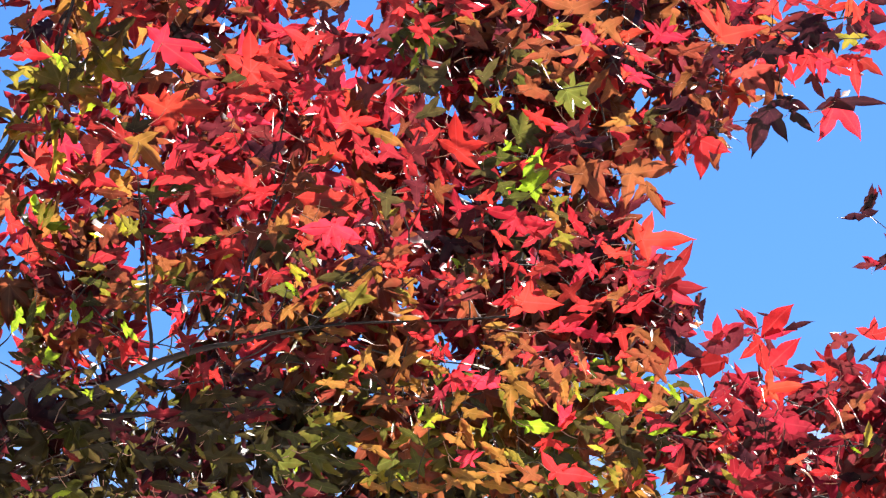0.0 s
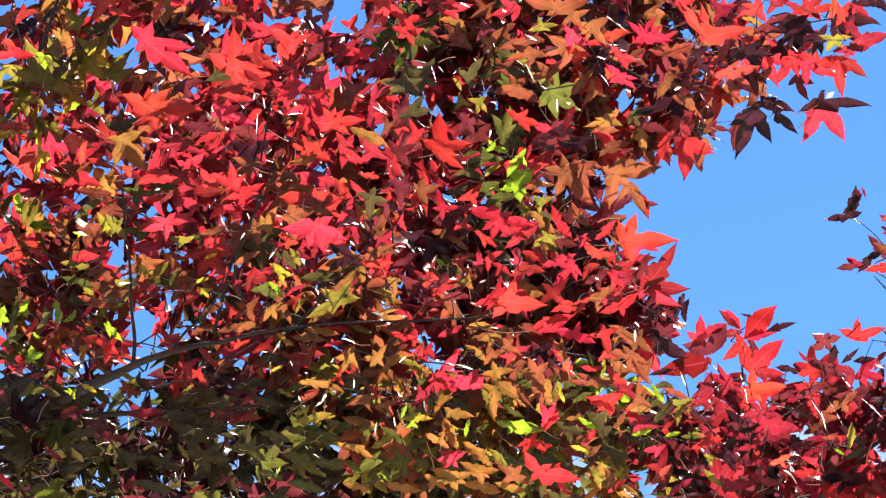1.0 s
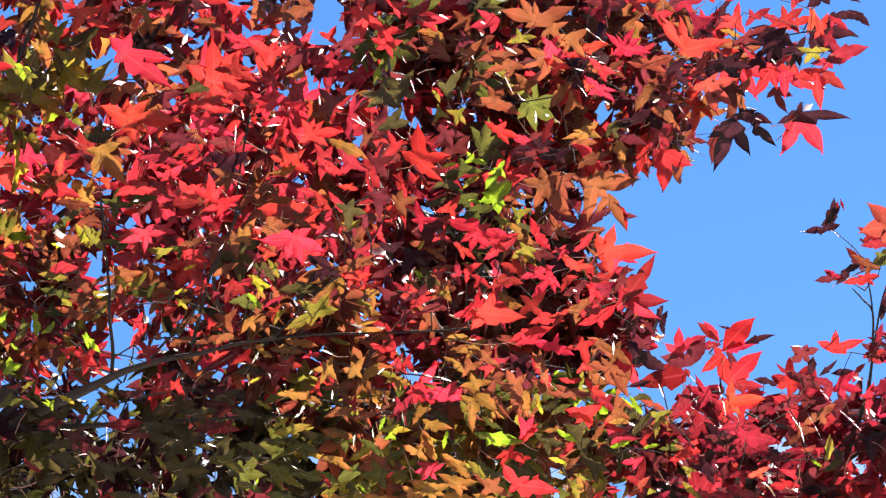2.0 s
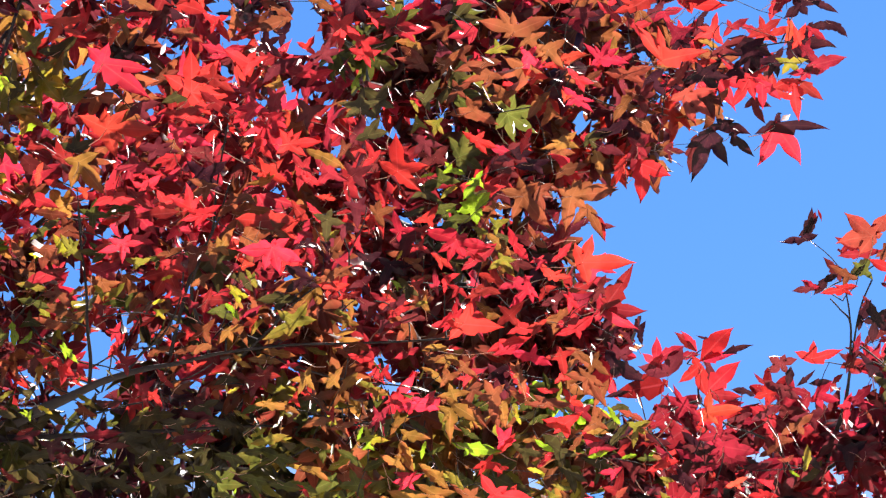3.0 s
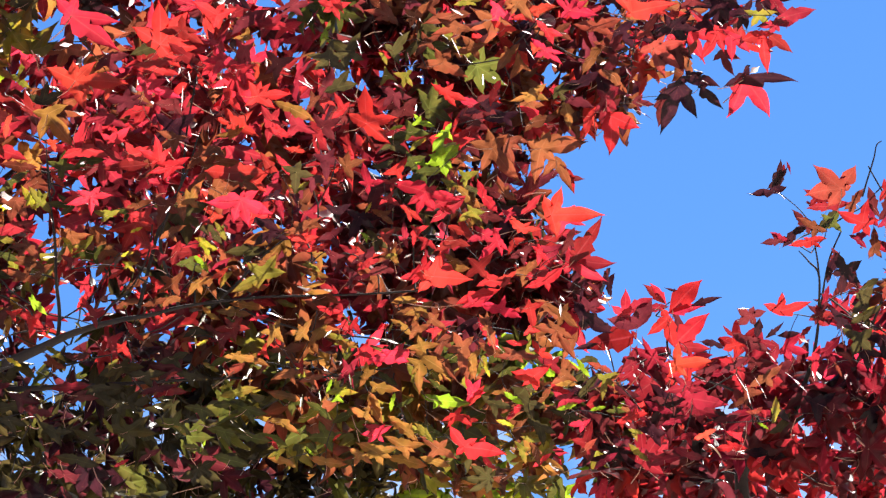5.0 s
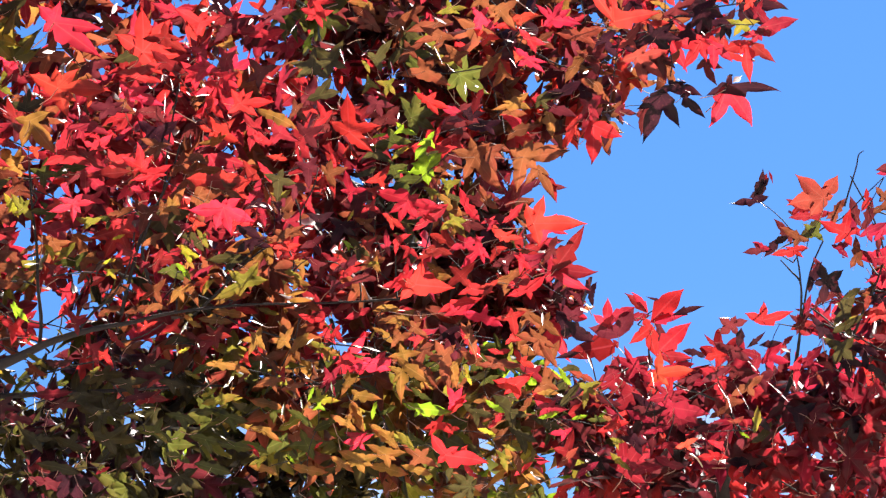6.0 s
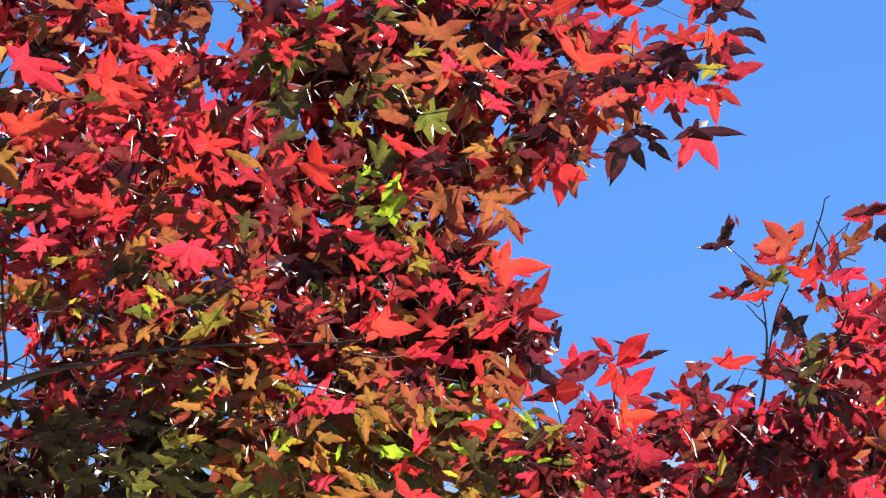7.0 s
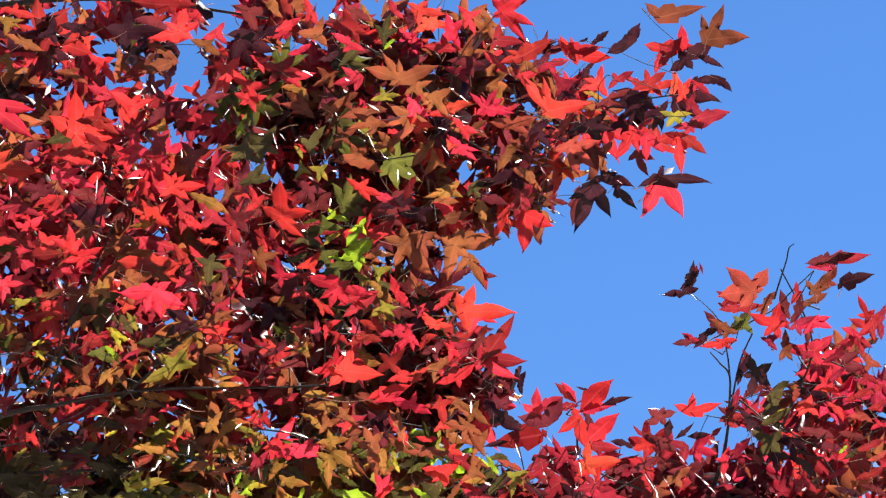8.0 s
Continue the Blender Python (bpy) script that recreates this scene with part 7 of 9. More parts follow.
star_leaf(base, "copper", 0.134, -0.212, 0.045, (-135, 0.013), (58, 0.017))
star_leaf(base, "red", 0.050, -0.202, -0.020, (-114, 0.018), (-6, 0.015), (61, 0.018), (117, 0.020))
star_leaf(base, "crimson", 0.052, -0.209, -0.020, (-135, 0.015), (51, 0.019))
star_leaf(base, "lime", 0.010, -0.210, -0.050, (-122, 0.012), (-6, 0.037), (167, 0.023))
star_leaf(base, "olive", 0.030, -0.215, -0.036, (-169, 0.022), (0, 0.020), (139, 0.013))
star_leaf(base, "green", 0.010, -0.196, -0.010, (-27, 0.016), (144, 0.015))
star_leaf(base, "olive", 0.004, -0.180, -0.010, (-54, 0.015), (121, 0.010))
star_leaf(base, "red", 0.030, -0.227, -0.048, (-157, 0.019), (-122, 0.019), (-32, 0.022), (54, 0.013))
star_leaf(base, "crimson", 0.047, -0.234, -0.032, (-111, 0.012), (0, 0.010), (153, 0.016))
star_leaf(base, "red", 0.039, -0.258, -0.134, (-139, 0.014), (-7, 0.049), (36, 0.017), (130, 0.030))
star_leaf(base, "red", 0.056, -0.263, -0.050, (-16, 0.034), (49, 0.014), (153, 0.015))
star_leaf(base, "green", 0.004, -0.251, 0.030, (-90, 0.018), (-21, 0.015), (157, 0.023))
star_leaf(base, "olive", -0.003, -0.249, -0.063, (-54, 0.012), (135, 0.021))
star_leaf(base, "copper", 0.010, -0.265, -0.055, (-135, 0.021), (-28, 0.025), (41, 0.015), (146, 0.026))
star_leaf(base, "amber", 0.004, -0.279, -0.063, (-15, 0.023), (166, 0.018))
star_leaf(base, "scarlet", 0.067, -0.287, 0.015, (-30, 0.014), (111, 0.015))
star_leaf(base, "scarlet", 0.100, -0.230, 0.064, (-135, 0.013), (49, 0.017))
star_leaf(base, "gold", 0.089, -0.238, -0.020, (-27, 0.010), (167, 0.014))
star_leaf(base, "olive", 0.105, -0.265, -0.063, (-73, 0.020), (0, 0.010), (131, 0.013))
star_leaf(base, "olive", 0.121, -0.260, 0.010, (0, 0.011), (162, 0.017))
star_leaf(base, "copper", 0.123, -0.267, -0.055, (-86, 0.020), (-39, 0.009), (139, 0.013))
star_leaf(base, "scarlet", 0.131, -0.282, -0.005, (-144, 0.015), (40, 0.014))
star_leaf(base, "bottle", 0.129, -0.244, 0.015, (-77, 0.024), (-23, 0.023), (153, 0.020))
star_leaf(base, "bottle", 0.077, -0.263, 0.015, (-73, 0.019), (153, 0.020))
star_leaf(base, "lime", -0.540, -0.126, -0.091, (-129, 0.009), (14, 0.012))
star_leaf(base, "lime", -0.538, -0.133, -0.094, (-27, 0.006), (158, 0.008))
star_leaf(base, "lime", -0.536, -0.105, -0.080, (-31, 0.008), (127, 0.007))
star_leaf(base, "wine", -0.537, -0.151, -0.051, (-173, 0.012), (31, 0.009))
star_leaf(base, "olive", -0.521, -0.149, -0.084, (-130, 0.011), (35, 0.012))
star_leaf(base, "bottle", -0.574, -0.130, -0.048, (-27, 0.016), (162, 0.023))
star_leaf(base, "bottle", -0.528, -0.169, -0.055, (-21, 0.020), (162, 0.023))
star_leaf(base, "maroon", -0.588, -0.171, -0.000, (-63, 0.020), (153, 0.020))
star_leaf(base, "crimson", -0.583, -0.274, -0.005, (-45, 0.018), (148, 0.017))
star_leaf(base, "wine", -0.529, -0.245, 0.010, (-32, 0.017), (135, 0.013))
star_leaf(base, "bottle", -0.568, -0.248, -0.048, (-27, 0.016), (153, 0.016))
star_leaf(base, "green", -0.525, -0.285, -0.080, (-164, 0.011), (16, 0.011))
star_leaf(base, "lime", -0.538, -0.130, -0.093, (-150, 0.012), (29, 0.015), (101, 0.015), slim=1.5)
star_leaf(base, "green", -0.561, -0.109, -0.098, (-149, 0.017), (26, 0.016), (80, 0.018))
star_leaf(base, "green", -0.542, -0.168, -0.094, (-154, 0.016), (13, 0.019), (73, 0.015))
star_leaf(base, "green", -0.575, -0.213, -0.087, (-27, 0.019), (153, 0.016))
star_leaf(base, "lime", -0.528, -0.284, -0.092, (-157, 0.011), (11, 0.015))
star_leaf(right, "bottle", 0.164, -0.232, 0.045, (-80, 0.020), (-27, 0.020), (167, 0.024))
star_leaf(right, "rose", 0.177, -0.238, -0.044, (-113, 0.011), (30, 0.012), (180, 0.020))
star_leaf(right, "ruby", 0.156, -0.210, -0.048, (-139, 0.013), (0, 0.026), (41, 0.015), (145, 0.018))
star_leaf(right, "lime", 0.157, -0.218, -0.051, (-166, 0.012), (22, 0.016))
star_leaf(right, "rose", 0.149, -0.201, -0.000, (-11, 0.018), (135, 0.013))
star_leaf(right, "lime", 0.176, -0.174, -0.059, (-49, 0.013), (117, 0.016))
star_leaf(right, "bottle", 0.185, -0.198, 0.030, (-125, 0.022), (45, 0.020))
star_leaf(right, "olive", 0.203, -0.185, -0.055, (-106, 0.026), (-45, 0.014), (23, 0.019), (162, 0.014))
star_leaf(right, "brick", 0.206, -0.188, -0.048, (-153, 0.016), (-61, 0.015), (37, 0.022))
star_leaf(right, "brick", 0.199, -0.174, -0.000, (-24, 0.017), (162, 0.017))
star_leaf(right, "bottle", 0.189, -0.164, 0.015, (-163, 0.019), (-49, 0.019))
star_leaf(right, "lime", 0.192, -0.219, -0.059, (-162, 0.009), (7, 0.012))
star_leaf(right, "green", 0.214, -0.222, -0.051, (-174, 0.013), (-6, 0.013), (117, 0.007))
star_leaf(right, "lime", 0.224, -0.219, 0.015, (-135, 0.010), (45, 0.010))
star_leaf(right, "wine", 0.182, -0.263, 0.015, (-81, 0.023), (-27, 0.020), (72, 0.028), (169, 0.018))
star_leaf(right, "brick", 0.182, -0.269, -0.000, (-131, 0.019), (45, 0.018))
star_leaf(right, "ruby", 0.205, -0.283, 0.005, (-148, 0.017), (32, 0.017))
star_leaf(right, "olive", 0.234, -0.244, -0.067, (-77, 0.013), (-21, 0.012), (169, 0.007))
star_leaf(right, "rose", 0.235, -0.227, -0.055, (-152, 0.025), (9, 0.018), (74, 0.011))
star_leaf(right, "ruby", 0.238, -0.224, -0.048, (-157, 0.019), (-38, 0.017), (128, 0.024))
star_leaf(right, "maroon", 0.202, -0.237, 0.015, (-90, 0.018), (-17, 0.019), (153, 0.020))
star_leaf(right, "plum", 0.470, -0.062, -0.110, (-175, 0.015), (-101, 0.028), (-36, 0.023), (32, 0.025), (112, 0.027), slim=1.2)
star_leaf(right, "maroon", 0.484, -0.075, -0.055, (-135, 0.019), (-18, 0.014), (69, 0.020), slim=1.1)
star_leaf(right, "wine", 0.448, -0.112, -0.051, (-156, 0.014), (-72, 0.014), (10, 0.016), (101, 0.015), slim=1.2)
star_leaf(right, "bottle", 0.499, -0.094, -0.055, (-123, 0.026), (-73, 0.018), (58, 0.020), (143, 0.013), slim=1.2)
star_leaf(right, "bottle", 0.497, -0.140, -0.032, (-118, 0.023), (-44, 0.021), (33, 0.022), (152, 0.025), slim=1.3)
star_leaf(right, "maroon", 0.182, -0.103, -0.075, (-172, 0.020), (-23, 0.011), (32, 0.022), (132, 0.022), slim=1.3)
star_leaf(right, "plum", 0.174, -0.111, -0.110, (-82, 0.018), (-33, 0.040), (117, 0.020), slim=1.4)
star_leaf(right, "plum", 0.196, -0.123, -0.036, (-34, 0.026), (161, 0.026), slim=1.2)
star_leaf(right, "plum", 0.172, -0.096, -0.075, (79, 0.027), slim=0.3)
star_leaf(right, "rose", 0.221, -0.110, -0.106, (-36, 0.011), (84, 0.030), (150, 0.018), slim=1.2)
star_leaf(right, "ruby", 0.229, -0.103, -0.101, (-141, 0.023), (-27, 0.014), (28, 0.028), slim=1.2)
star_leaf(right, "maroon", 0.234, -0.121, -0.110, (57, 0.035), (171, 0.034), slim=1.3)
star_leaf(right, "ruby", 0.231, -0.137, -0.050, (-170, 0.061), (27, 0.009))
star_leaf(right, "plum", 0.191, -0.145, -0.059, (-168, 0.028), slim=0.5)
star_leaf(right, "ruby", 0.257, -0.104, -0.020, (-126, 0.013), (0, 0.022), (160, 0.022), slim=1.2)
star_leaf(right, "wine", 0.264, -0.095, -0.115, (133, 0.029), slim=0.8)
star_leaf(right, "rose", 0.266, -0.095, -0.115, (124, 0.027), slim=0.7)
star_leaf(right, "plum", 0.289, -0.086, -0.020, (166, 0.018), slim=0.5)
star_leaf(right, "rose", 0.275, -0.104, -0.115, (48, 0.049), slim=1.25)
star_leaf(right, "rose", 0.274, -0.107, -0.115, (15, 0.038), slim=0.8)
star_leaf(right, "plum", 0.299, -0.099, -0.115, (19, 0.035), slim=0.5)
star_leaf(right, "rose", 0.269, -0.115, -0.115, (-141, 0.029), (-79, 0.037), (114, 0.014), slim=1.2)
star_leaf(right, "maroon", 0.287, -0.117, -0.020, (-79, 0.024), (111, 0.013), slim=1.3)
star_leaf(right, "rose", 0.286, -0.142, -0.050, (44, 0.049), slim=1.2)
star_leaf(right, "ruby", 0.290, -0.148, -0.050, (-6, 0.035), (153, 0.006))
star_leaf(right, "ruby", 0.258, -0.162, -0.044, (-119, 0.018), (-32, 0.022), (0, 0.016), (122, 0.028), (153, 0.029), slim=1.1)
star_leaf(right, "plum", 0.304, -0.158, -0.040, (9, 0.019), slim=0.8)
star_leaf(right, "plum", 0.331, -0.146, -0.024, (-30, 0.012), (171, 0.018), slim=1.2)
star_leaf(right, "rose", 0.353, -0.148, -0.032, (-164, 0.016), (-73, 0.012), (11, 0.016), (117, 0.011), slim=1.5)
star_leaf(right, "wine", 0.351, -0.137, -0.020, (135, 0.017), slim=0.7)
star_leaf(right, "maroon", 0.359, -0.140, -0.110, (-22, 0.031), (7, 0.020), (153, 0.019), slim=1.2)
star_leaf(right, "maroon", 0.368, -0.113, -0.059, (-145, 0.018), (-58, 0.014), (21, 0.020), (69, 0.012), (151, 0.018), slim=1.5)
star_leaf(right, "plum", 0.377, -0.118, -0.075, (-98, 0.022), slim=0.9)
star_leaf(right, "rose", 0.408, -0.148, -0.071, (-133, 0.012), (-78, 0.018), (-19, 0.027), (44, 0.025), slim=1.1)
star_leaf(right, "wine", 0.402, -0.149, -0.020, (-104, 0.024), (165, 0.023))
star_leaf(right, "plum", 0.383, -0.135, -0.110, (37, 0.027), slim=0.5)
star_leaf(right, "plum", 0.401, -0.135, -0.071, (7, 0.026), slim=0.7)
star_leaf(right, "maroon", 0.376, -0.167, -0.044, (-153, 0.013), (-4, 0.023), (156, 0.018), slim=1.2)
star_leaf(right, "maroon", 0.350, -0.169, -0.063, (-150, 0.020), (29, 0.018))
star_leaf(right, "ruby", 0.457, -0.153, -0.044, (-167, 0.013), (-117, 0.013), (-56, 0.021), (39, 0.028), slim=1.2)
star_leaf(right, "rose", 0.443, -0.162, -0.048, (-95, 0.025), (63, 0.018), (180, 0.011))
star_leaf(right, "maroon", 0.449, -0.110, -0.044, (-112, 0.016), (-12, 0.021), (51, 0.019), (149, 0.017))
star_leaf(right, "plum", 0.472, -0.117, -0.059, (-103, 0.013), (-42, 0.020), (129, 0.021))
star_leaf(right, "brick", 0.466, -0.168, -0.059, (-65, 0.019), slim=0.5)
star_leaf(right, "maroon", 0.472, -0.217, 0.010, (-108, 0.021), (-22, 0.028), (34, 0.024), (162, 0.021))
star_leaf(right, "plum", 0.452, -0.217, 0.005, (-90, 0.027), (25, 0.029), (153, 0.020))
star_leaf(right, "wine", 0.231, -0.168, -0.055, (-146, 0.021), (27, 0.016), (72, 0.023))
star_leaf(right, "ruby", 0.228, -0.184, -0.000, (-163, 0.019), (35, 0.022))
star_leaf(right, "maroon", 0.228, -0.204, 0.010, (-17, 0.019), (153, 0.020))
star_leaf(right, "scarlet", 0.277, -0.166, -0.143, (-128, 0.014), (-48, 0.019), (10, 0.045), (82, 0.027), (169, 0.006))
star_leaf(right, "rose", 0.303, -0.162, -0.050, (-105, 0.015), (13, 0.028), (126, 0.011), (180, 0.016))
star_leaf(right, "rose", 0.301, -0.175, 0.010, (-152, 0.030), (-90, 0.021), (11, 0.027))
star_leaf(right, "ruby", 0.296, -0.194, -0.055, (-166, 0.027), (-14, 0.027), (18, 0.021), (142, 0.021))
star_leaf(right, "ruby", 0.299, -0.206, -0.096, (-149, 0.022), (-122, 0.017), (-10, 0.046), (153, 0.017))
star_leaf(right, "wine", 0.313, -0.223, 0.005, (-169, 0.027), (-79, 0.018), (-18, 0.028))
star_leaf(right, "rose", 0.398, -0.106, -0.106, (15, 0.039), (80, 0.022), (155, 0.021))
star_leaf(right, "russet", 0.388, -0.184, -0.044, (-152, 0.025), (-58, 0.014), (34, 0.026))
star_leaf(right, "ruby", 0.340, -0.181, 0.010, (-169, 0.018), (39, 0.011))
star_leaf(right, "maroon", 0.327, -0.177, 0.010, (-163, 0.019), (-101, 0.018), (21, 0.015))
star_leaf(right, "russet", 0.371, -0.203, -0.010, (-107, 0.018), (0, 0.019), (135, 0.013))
star_leaf(right, "olive", 0.397, -0.227, -0.055, (-104, 0.012), (82, 0.022))
star_leaf(right, "brick", 0.374, -0.224, -0.059, (36, 0.012), (173, 0.012))
star_leaf(right, "lime", 0.383, -0.239, -0.059, (-31, 0.008), (149, 0.008))
star_leaf(right, "brick", 0.389, -0.257, -0.000, (-146, 0.006), (37, 0.009))
star_leaf(right, "rose", 0.354, -0.250, -0.059, (-54, 0.012), (58, 0.014), (163, 0.015))
star_leaf(right, "rose", 0.348, -0.263, -0.059, (-172, 0.022), (-9, 0.018), (135, 0.010))
star_leaf(right, "scarlet", 0.315, -0.249, -0.063, (-153, 0.016), (-54, 0.012), (27, 0.016))
star_leaf(right, "ruby", 0.296, -0.250, -0.055, (-158, 0.016), (-72, 0.014), (0, 0.016))
star_leaf(right, "ruby", 0.287, -0.236, -0.000, (-163, 0.019), (11, 0.018))
star_leaf(right, "plum", 0.260, -0.249, -0.000, (-63, 0.020), (-11, 0.018), (117, 0.020), (169, 0.018))
star_leaf(right, "plum", 0.334, -0.230, 0.010, (-69, 0.015), (-18, 0.028), (163, 0.019))
star_leaf(right, "maroon", 0.346, -0.234, -0.000, (-169, 0.018), (17, 0.019))
star_leaf(right, "bottle", 0.413, -0.244, 0.015, (-153, 0.020), (63, 0.020))
star_leaf(right, "plum", 0.406, -0.223, 0.005, (-51, 0.023), (153, 0.020))
star_leaf(right, "ruby", 0.254, -0.276, -0.000, (-79, 0.018), (-27, 0.020), (153, 0.020))
star_leaf(right, "wine", 0.301, -0.277, 0.015, (-14, 0.022), (153, 0.020))
star_leaf(right, "wine", 0.273, -0.282, -0.005, (-163, 0.019), (14, 0.022))
star_leaf(right, "olive", 0.244, -0.275, -0.005, (-36, 0.015), (139, 0.019))
star_leaf(right, "plum", 0.399, -0.280, 0.073, (-101, 0.018), (-11, 0.028), (172, 0.027))
star_leaf(right, "rose", 0.381, -0.284, -0.005, (-135, 0.010), (34, 0.013))
star_leaf(right, "ruby", 0.270, -0.225, 0.047, (-17, 0.019), (153, 0.020))
star_leaf(right, "rose", 0.248, -0.241, 0.015, (-21, 0.015), (144, 0.015))
star_leaf(right, "russet", 0.361, -0.218, 0.025, (-157, 0.014), (36, 0.015))
star_leaf(right, "plum", 0.389, 0.031, -0.110, (-169, 0.029), (9, 0.018), (136, 0.005))
star_leaf(right, "plum", 0.400, 0.043, -0.055, (-138, 0.016), (-99, 0.016), (49, 0.020), (78, 0.025))
star_leaf(right, "wine", 0.403, 0.048, -0.051, (-119, 0.020), (64, 0.016))
star_leaf(right, "brick", 0.467, 0.033, -0.110, (-174, 0.043), (-129, 0.028), (14, 0.012), (56, 0.031), (140, 0.041), slim=1.3)
star_leaf(right, "ruby", 0.443, 0.023, -0.075, (-134, 0.014), (-10, 0.022), (146, 0.018))
star_leaf(right, "wine", 0.456, 0.013, -0.075, (-179, 0.026), (10, 0.027))
star_leaf(right, "russet", 0.491, 0.017, -0.020, (-147, 0.014), (-106, 0.020), (56, 0.023))
star_leaf(right, "maroon", 0.435, -0.010, -0.036, (-66, 0.010), (1, 0.017), (126, 0.027))
star_leaf(right, "russet", 0.441, -0.013, -0.096, (-130, 0.012), (-10, 0.013), (144, 0.028))
star_leaf(right, "green", 0.466, -0.005, -0.020, (-147, 0.022), (-41, 0.018), (53, 0.017), (140, 0.016))
star_leaf(right, "bottle", 0.464, -0.000, -0.005, (-134, 0.018), (42, 0.019))
star_leaf(right, "rose", 0.435, -0.026, -0.092, (-166, 0.028), (-40, 0.014), (12, 0.020), (161, 0.011))
star_leaf(right, "maroon", 0.401, -0.026, -0.063, (-171, 0.022), (1, 0.013), (136, 0.012))
star_leaf(right, "ruby", 0.403, -0.023, -0.067, (-19, 0.012), (152, 0.015))
star_leaf(right, "plum", 0.420, -0.017, -0.051, (-129, 0.023), (30, 0.018))
star_leaf(right, "rose", 0.491, -0.006, -0.110, (-134, 0.018), (-59, 0.018), (12, 0.020), (79, 0.030), (158, 0.033))
star_leaf(right, "ruby", 0.508, 0.005, -0.020, (-152, 0.016), (-55, 0.021), (80, 0.023))
star_leaf(right, "maroon", 0.515, 0.011, -0.020, (-62, 0.012), (102, 0.027))
star_leaf(right, "maroon", 0.529, 0.008, -0.020, (-127, 0.015), (80, 0.027))
star_leaf(right, "ruby", 0.521, 0.031, -0.075, (-116, 0.016), (28, 0.007), (91, 0.015))
star_leaf(right, "russet", 0.536, 0.034, -0.106, (-140, 0.008), (17, 0.024), (47, 0.037), (130, 0.016))
star_leaf(right, "brick", 0.558, 0.045, -0.059, (-139, 0.023), (-19, 0.012), (57, 0.026))
star_leaf(right, "russet", 0.550, 0.023, 0.020, (-158, 0.015), (24, 0.023))
star_leaf(right, "plum", 0.568, 0.044, -0.110, (-129, 0.010), (18, 0.040))
star_leaf(right, "maroon", 0.550, 0.071, -0.101, (-164, 0.025), (9, 0.038), (75, 0.009))
star_leaf(right, "wine", 0.557, 0.068, -0.092, (-169, 0.022), (-66, 0.010), (11, 0.046))
star_leaf(right, "ruby", 0.553, 0.064, -0.051, (-175, 0.019), (-30, 0.017), (68, 0.011))
star_leaf(right, "rose", 0.541, -0.001, -0.075, (-165, 0.027), (-129, 0.020), (-15, 0.023), (19, 0.021), (55, 0.011))
star_leaf(right, "ruby", 0.517, -0.005, -0.106, (-144, 0.011), (-62, 0.014), (23, 0.028))
star_leaf(right, "maroon", 0.541, -0.008, -0.020, (-93, 0.022), (-44, 0.010), (108, 0.015))
star_leaf(right, "rose", 0.600, 0.006, -0.096, (-112, 0.010), (46, 0.013), (113, 0.028), (170, 0.013))
star_leaf(right, "ruby", 0.602, -0.006, -0.101, (-140, 0.017), (-68, 0.018), (57, 0.023), (162, 0.027))
star_leaf(right, "wine", 0.620, 0.000, -0.051, (-142, 0.024), (-81, 0.022), (72, 0.023))
star_leaf(right, "ruby", 0.595, -0.020, -0.059, (-165, 0.027), (-71, 0.021), (-34, 0.022), (131, 0.020))
star_leaf(right, "rose", 0.588, -0.013, -0.063, (-108, 0.023), (-25, 0.016), (155, 0.016))
star_leaf(right, "ruby", 0.491, -0.024, -0.055, (-44, 0.017), (31, 0.020), (155, 0.010))
star_leaf(right, "russet", 0.511, -0.034, -0.059, (-124, 0.016), (-62, 0.015), (85, 0.026))
star_leaf(right, "ruby", 0.530, -0.037, -0.063, (-75, 0.012), (-16, 0.015), (142, 0.019))
star_leaf(right, "rose", 0.559, -0.035, 0.060, (-179, 0.036), (-62, 0.020), (35, 0.033))
star_leaf(right, "wine", 0.586, -0.041, 0.060, (-153, 0.020), (46, 0.026))
star_leaf(right, "brick", 0.611, -0.046, -0.048, (-116, 0.016), (-25, 0.016), (136, 0.021))
star_leaf(right, "maroon", 0.469, -0.043, -0.048, (-126, 0.022), (-65, 0.014), (131, 0.011))
star_leaf(right, "plum", 0.457, -0.061, -0.075, (-100, 0.015), (57, 0.026))
star_leaf(right, "maroon", 0.470, -0.081, -0.059, (-125, 0.013), (53, 0.017))
star_leaf(right, "ruby", 0.458, -0.095, -0.024, (-112, 0.011), (77, 0.018))
star_leaf(right, "bottle", 0.511, -0.081, 0.015, (-134, 0.018), (36, 0.022))
star_leaf(right, "brick", 0.526, -0.080, -0.051, (-108, 0.018), (1, 0.004))
star_leaf(right, "scarlet", 0.538, -0.099, -0.055, (-175, 0.021), (-134, 0.017), (-34, 0.018), (74, 0.015))
star_leaf(right, "brick", 0.532, -0.095, -0.051, (-153, 0.016), (-3, 0.019))
star_leaf(right, "rose", 0.560, -0.073, -0.048, (-155, 0.018), (-39, 0.023), (76, 0.023), (132, 0.013))
star_leaf(right, "scarlet", 0.565, -0.079, -0.051, (-179, 0.015), (-15, 0.011))
star_leaf(right, "ruby", 0.571, -0.062, -0.051, (-134, 0.017), (42, 0.016))
star_leaf(right, "plum", 0.546, -0.081, 0.005, (-161, 0.021), (-18, 0.028))
star_leaf(right, "scarlet", 0.579, -0.100, -0.000, (-62, 0.020), (158, 0.014))
star_leaf(right, "bottle", 0.506, -0.114, -0.000, (-153, 0.020), (-68, 0.015), (29, 0.026))
star_leaf(right, "olive", 0.502, -0.107, -0.067, (-140, 0.009), (31, 0.012))
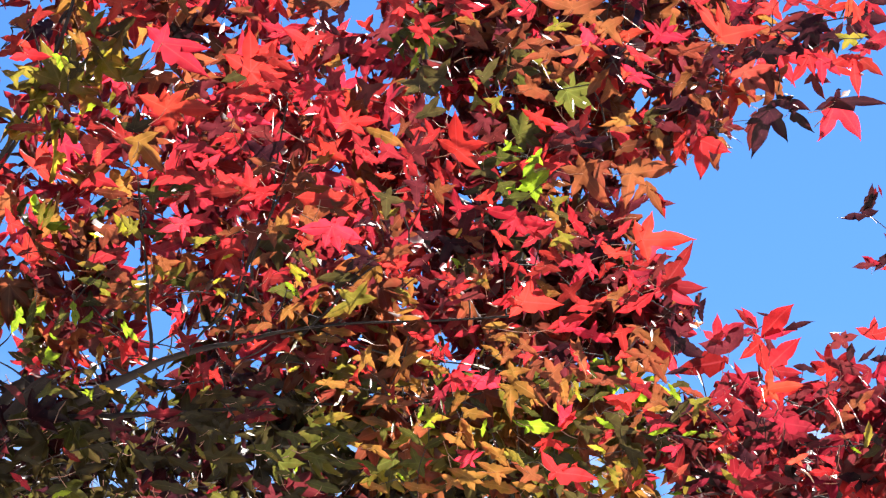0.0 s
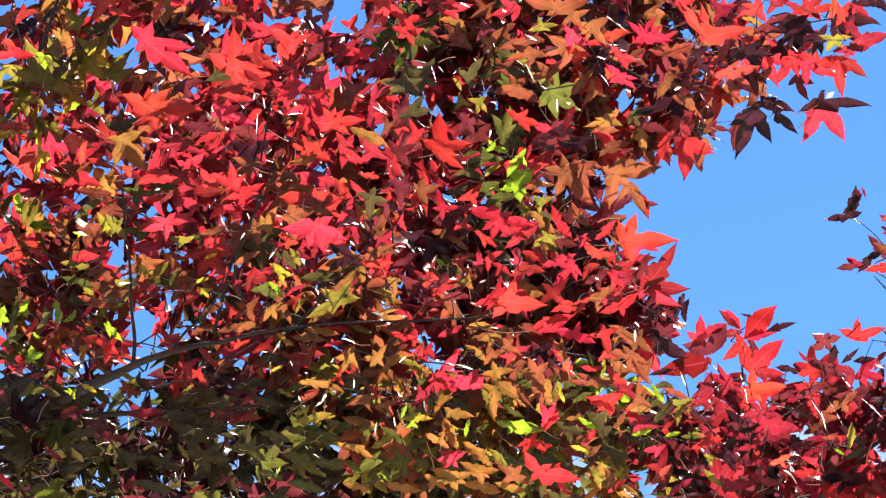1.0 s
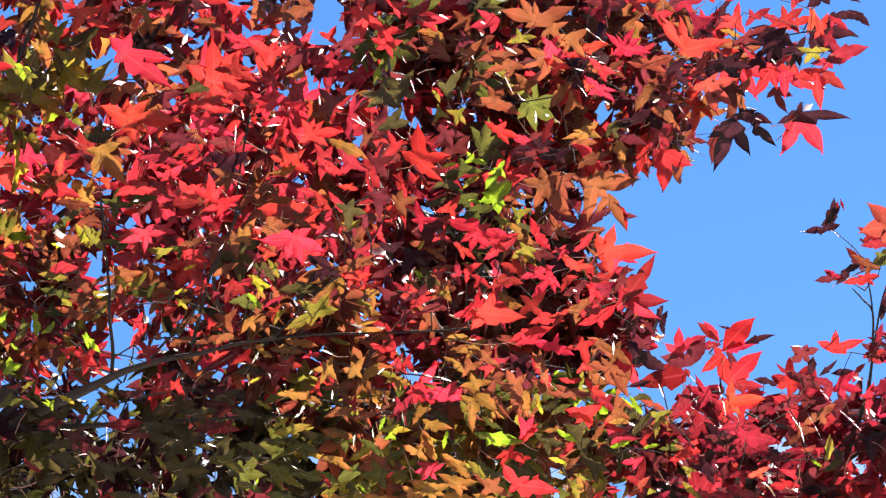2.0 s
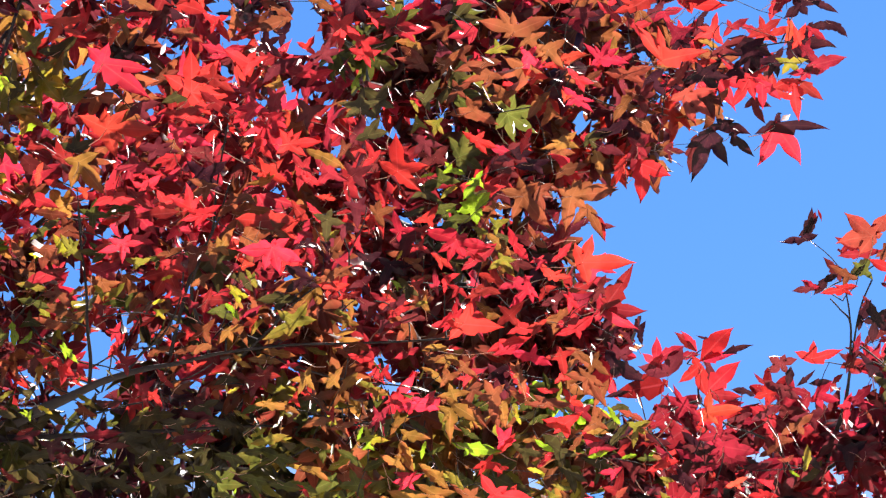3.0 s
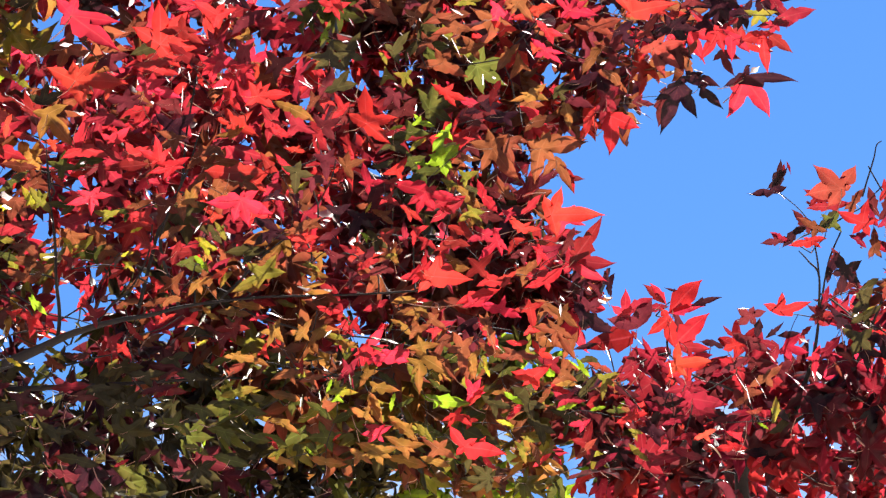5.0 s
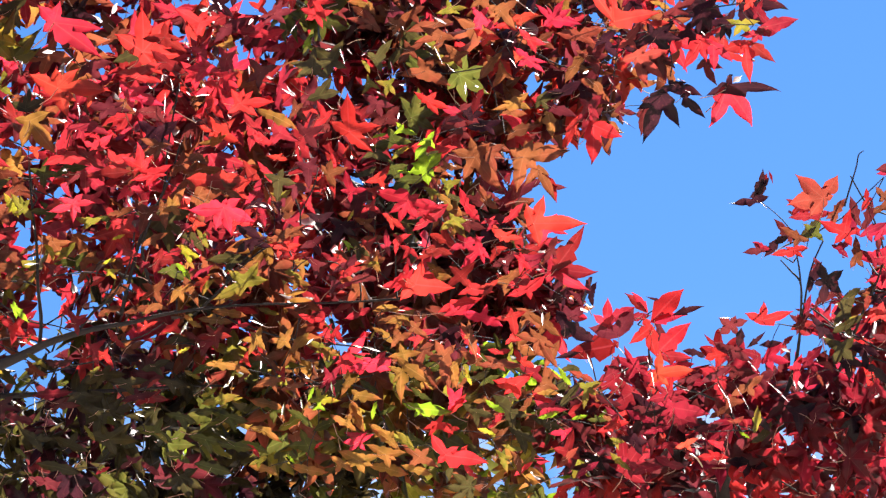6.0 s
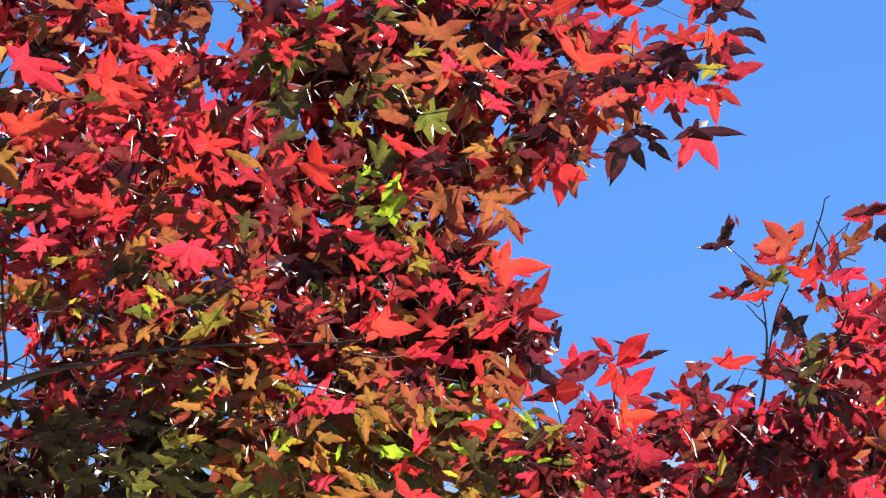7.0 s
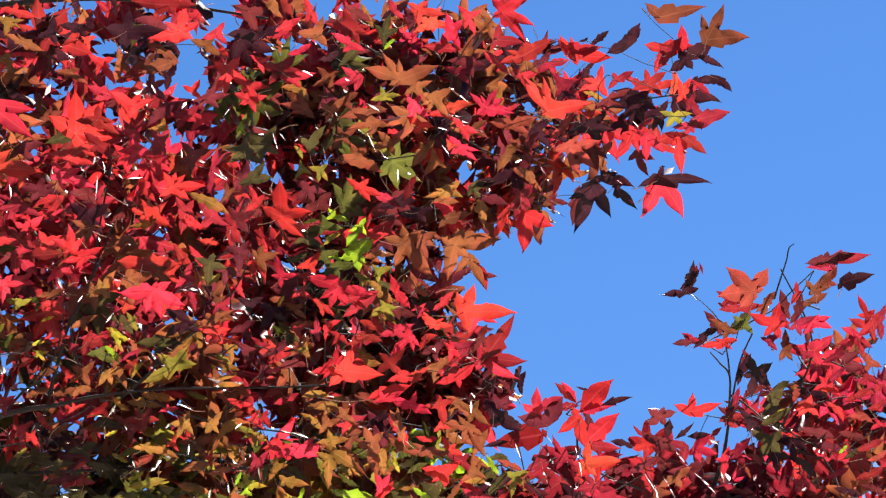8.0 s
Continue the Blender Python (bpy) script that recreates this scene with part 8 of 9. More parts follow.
star_leaf(right, "brick", 0.614, -0.110, 0.015, (-179, 0.022), (-44, 0.013))
star_leaf(right, "rose", 0.622, -0.117, -0.051, (-147, 0.014), (-25, 0.010), (136, 0.010))
star_leaf(right, "ruby", 0.608, -0.063, -0.051, (-138, 0.016), (-34, 0.018), (136, 0.017))
star_leaf(right, "ruby", 0.615, -0.078, -0.063, (-153, 0.016), (33, 0.014))
star_leaf(right, "wine", 0.602, -0.086, -0.005, (-147, 0.017), (27, 0.020))
star_leaf(right, "wine", 0.621, -0.097, -0.055, (-162, 0.015), (50, 0.013))
star_leaf(right, "maroon", 0.555, -0.130, 0.015, (-10, 0.027), (170, 0.018))
star_leaf(right, "plum", 0.526, -0.140, -0.000, (-81, 0.027), (-22, 0.023), (173, 0.027))
star_leaf(right, "plum", 0.507, -0.154, 0.005, (-78, 0.027), (-20, 0.025), (172, 0.022))
star_leaf(right, "plum", 0.541, -0.166, 0.005, (-44, 0.025), (155, 0.020))
star_leaf(right, "maroon", 0.575, -0.146, 0.015, (-179, 0.022), (-25, 0.020))
star_leaf(right, "lime", 0.579, -0.147, -0.063, (-134, 0.008), (46, 0.008))
star_leaf(right, "bottle", 0.602, -0.153, 0.015, (-144, 0.015), (24, 0.014))
star_leaf(right, "ruby", 0.532, -0.183, -0.067, (-128, 0.019), (-39, 0.023), (68, 0.011))
star_leaf(right, "rose", 0.542, -0.190, 0.010, (-121, 0.017), (77, 0.015))
star_leaf(right, "ruby", 0.427, -0.133, -0.075, (-106, 0.015), (46, 0.014))
star_leaf(right, "wine", 0.480, -0.158, -0.063, (-68, 0.012), (170, 0.015))
star_leaf(right, "maroon", 0.412, -0.177, 0.040, (-168, 0.028), (-78, 0.018), (27, 0.020))
star_leaf(right, "wine", 0.621, -0.145, 0.010, (-162, 0.019), (27, 0.020))
star_leaf(right, "wine", 0.622, -0.179, 0.015, (-162, 0.019), (27, 0.020))
star_leaf(right, "wine", 0.581, -0.179, 0.010, (-156, 0.014), (27, 0.020))
star_leaf(right, "brick", 0.631, -0.158, 0.010, (-159, 0.015), (41, 0.014))
star_leaf(right, "maroon", 0.601, -0.133, 0.015, (-16, 0.019), (170, 0.018))
star_leaf(right, "maroon", 0.629, -0.196, 0.015, (-31, 0.017), (164, 0.019))
star_leaf(right, "plum", 0.603, -0.201, 0.064, (-16, 0.019), (170, 0.018))
glint_leaf(high, "crimson", -0.492, 0.205, -0.120, -84, 0.0128, 0.0027)
glint_leaf(high, "crimson", -0.498, 0.180, -0.120, 5, 0.0148, 0.0022)
glint_leaf(high, "crimson", -0.438, 0.157, -0.120, -74, 0.0113, 0.0027)
glint_leaf(high, "crimson", -0.378, 0.137, -0.120, -72, 0.0162, 0.0027)
glint_leaf(high, "crimson", -0.488, 0.130, -0.120, -22, 0.0206, 0.0027)
glint_leaf(high, "crimson", -0.417, 0.195, -0.120, 14, 0.0105, 0.0061)
glint_leaf(high, "crimson", -0.391, 0.180, -0.120, 60, 0.0103, 0.0016)
glint_leaf(high, "crimson", -0.364, 0.266, -0.120, -79, 0.0040, 0.0055)
glint_leaf(high, "crimson", -0.334, 0.250, -0.120, -76, 0.0211, 0.0061)
glint_leaf(high, "crimson", -0.316, 0.212, -0.120, -69, 0.0109, 0.0027)
glint_leaf(high, "crimson", -0.282, 0.170, -0.120, -75, 0.0099, 0.0027)
glint_leaf(high, "crimson", -0.273, 0.165, -0.120, -73, 0.0133, 0.0027)
glint_leaf(high, "crimson", -0.279, 0.148, -0.120, -83, 0.0258, 0.0022)
glint_leaf(high, "crimson", -0.218, 0.247, -0.120, -27, 0.0040, 0.0158)
glint_leaf(high, "crimson", -0.255, 0.151, -0.120, -45, 0.0063, 0.0022)
glint_leaf(high, "crimson", -0.245, 0.146, -0.120, 13, 0.0164, 0.0022)
glint_leaf(high, "crimson", -0.231, 0.255, -0.120, -31, 0.0075, 0.0033)
glint_leaf(high, "crimson", -0.185, 0.181, -0.120, -80, 0.0143, 0.0038)
glint_leaf(high, "crimson", -0.180, 0.235, -0.120, -110, 0.0095, 0.0038)
glint_leaf(high, "crimson", -0.165, 0.168, -0.120, -10, 0.0071, 0.0043)
glint_leaf(high, "crimson", -0.050, 0.272, -0.120, -18, 0.0121, 0.0033)
glint_leaf(high, "crimson", -0.001, 0.263, -0.120, 0, 0.0040, 0.0038)
glint_leaf(high, "crimson", -0.003, 0.251, -0.120, -14, 0.0040, 0.0033)
glint_leaf(high, "crimson", -0.148, 0.155, -0.120, -27, 0.0180, 0.0033)
glint_leaf(high, "crimson", -0.091, 0.226, -0.120, -59, 0.0135, 0.0027)
glint_leaf(high, "crimson", -0.082, 0.201, -0.120, -71, 0.0176, 0.0022)
glint_leaf(high, "crimson", -0.074, 0.200, -0.120, -45, 0.0090, 0.0022)
glint_leaf(high, "crimson", -0.057, 0.192, -0.120, 58, 0.0121, 0.0016)
glint_leaf(high, "crimson", -0.025, 0.186, -0.120, -72, 0.0148, 0.0022)
glint_leaf(high, "crimson", -0.015, 0.160, -0.120, -3, 0.0115, 0.0022)
glint_leaf(high, "crimson", -0.015, 0.128, -0.120, -99, 0.0078, 0.0022)
glint_leaf(high, "crimson", -0.043, 0.153, -0.120, -27, 0.0171, 0.0043)
glint_leaf(high, "crimson", 0.024, 0.204, -0.120, -65, 0.0240, 0.0027)
glint_leaf(high, "crimson", 0.023, 0.203, -0.120, 27, 0.0114, 0.0027)
glint_leaf(high, "crimson", 0.037, 0.229, -0.120, 149, 0.0149, 0.0027)
glint_leaf(high, "crimson", 0.060, 0.162, -0.120, -90, 0.0128, 0.0027)
glint_leaf(high, "crimson", 0.071, 0.158, -0.120, 11, 0.0040, 0.0038)
glint_leaf(high, "crimson", 0.109, 0.191, -0.120, -54, 0.0142, 0.0033)
glint_leaf(high, "crimson", 0.139, 0.172, -0.120, 0, 0.0040, 0.0055)
glint_leaf(high, "crimson", 0.171, 0.172, -0.120, -97, 0.0103, 0.0022)
glint_leaf(high, "crimson", 0.193, 0.173, -0.120, 30, 0.0089, 0.0027)
glint_leaf(high, "crimson", 0.222, 0.169, -0.120, -55, 0.0124, 0.0043)
glint_leaf(high, "crimson", 0.229, 0.157, -0.120, -49, 0.0118, 0.0067)
glint_leaf(high, "crimson", 0.221, 0.137, -0.120, 21, 0.0109, 0.0033)
glint_leaf(high, "crimson", 0.233, 0.122, -0.120, -30, 0.0206, 0.0033)
glint_leaf(high, "crimson", 0.105, 0.211, -0.120, -11, 0.0104, 0.0027)
glint_leaf(high, "crimson", 0.300, 0.167, -0.120, -10, 0.0143, 0.0055)
glint_leaf(high, "crimson", 0.308, 0.155, -0.120, -19, 0.0135, 0.0043)
glint_leaf(high, "crimson", 0.363, 0.164, -0.120, 34, 0.0138, 0.0073)
glint_leaf(high, "crimson", 0.326, 0.222, -0.120, -59, 0.0075, 0.0027)
glint_leaf(high, "crimson", 0.317, 0.208, -0.120, 0, 0.0077, 0.0022)
glint_leaf(high, "crimson", -0.031, 0.206, -0.120, 122, 0.0060, 0.0027)
glint_leaf(high, "crimson", -0.137, 0.220, -0.120, 64, 0.0234, 0.0016)
glint_leaf(low, "copper", -0.485, 0.025, -0.120, -7, 0.0109, 0.0121)
glint_leaf(low, "copper", -0.482, 0.013, -0.120, -18, 0.0081, 0.0061)
glint_leaf(low, "copper", -0.395, 0.061, -0.120, 27, 0.0071, 0.0033)
glint_leaf(low, "copper", -0.405, 0.052, -0.120, 18, 0.0121, 0.0027)
glint_leaf(low, "copper", -0.501, -0.029, -0.120, -4, 0.0167, 0.0027)
glint_leaf(low, "copper", -0.437, -0.045, -0.120, 7, 0.0103, 0.0033)
glint_leaf(low, "copper", -0.429, 0.001, -0.120, -63, 0.0086, 0.0022)
glint_leaf(low, "copper", -0.319, 0.042, -0.120, -63, 0.0071, 0.0033)
glint_leaf(low, "copper", -0.276, 0.079, -0.120, -63, 0.0040, 0.0027)
glint_leaf(low, "copper", -0.233, -0.006, -0.120, -56, 0.0092, 0.0055)
glint_leaf(low, "copper", -0.266, -0.017, -0.120, 66, 0.0126, 0.0022)
glint_leaf(low, "copper", -0.298, 0.006, -0.120, 63, 0.0086, 0.0016)
glint_leaf(low, "copper", -0.128, 0.089, -0.120, -75, 0.0152, 0.0027)
glint_leaf(low, "copper", -0.203, 0.071, -0.120, -66, 0.0126, 0.0027)
glint_leaf(low, "copper", -0.172, 0.023, -0.120, -5, 0.0077, 0.0043)
glint_leaf(low, "copper", -0.174, 0.003, -0.120, -45, 0.0072, 0.0027)
glint_leaf(low, "copper", -0.181, 0.022, -0.120, 0, 0.0051, 0.0022)
glint_leaf(low, "copper", -0.111, 0.001, -0.120, -45, 0.0090, 0.0033)
glint_leaf(low, "copper", -0.120, -0.003, -0.120, -4, 0.0090, 0.0027)
glint_leaf(low, "copper", -0.124, -0.007, -0.120, -22, 0.0069, 0.0022)
glint_leaf(low, "copper", -0.098, 0.039, -0.120, -53, 0.0128, 0.0022)
glint_leaf(low, "copper", -0.095, 0.043, -0.120, -74, 0.0093, 0.0027)
glint_leaf(low, "copper", -0.104, -0.006, -0.120, -63, 0.0057, 0.0033)
glint_leaf(low, "copper", -0.038, -0.017, -0.120, -71, 0.0216, 0.0022)
glint_leaf(low, "copper", -0.041, -0.025, -0.120, -72, 0.0081, 0.0027)
glint_leaf(low, "copper", -0.082, -0.048, -0.120, -13, 0.0059, 0.0043)
glint_leaf(low, "copper", -0.028, -0.045, -0.120, 27, 0.0086, 0.0033)
glint_leaf(low, "copper", -0.040, 0.039, -0.120, -14, 0.0040, 0.0033)
glint_leaf(low, "copper", -0.035, 0.043, -0.120, -9, 0.0040, 0.0027)
glint_leaf(low, "copper", -0.047, 0.091, -0.120, 18, 0.0040, 0.0027)
glint_leaf(low, "copper", 0.008, -0.031, -0.120, -18, 0.0040, 0.0022)
glint_leaf(low, "copper", 0.007, -0.022, -0.120, -27, 0.0040, 0.0027)
glint_leaf(low, "copper", -0.009, -0.053, -0.120, 78, 0.0124, 0.0022)
glint_leaf(low, "copper", 0.071, 0.044, -0.120, -51, 0.0232, 0.0027)
glint_leaf(low, "copper", 0.074, 0.040, -0.120, -45, 0.0090, 0.0022)
glint_leaf(low, "copper", 0.043, 0.070, -0.120, -18, 0.0081, 0.0027)
glint_leaf(low, "copper", 0.052, 0.060, -0.120, -18, 0.0040, 0.0027)
glint_leaf(low, "copper", 0.090, 0.094, -0.120, -15, 0.0245, 0.0027)
glint_leaf(low, "copper", -0.157, -0.036, -0.120, -18, 0.0081, 0.0027)
glint_leaf(low, "copper", 0.058, 0.008, -0.120, -4, 0.0186, 0.0016)
glint_leaf(low, "copper", 0.122, -0.029, -0.120, 5, 0.0135, 0.0073)
glint_leaf(low, "copper", 0.141, -0.049, -0.120, 0, 0.0070, 0.0027)
glint_leaf(low, "copper", 0.103, -0.039, -0.120, -34, 0.0040, 0.0027)
glint_leaf(low, "copper", 0.132, -0.096, -0.120, 7, 0.0103, 0.0027)
glint_leaf(low, "copper", 0.148, -0.098, -0.120, -96, 0.0116, 0.0033)
glint_leaf(low, "copper", 0.151, -0.082, -0.120, -7, 0.0103, 0.0038)
glint_leaf(low, "copper", 0.148, -0.089, -0.120, -53, 0.0064, 0.0033)
glint_leaf(right, "ruby", 0.192, -0.095, -0.120, 0, 0.0077, 0.0097)
glint_leaf(right, "ruby", 0.199, -0.145, -0.120, -74, 0.0160, 0.0027)
glint_leaf(right, "ruby", 0.349, -0.103, -0.120, 0, 0.0153, 0.0022)
glint_leaf(right, "ruby", 0.265, -0.182, -0.120, 79, 0.0065, 0.0073)
glint_leaf(right, "ruby", 0.267, -0.150, -0.120, -84, 0.0257, 0.0027)
glint_leaf(right, "ruby", 0.233, -0.135, -0.120, -51, 0.0182, 0.0022)
glint_leaf(right, "ruby", 0.234, -0.185, -0.120, -61, 0.0132, 0.0027)
glint_leaf(right, "ruby", 0.303, -0.183, -0.120, -10, 0.0143, 0.0016)
glint_leaf(base, "olive", -0.183, -0.107, -0.120, -20, 0.0150, 0.0027)
glint_leaf(base, "olive", -0.151, -0.108, -0.120, -45, 0.0072, 0.0027)
glint_leaf(base, "olive", -0.097, -0.111, -0.120, -48, 0.0095, 0.0033)
glint_leaf(base, "olive", -0.118, -0.134, -0.120, 40, 0.0100, 0.0022)
glint_leaf(base, "olive", -0.066, -0.135, -0.120, -14, 0.0105, 0.0027)
glint_leaf(base, "olive", -0.054, -0.137, -0.120, -16, 0.0233, 0.0033)
glint_leaf(base, "olive", -0.042, -0.119, -0.120, -114, 0.0126, 0.0027)
glint_leaf(base, "olive", -0.199, -0.164, -0.120, -114, 0.0154, 0.0038)
glint_leaf(base, "olive", -0.212, -0.183, -0.120, 37, 0.0064, 0.0033)
glint_leaf(base, "olive", -0.170, -0.153, -0.120, -86, 0.0102, 0.0022)
glint_leaf(base, "olive", -0.233, -0.172, -0.120, -59, 0.0075, 0.0027)
glint_leaf(base, "olive", -0.091, -0.176, -0.120, -77, 0.0144, 0.0027)
glint_leaf(base, "olive", -0.077, -0.131, -0.120, -45, 0.0040, 0.0033)
glint_leaf(base, "olive", -0.015, -0.095, -0.120, -9, 0.0155, 0.0022)
glint_leaf(base, "olive", -0.144, -0.201, -0.120, -95, 0.0135, 0.0027)
glint_leaf(base, "olive", -0.125, -0.195, -0.120, -77, 0.0171, 0.0022)
glint_leaf(base, "olive", -0.196, -0.134, -0.120, 51, 0.0082, 0.0027)
glint_leaf(base, "olive", -0.253, -0.109, -0.120, -97, 0.0103, 0.0033)
glint_leaf(base, "olive", -0.243, -0.132, -0.120, -59, 0.0075, 0.0022)
glint_leaf(base, "olive", -0.483, -0.134, -0.120, 81, 0.0162, 0.0022)
glint_leaf(base, "olive", -0.401, -0.118, -0.120, -43, 0.0104, 0.0033)
glint_leaf(base, "olive", -0.435, -0.134, -0.120, 82, 0.0097, 0.0027)
glint_leaf(base, "olive", -0.387, -0.140, -0.120, -82, 0.0097, 0.0027)
glint_leaf(base, "olive", -0.293, -0.127, -0.120, -63, 0.0086, 0.0027)
glint_leaf(base, "olive", -0.265, -0.134, -0.120, -81, 0.0117, 0.0033)
glint_leaf(base, "olive", -0.284, -0.122, -0.120, -3, 0.0230, 0.0022)
glint_leaf(base, "olive", -0.451, -0.199, -0.120, -32, 0.0121, 0.0027)
glint_leaf(base, "olive", -0.426, -0.197, -0.120, -79, 0.0130, 0.0027)
glint_leaf(base, "olive", -0.477, -0.197, -0.120, -8, 0.0090, 0.0022)
glint_leaf(base, "olive", -0.463, -0.223, -0.120, -27, 0.0040, 0.0033)
glint_leaf(base, "olive", -0.312, -0.213, -0.120, -21, 0.0109, 0.0033)
glint_leaf(base, "olive", -0.303, -0.206, -0.120, -3, 0.0141, 0.0016)
glint_leaf(base, "olive", -0.216, -0.238, -0.120, -31, 0.0075, 0.0022)
glint_leaf(base, "olive", -0.225, -0.229, -0.120, -56, 0.0046, 0.0027)
glint_leaf(base, "olive", -0.258, -0.255, -0.120, -75, 0.0099, 0.0027)
glint_leaf(base, "olive", -0.348, -0.209, -0.120, -22, 0.0069, 0.0022)
glint_leaf(base, "olive", -0.345, -0.099, -0.120, -72, 0.0040, 0.0038)
glint_leaf(base, "olive", -0.475, -0.188, -0.120, 0, 0.0051, 0.0022)
glint_leaf(right, "ruby", 0.394, -0.167, -0.120, 99, 0.0168, 0.0038)
glint_leaf(right, "ruby", 0.404, -0.176, -0.120, -50, 0.0200, 0.0073)
glint_leaf(right, "ruby", 0.419, -0.137, -0.120, -23, 0.0097, 0.0043)
glint_leaf(right, "ruby", 0.470, -0.182, -0.120, 63, 0.0086, 0.0033)
glint_leaf(right, "ruby", 0.363, -0.159, -0.120, -78, 0.0183, 0.0022)
glint_leaf(right, "ruby", 0.368, -0.181, -0.120, -72, 0.0202, 0.0022)
glint_leaf(right, "ruby", 0.346, -0.177, -0.120, -61, 0.0197, 0.0022)
glint_leaf(right, "ruby", 0.358, -0.191, -0.120, -86, 0.0205, 0.0022)
glint_leaf(right, "ruby", 0.433, -0.174, -0.120, -97, 0.0103, 0.0022)
glint_leaf(right, "ruby", 0.404, 0.063, -0.120, -73, 0.0133, 0.0033)
glint_leaf(right, "ruby", 0.360, 0.027, -0.120, -3, 0.0281, 0.0022)
glint_leaf(right, "ruby", 0.427, 0.019, -0.120, -63, 0.0057, 0.0055)
glint_leaf(right, "ruby", 0.463, 0.043, -0.120, 27, 0.0114, 0.0033)
glint_leaf(right, "ruby", 0.487, -0.034, -0.120, 0, 0.0040, 0.0033)
bare_stalk(high, 0.116, 0.257, -0.115, -36, 0.028, 0.0008)
bare_stalk(high, 0.234, 0.223, -0.115, 176, 0.040, 0.0005)
bare_stalk(high, 0.234, 0.131, -0.115, -20, 0.015, 0.0008)
bare_stalk(high, -0.074, 0.205, -0.115, 17, 0.021, 0.0005)
bare_stalk(high, 0.061, 0.223, -0.115, 20, 0.015, 0.0008)
bare_stalk(low, 0.105, 0.024, -0.115, 9, 0.026, 0.0008)
bare_stalk(low, -0.038, -0.067, -0.115, -24, 0.013, 0.0014)
bare_stalk(low, 0.139, -0.021, -0.115, 18, 0.008, 0.0008)
bare_stalk(low, -0.143, 0.057, -0.115, 8, 0.019, 0.0005)
bare_stalk(low, -0.310, 0.024, -0.115, 18, 0.012, 0.0008)
bare_stalk(low, -0.310, -0.058, -0.115, -24, 0.013, 0.0008)
bare_stalk(base, -0.026, -0.097, -0.115, -1, 0.063, 0.0005)
bare_stalk(base, -0.174, -0.111, -0.115, -10, 0.022, 0.0005)
bare_stalk(base, 0.074, -0.144, -0.115, -41, 0.014, 0.0005)
bare_stalk(base, 0.064, -0.127, -0.115, -68, 0.028, 0.0005)
bare_stalk(right, 0.315, -0.257, -0.115, -45, 0.022, 0.0014)
bare_stalk(right, 0.359, -0.230, -0.115, -105, 0.041, 0.0005)
bare_stalk(right, 0.215, -0.209, -0.115, -22, 0.014, 0.0005)
bare_stalk(right, 0.484, -0.250, -0.115, -45, 0.013, 0.0014)


# ---- leaves past counting ----
WARM = ("red", "red", "scarlet", "crimson", "maroon", "copper", "maroon")
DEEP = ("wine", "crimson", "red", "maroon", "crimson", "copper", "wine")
# near-black mix: the shade low on the left is put into leaf colour
SHADE_MIX = ("bottle", "maroon", "green", "bottle", "plum", "bottle")
# close behind the face
foliage(high, 70, ("wine", "crimson", "red", "copper", "amber"), -0.40, 0.19, 0.20, 0.30, 0.24, 0.10, single=True)
foliage(low, 110, ("maroon", "copper", "wine", "red", "crimson", "russet"), -0.28, -0.02, 0.20, 0.42, 0.18, 0.10, single=True)
foliage(high, 85, ("copper", "green", "russet", "green", "maroon"), 0.05, 0.20, 0.18, 0.28, 0.15, 0.08, single=True)
foliage(base, 135, SHADE_MIX, -0.46, -0.25, 0.16, 0.25, 0.12, 0.14, single=True)
foliage(base, 80, ("copper", "amber", "olive", "bottle", "green"), 0.02, -0.23, 0.18, 0.26, 0.11, 0.08, single=True)
foliage(low, 50, ("wine", "maroon", "crimson", "russet"), 0.04, -0.03, 0.18, 0.14, 0.13, 0.08, single=True)
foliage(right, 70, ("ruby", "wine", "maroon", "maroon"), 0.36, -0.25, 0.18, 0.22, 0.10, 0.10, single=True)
foliage(right, 26, ("ruby", "wine", "copper", "rose"), 0.58, -0.14, 0.18, 0.10, 0.14, 0.10, single=True)
# between the face and those, small; their dark colours stand in for shade in the gaps
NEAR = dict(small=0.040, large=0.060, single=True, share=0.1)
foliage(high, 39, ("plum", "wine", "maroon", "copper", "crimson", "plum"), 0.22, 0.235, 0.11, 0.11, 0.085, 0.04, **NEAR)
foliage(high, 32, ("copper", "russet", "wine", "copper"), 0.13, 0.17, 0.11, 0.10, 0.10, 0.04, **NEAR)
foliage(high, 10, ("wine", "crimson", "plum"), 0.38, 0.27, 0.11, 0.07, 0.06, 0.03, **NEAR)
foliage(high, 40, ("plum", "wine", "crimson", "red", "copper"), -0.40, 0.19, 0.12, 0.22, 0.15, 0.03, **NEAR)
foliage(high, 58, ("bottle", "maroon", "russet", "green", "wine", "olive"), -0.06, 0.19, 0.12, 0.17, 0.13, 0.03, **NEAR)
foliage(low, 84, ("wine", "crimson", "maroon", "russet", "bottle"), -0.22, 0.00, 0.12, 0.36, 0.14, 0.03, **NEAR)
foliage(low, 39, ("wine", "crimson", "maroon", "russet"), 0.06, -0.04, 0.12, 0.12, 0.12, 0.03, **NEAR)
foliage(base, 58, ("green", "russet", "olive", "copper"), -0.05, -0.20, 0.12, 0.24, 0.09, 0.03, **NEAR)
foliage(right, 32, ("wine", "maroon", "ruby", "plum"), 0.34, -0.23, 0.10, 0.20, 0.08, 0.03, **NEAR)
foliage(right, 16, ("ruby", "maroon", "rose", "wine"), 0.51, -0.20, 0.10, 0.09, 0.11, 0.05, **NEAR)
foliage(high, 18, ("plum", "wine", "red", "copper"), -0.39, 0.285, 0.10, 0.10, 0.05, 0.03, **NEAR)
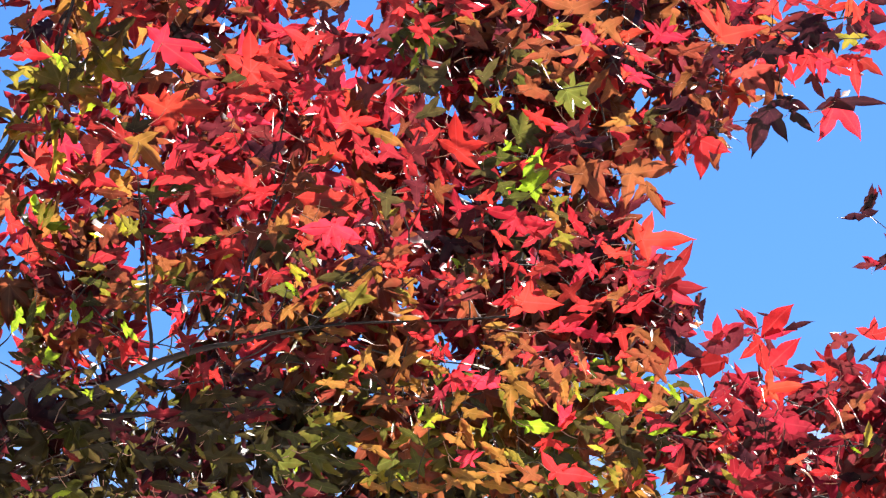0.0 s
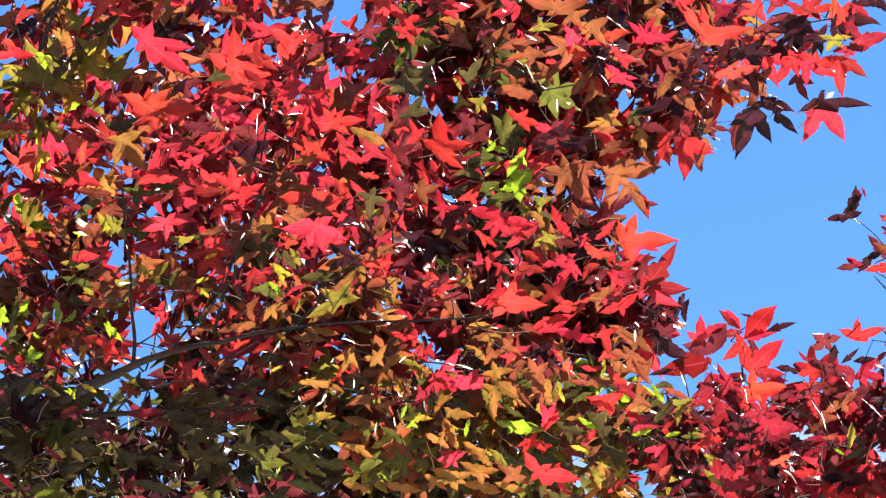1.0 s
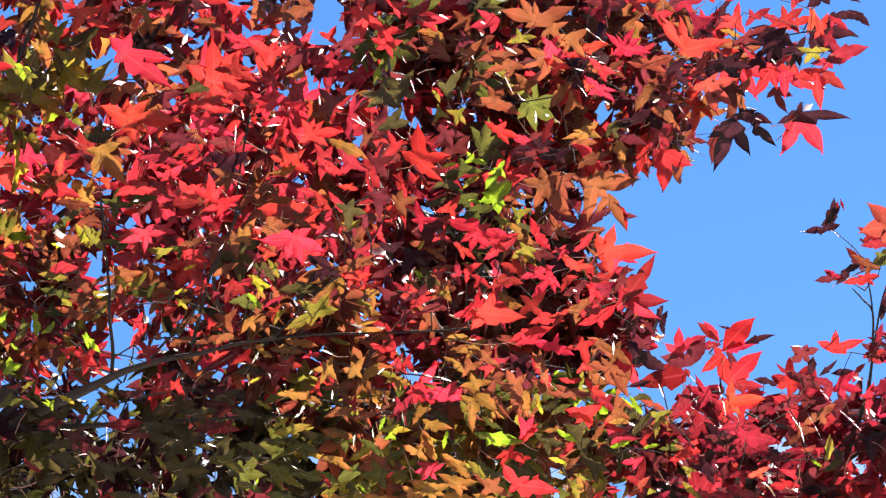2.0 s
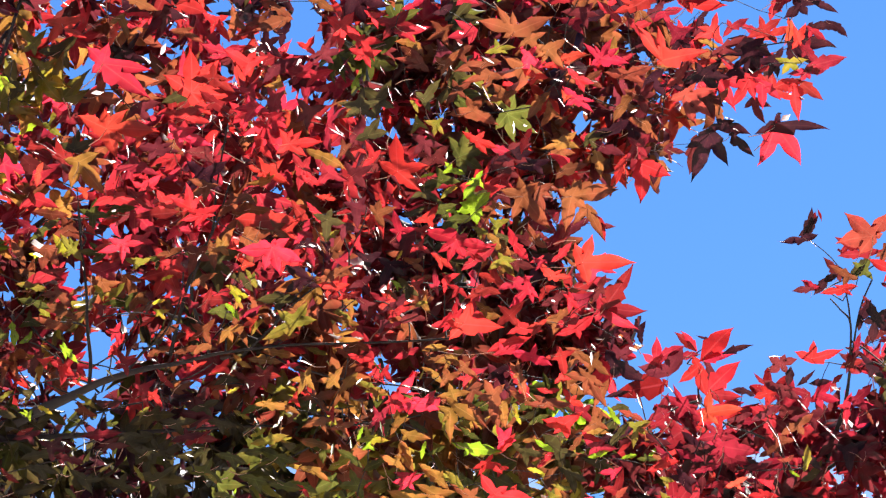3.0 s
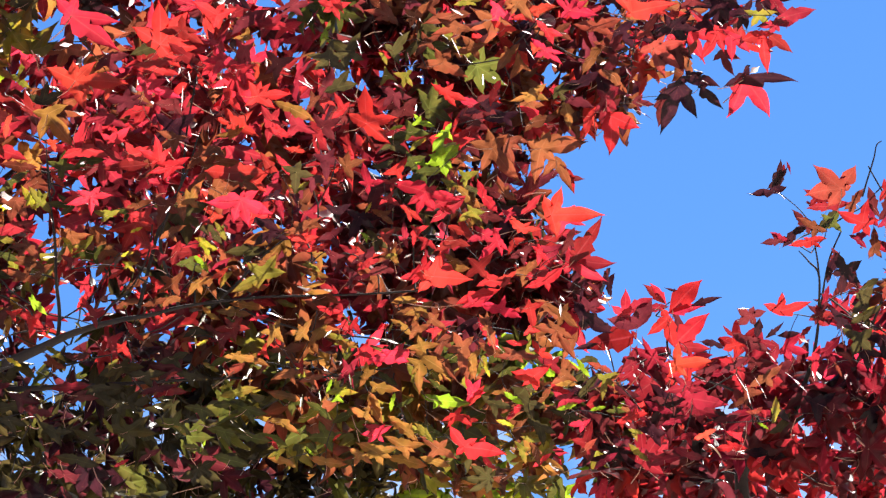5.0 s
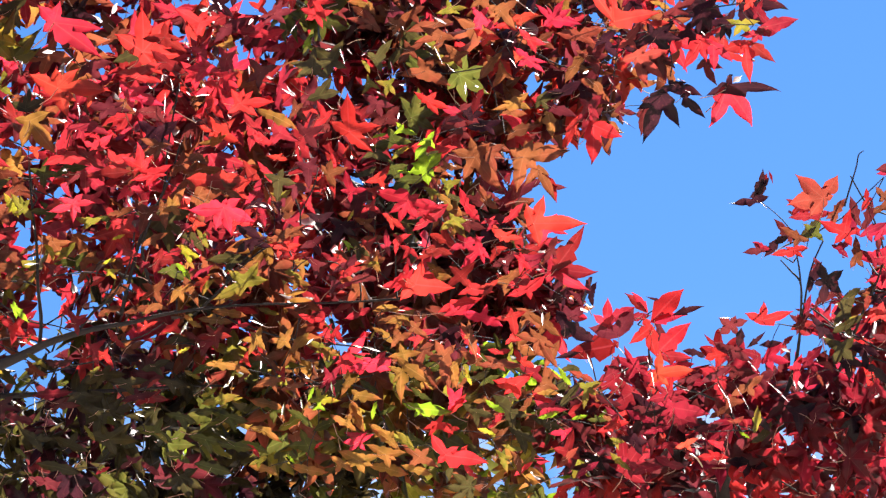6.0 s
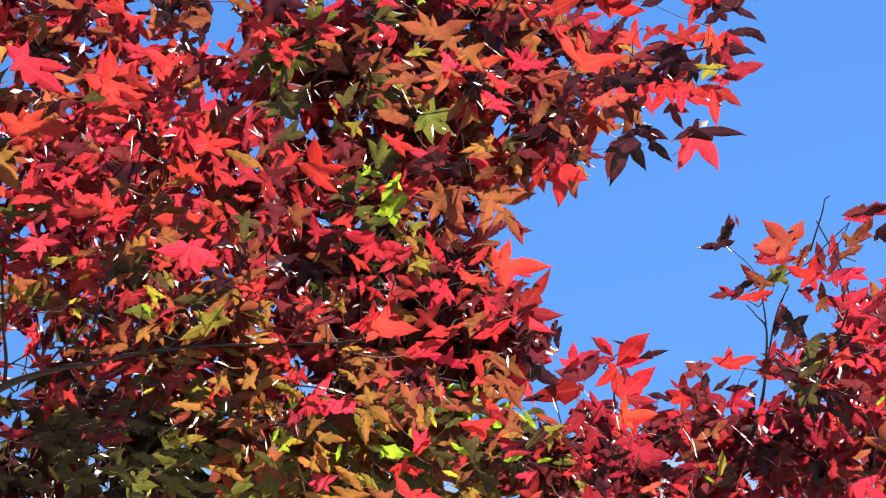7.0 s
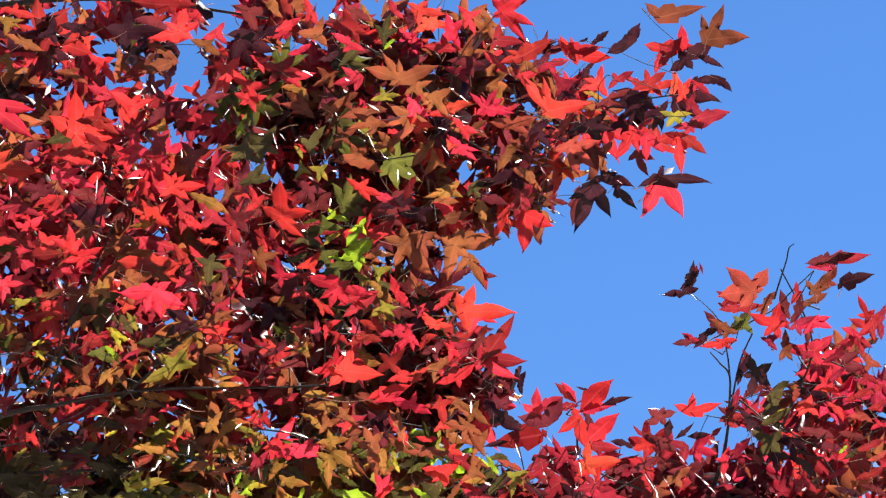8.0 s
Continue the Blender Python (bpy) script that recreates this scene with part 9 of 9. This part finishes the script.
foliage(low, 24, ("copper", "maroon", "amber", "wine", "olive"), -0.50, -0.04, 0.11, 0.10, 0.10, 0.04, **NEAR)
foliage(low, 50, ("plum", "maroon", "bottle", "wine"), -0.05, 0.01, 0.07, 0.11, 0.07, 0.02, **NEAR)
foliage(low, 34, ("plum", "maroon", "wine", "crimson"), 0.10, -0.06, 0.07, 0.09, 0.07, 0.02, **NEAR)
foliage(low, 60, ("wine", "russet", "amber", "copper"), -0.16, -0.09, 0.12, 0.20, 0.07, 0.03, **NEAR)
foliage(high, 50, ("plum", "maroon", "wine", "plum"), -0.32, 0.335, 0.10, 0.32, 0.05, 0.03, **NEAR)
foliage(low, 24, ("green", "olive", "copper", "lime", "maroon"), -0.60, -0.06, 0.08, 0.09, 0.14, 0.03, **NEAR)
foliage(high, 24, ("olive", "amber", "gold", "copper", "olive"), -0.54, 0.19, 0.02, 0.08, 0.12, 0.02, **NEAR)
# a thick spray added behind the face to block the sun from the lower-left leaves
foliage(low, 130, DEEP, -0.26, 0.12, 0.60, 0.22, 0.11, 0.05)
# the added maple behind, which backs the gaps
BIG = dict(small=0.046, large=0.072)
foliage(back, 540, DEEP, -0.42, 0.32, 2.0, 0.68, 0.36, 0.20, **BIG)
foliage(back, 540, DEEP, -0.42, -0.03, 2.0, 0.68, 0.30, 0.20, **BIG)
foliage(back, 320, ("copper", "copper", "red", "maroon"), 0.12, 0.32, 2.0, 0.34, 0.20, 0.16, **BIG)
foliage(back_low, 560, SHADE_MIX, -0.48, -0.38, 2.0, 0.55, 0.22, 0.2, **BIG)
foliage(back_low, 240, ("copper", "amber", "olive", "green", "lime"), 0.06, -0.36, 2.0, 0.36, 0.15, 0.16, **BIG)
foliage(back_low, 192, ("crimson", "crimson", "red", "maroon"), 0.50, -0.38, 1.9, 0.34, 0.14, 0.14, **BIG)
foliage(back_low, 96, ("crimson", "red", "copper", "maroon"), 0.82, -0.22, 1.9, 0.14, 0.18, 0.14, **BIG)
foliage(back, 200, ("maroon", "wine", "russet", "bottle"), 0.05, -0.04, 2.0, 0.22, 0.10, 0.16, **BIG)
foliage(back, 110, ("red", "copper", "maroon", "crimson"), 0.10, -0.13, 2.0, 0.20, 0.09, 0.10, **BIG)
# the rest of the crowns, to the sides and above
foliage(high, 420, WARM, -1.30, 0.20, 0.25, 0.55, 0.60, 0.35, **BIG)
foliage(base, 260, ("olive", "copper", "maroon", "green"), -1.25, -0.55, 0.30, 0.60, 0.40, 0.35, **BIG)
foliage(high, 420, WARM, -0.60, 0.98, 0.00, 0.90, 0.42, 0.22, **BIG)
foliage(right, 300, ("ruby", "ruby", "rose", "maroon"), 1.20, -0.20, 0.30, 0.40, 0.45, 0.35, **BIG)
foliage(back, 420, DEEP, -1.75, 0.10, 2.3, 0.65, 0.75, 0.50, **BIG)

# the heads of the three trees, round their own trunks
HEAD = dict(small=0.060, large=0.095, share=0.0)
foliage(maple_top[0], 750, WARM, -2.15, 0.10, 1.25, 1.10, 0.85, 0.85, **HEAD)
foliage(maple_top[2], 650, ("red", "copper", "olive", "maroon", "amber"), -2.05, 0.75, 1.75, 1.0, 0.70, 0.80, **HEAD)
foliage(crimson_top[0], 650, ("ruby", "ruby", "rose", "maroon"), 1.80, -0.70, 0.65, 0.85, 0.62, 0.70, **HEAD)
foliage(rear_top[0], 900, DEEP, -2.95, -0.40, 3.8, 1.25, 1.00, 1.05, **HEAD)

for limb in (low, high, base, right, back, back_low):
    grow_twigs(limb)
spread_foliage()
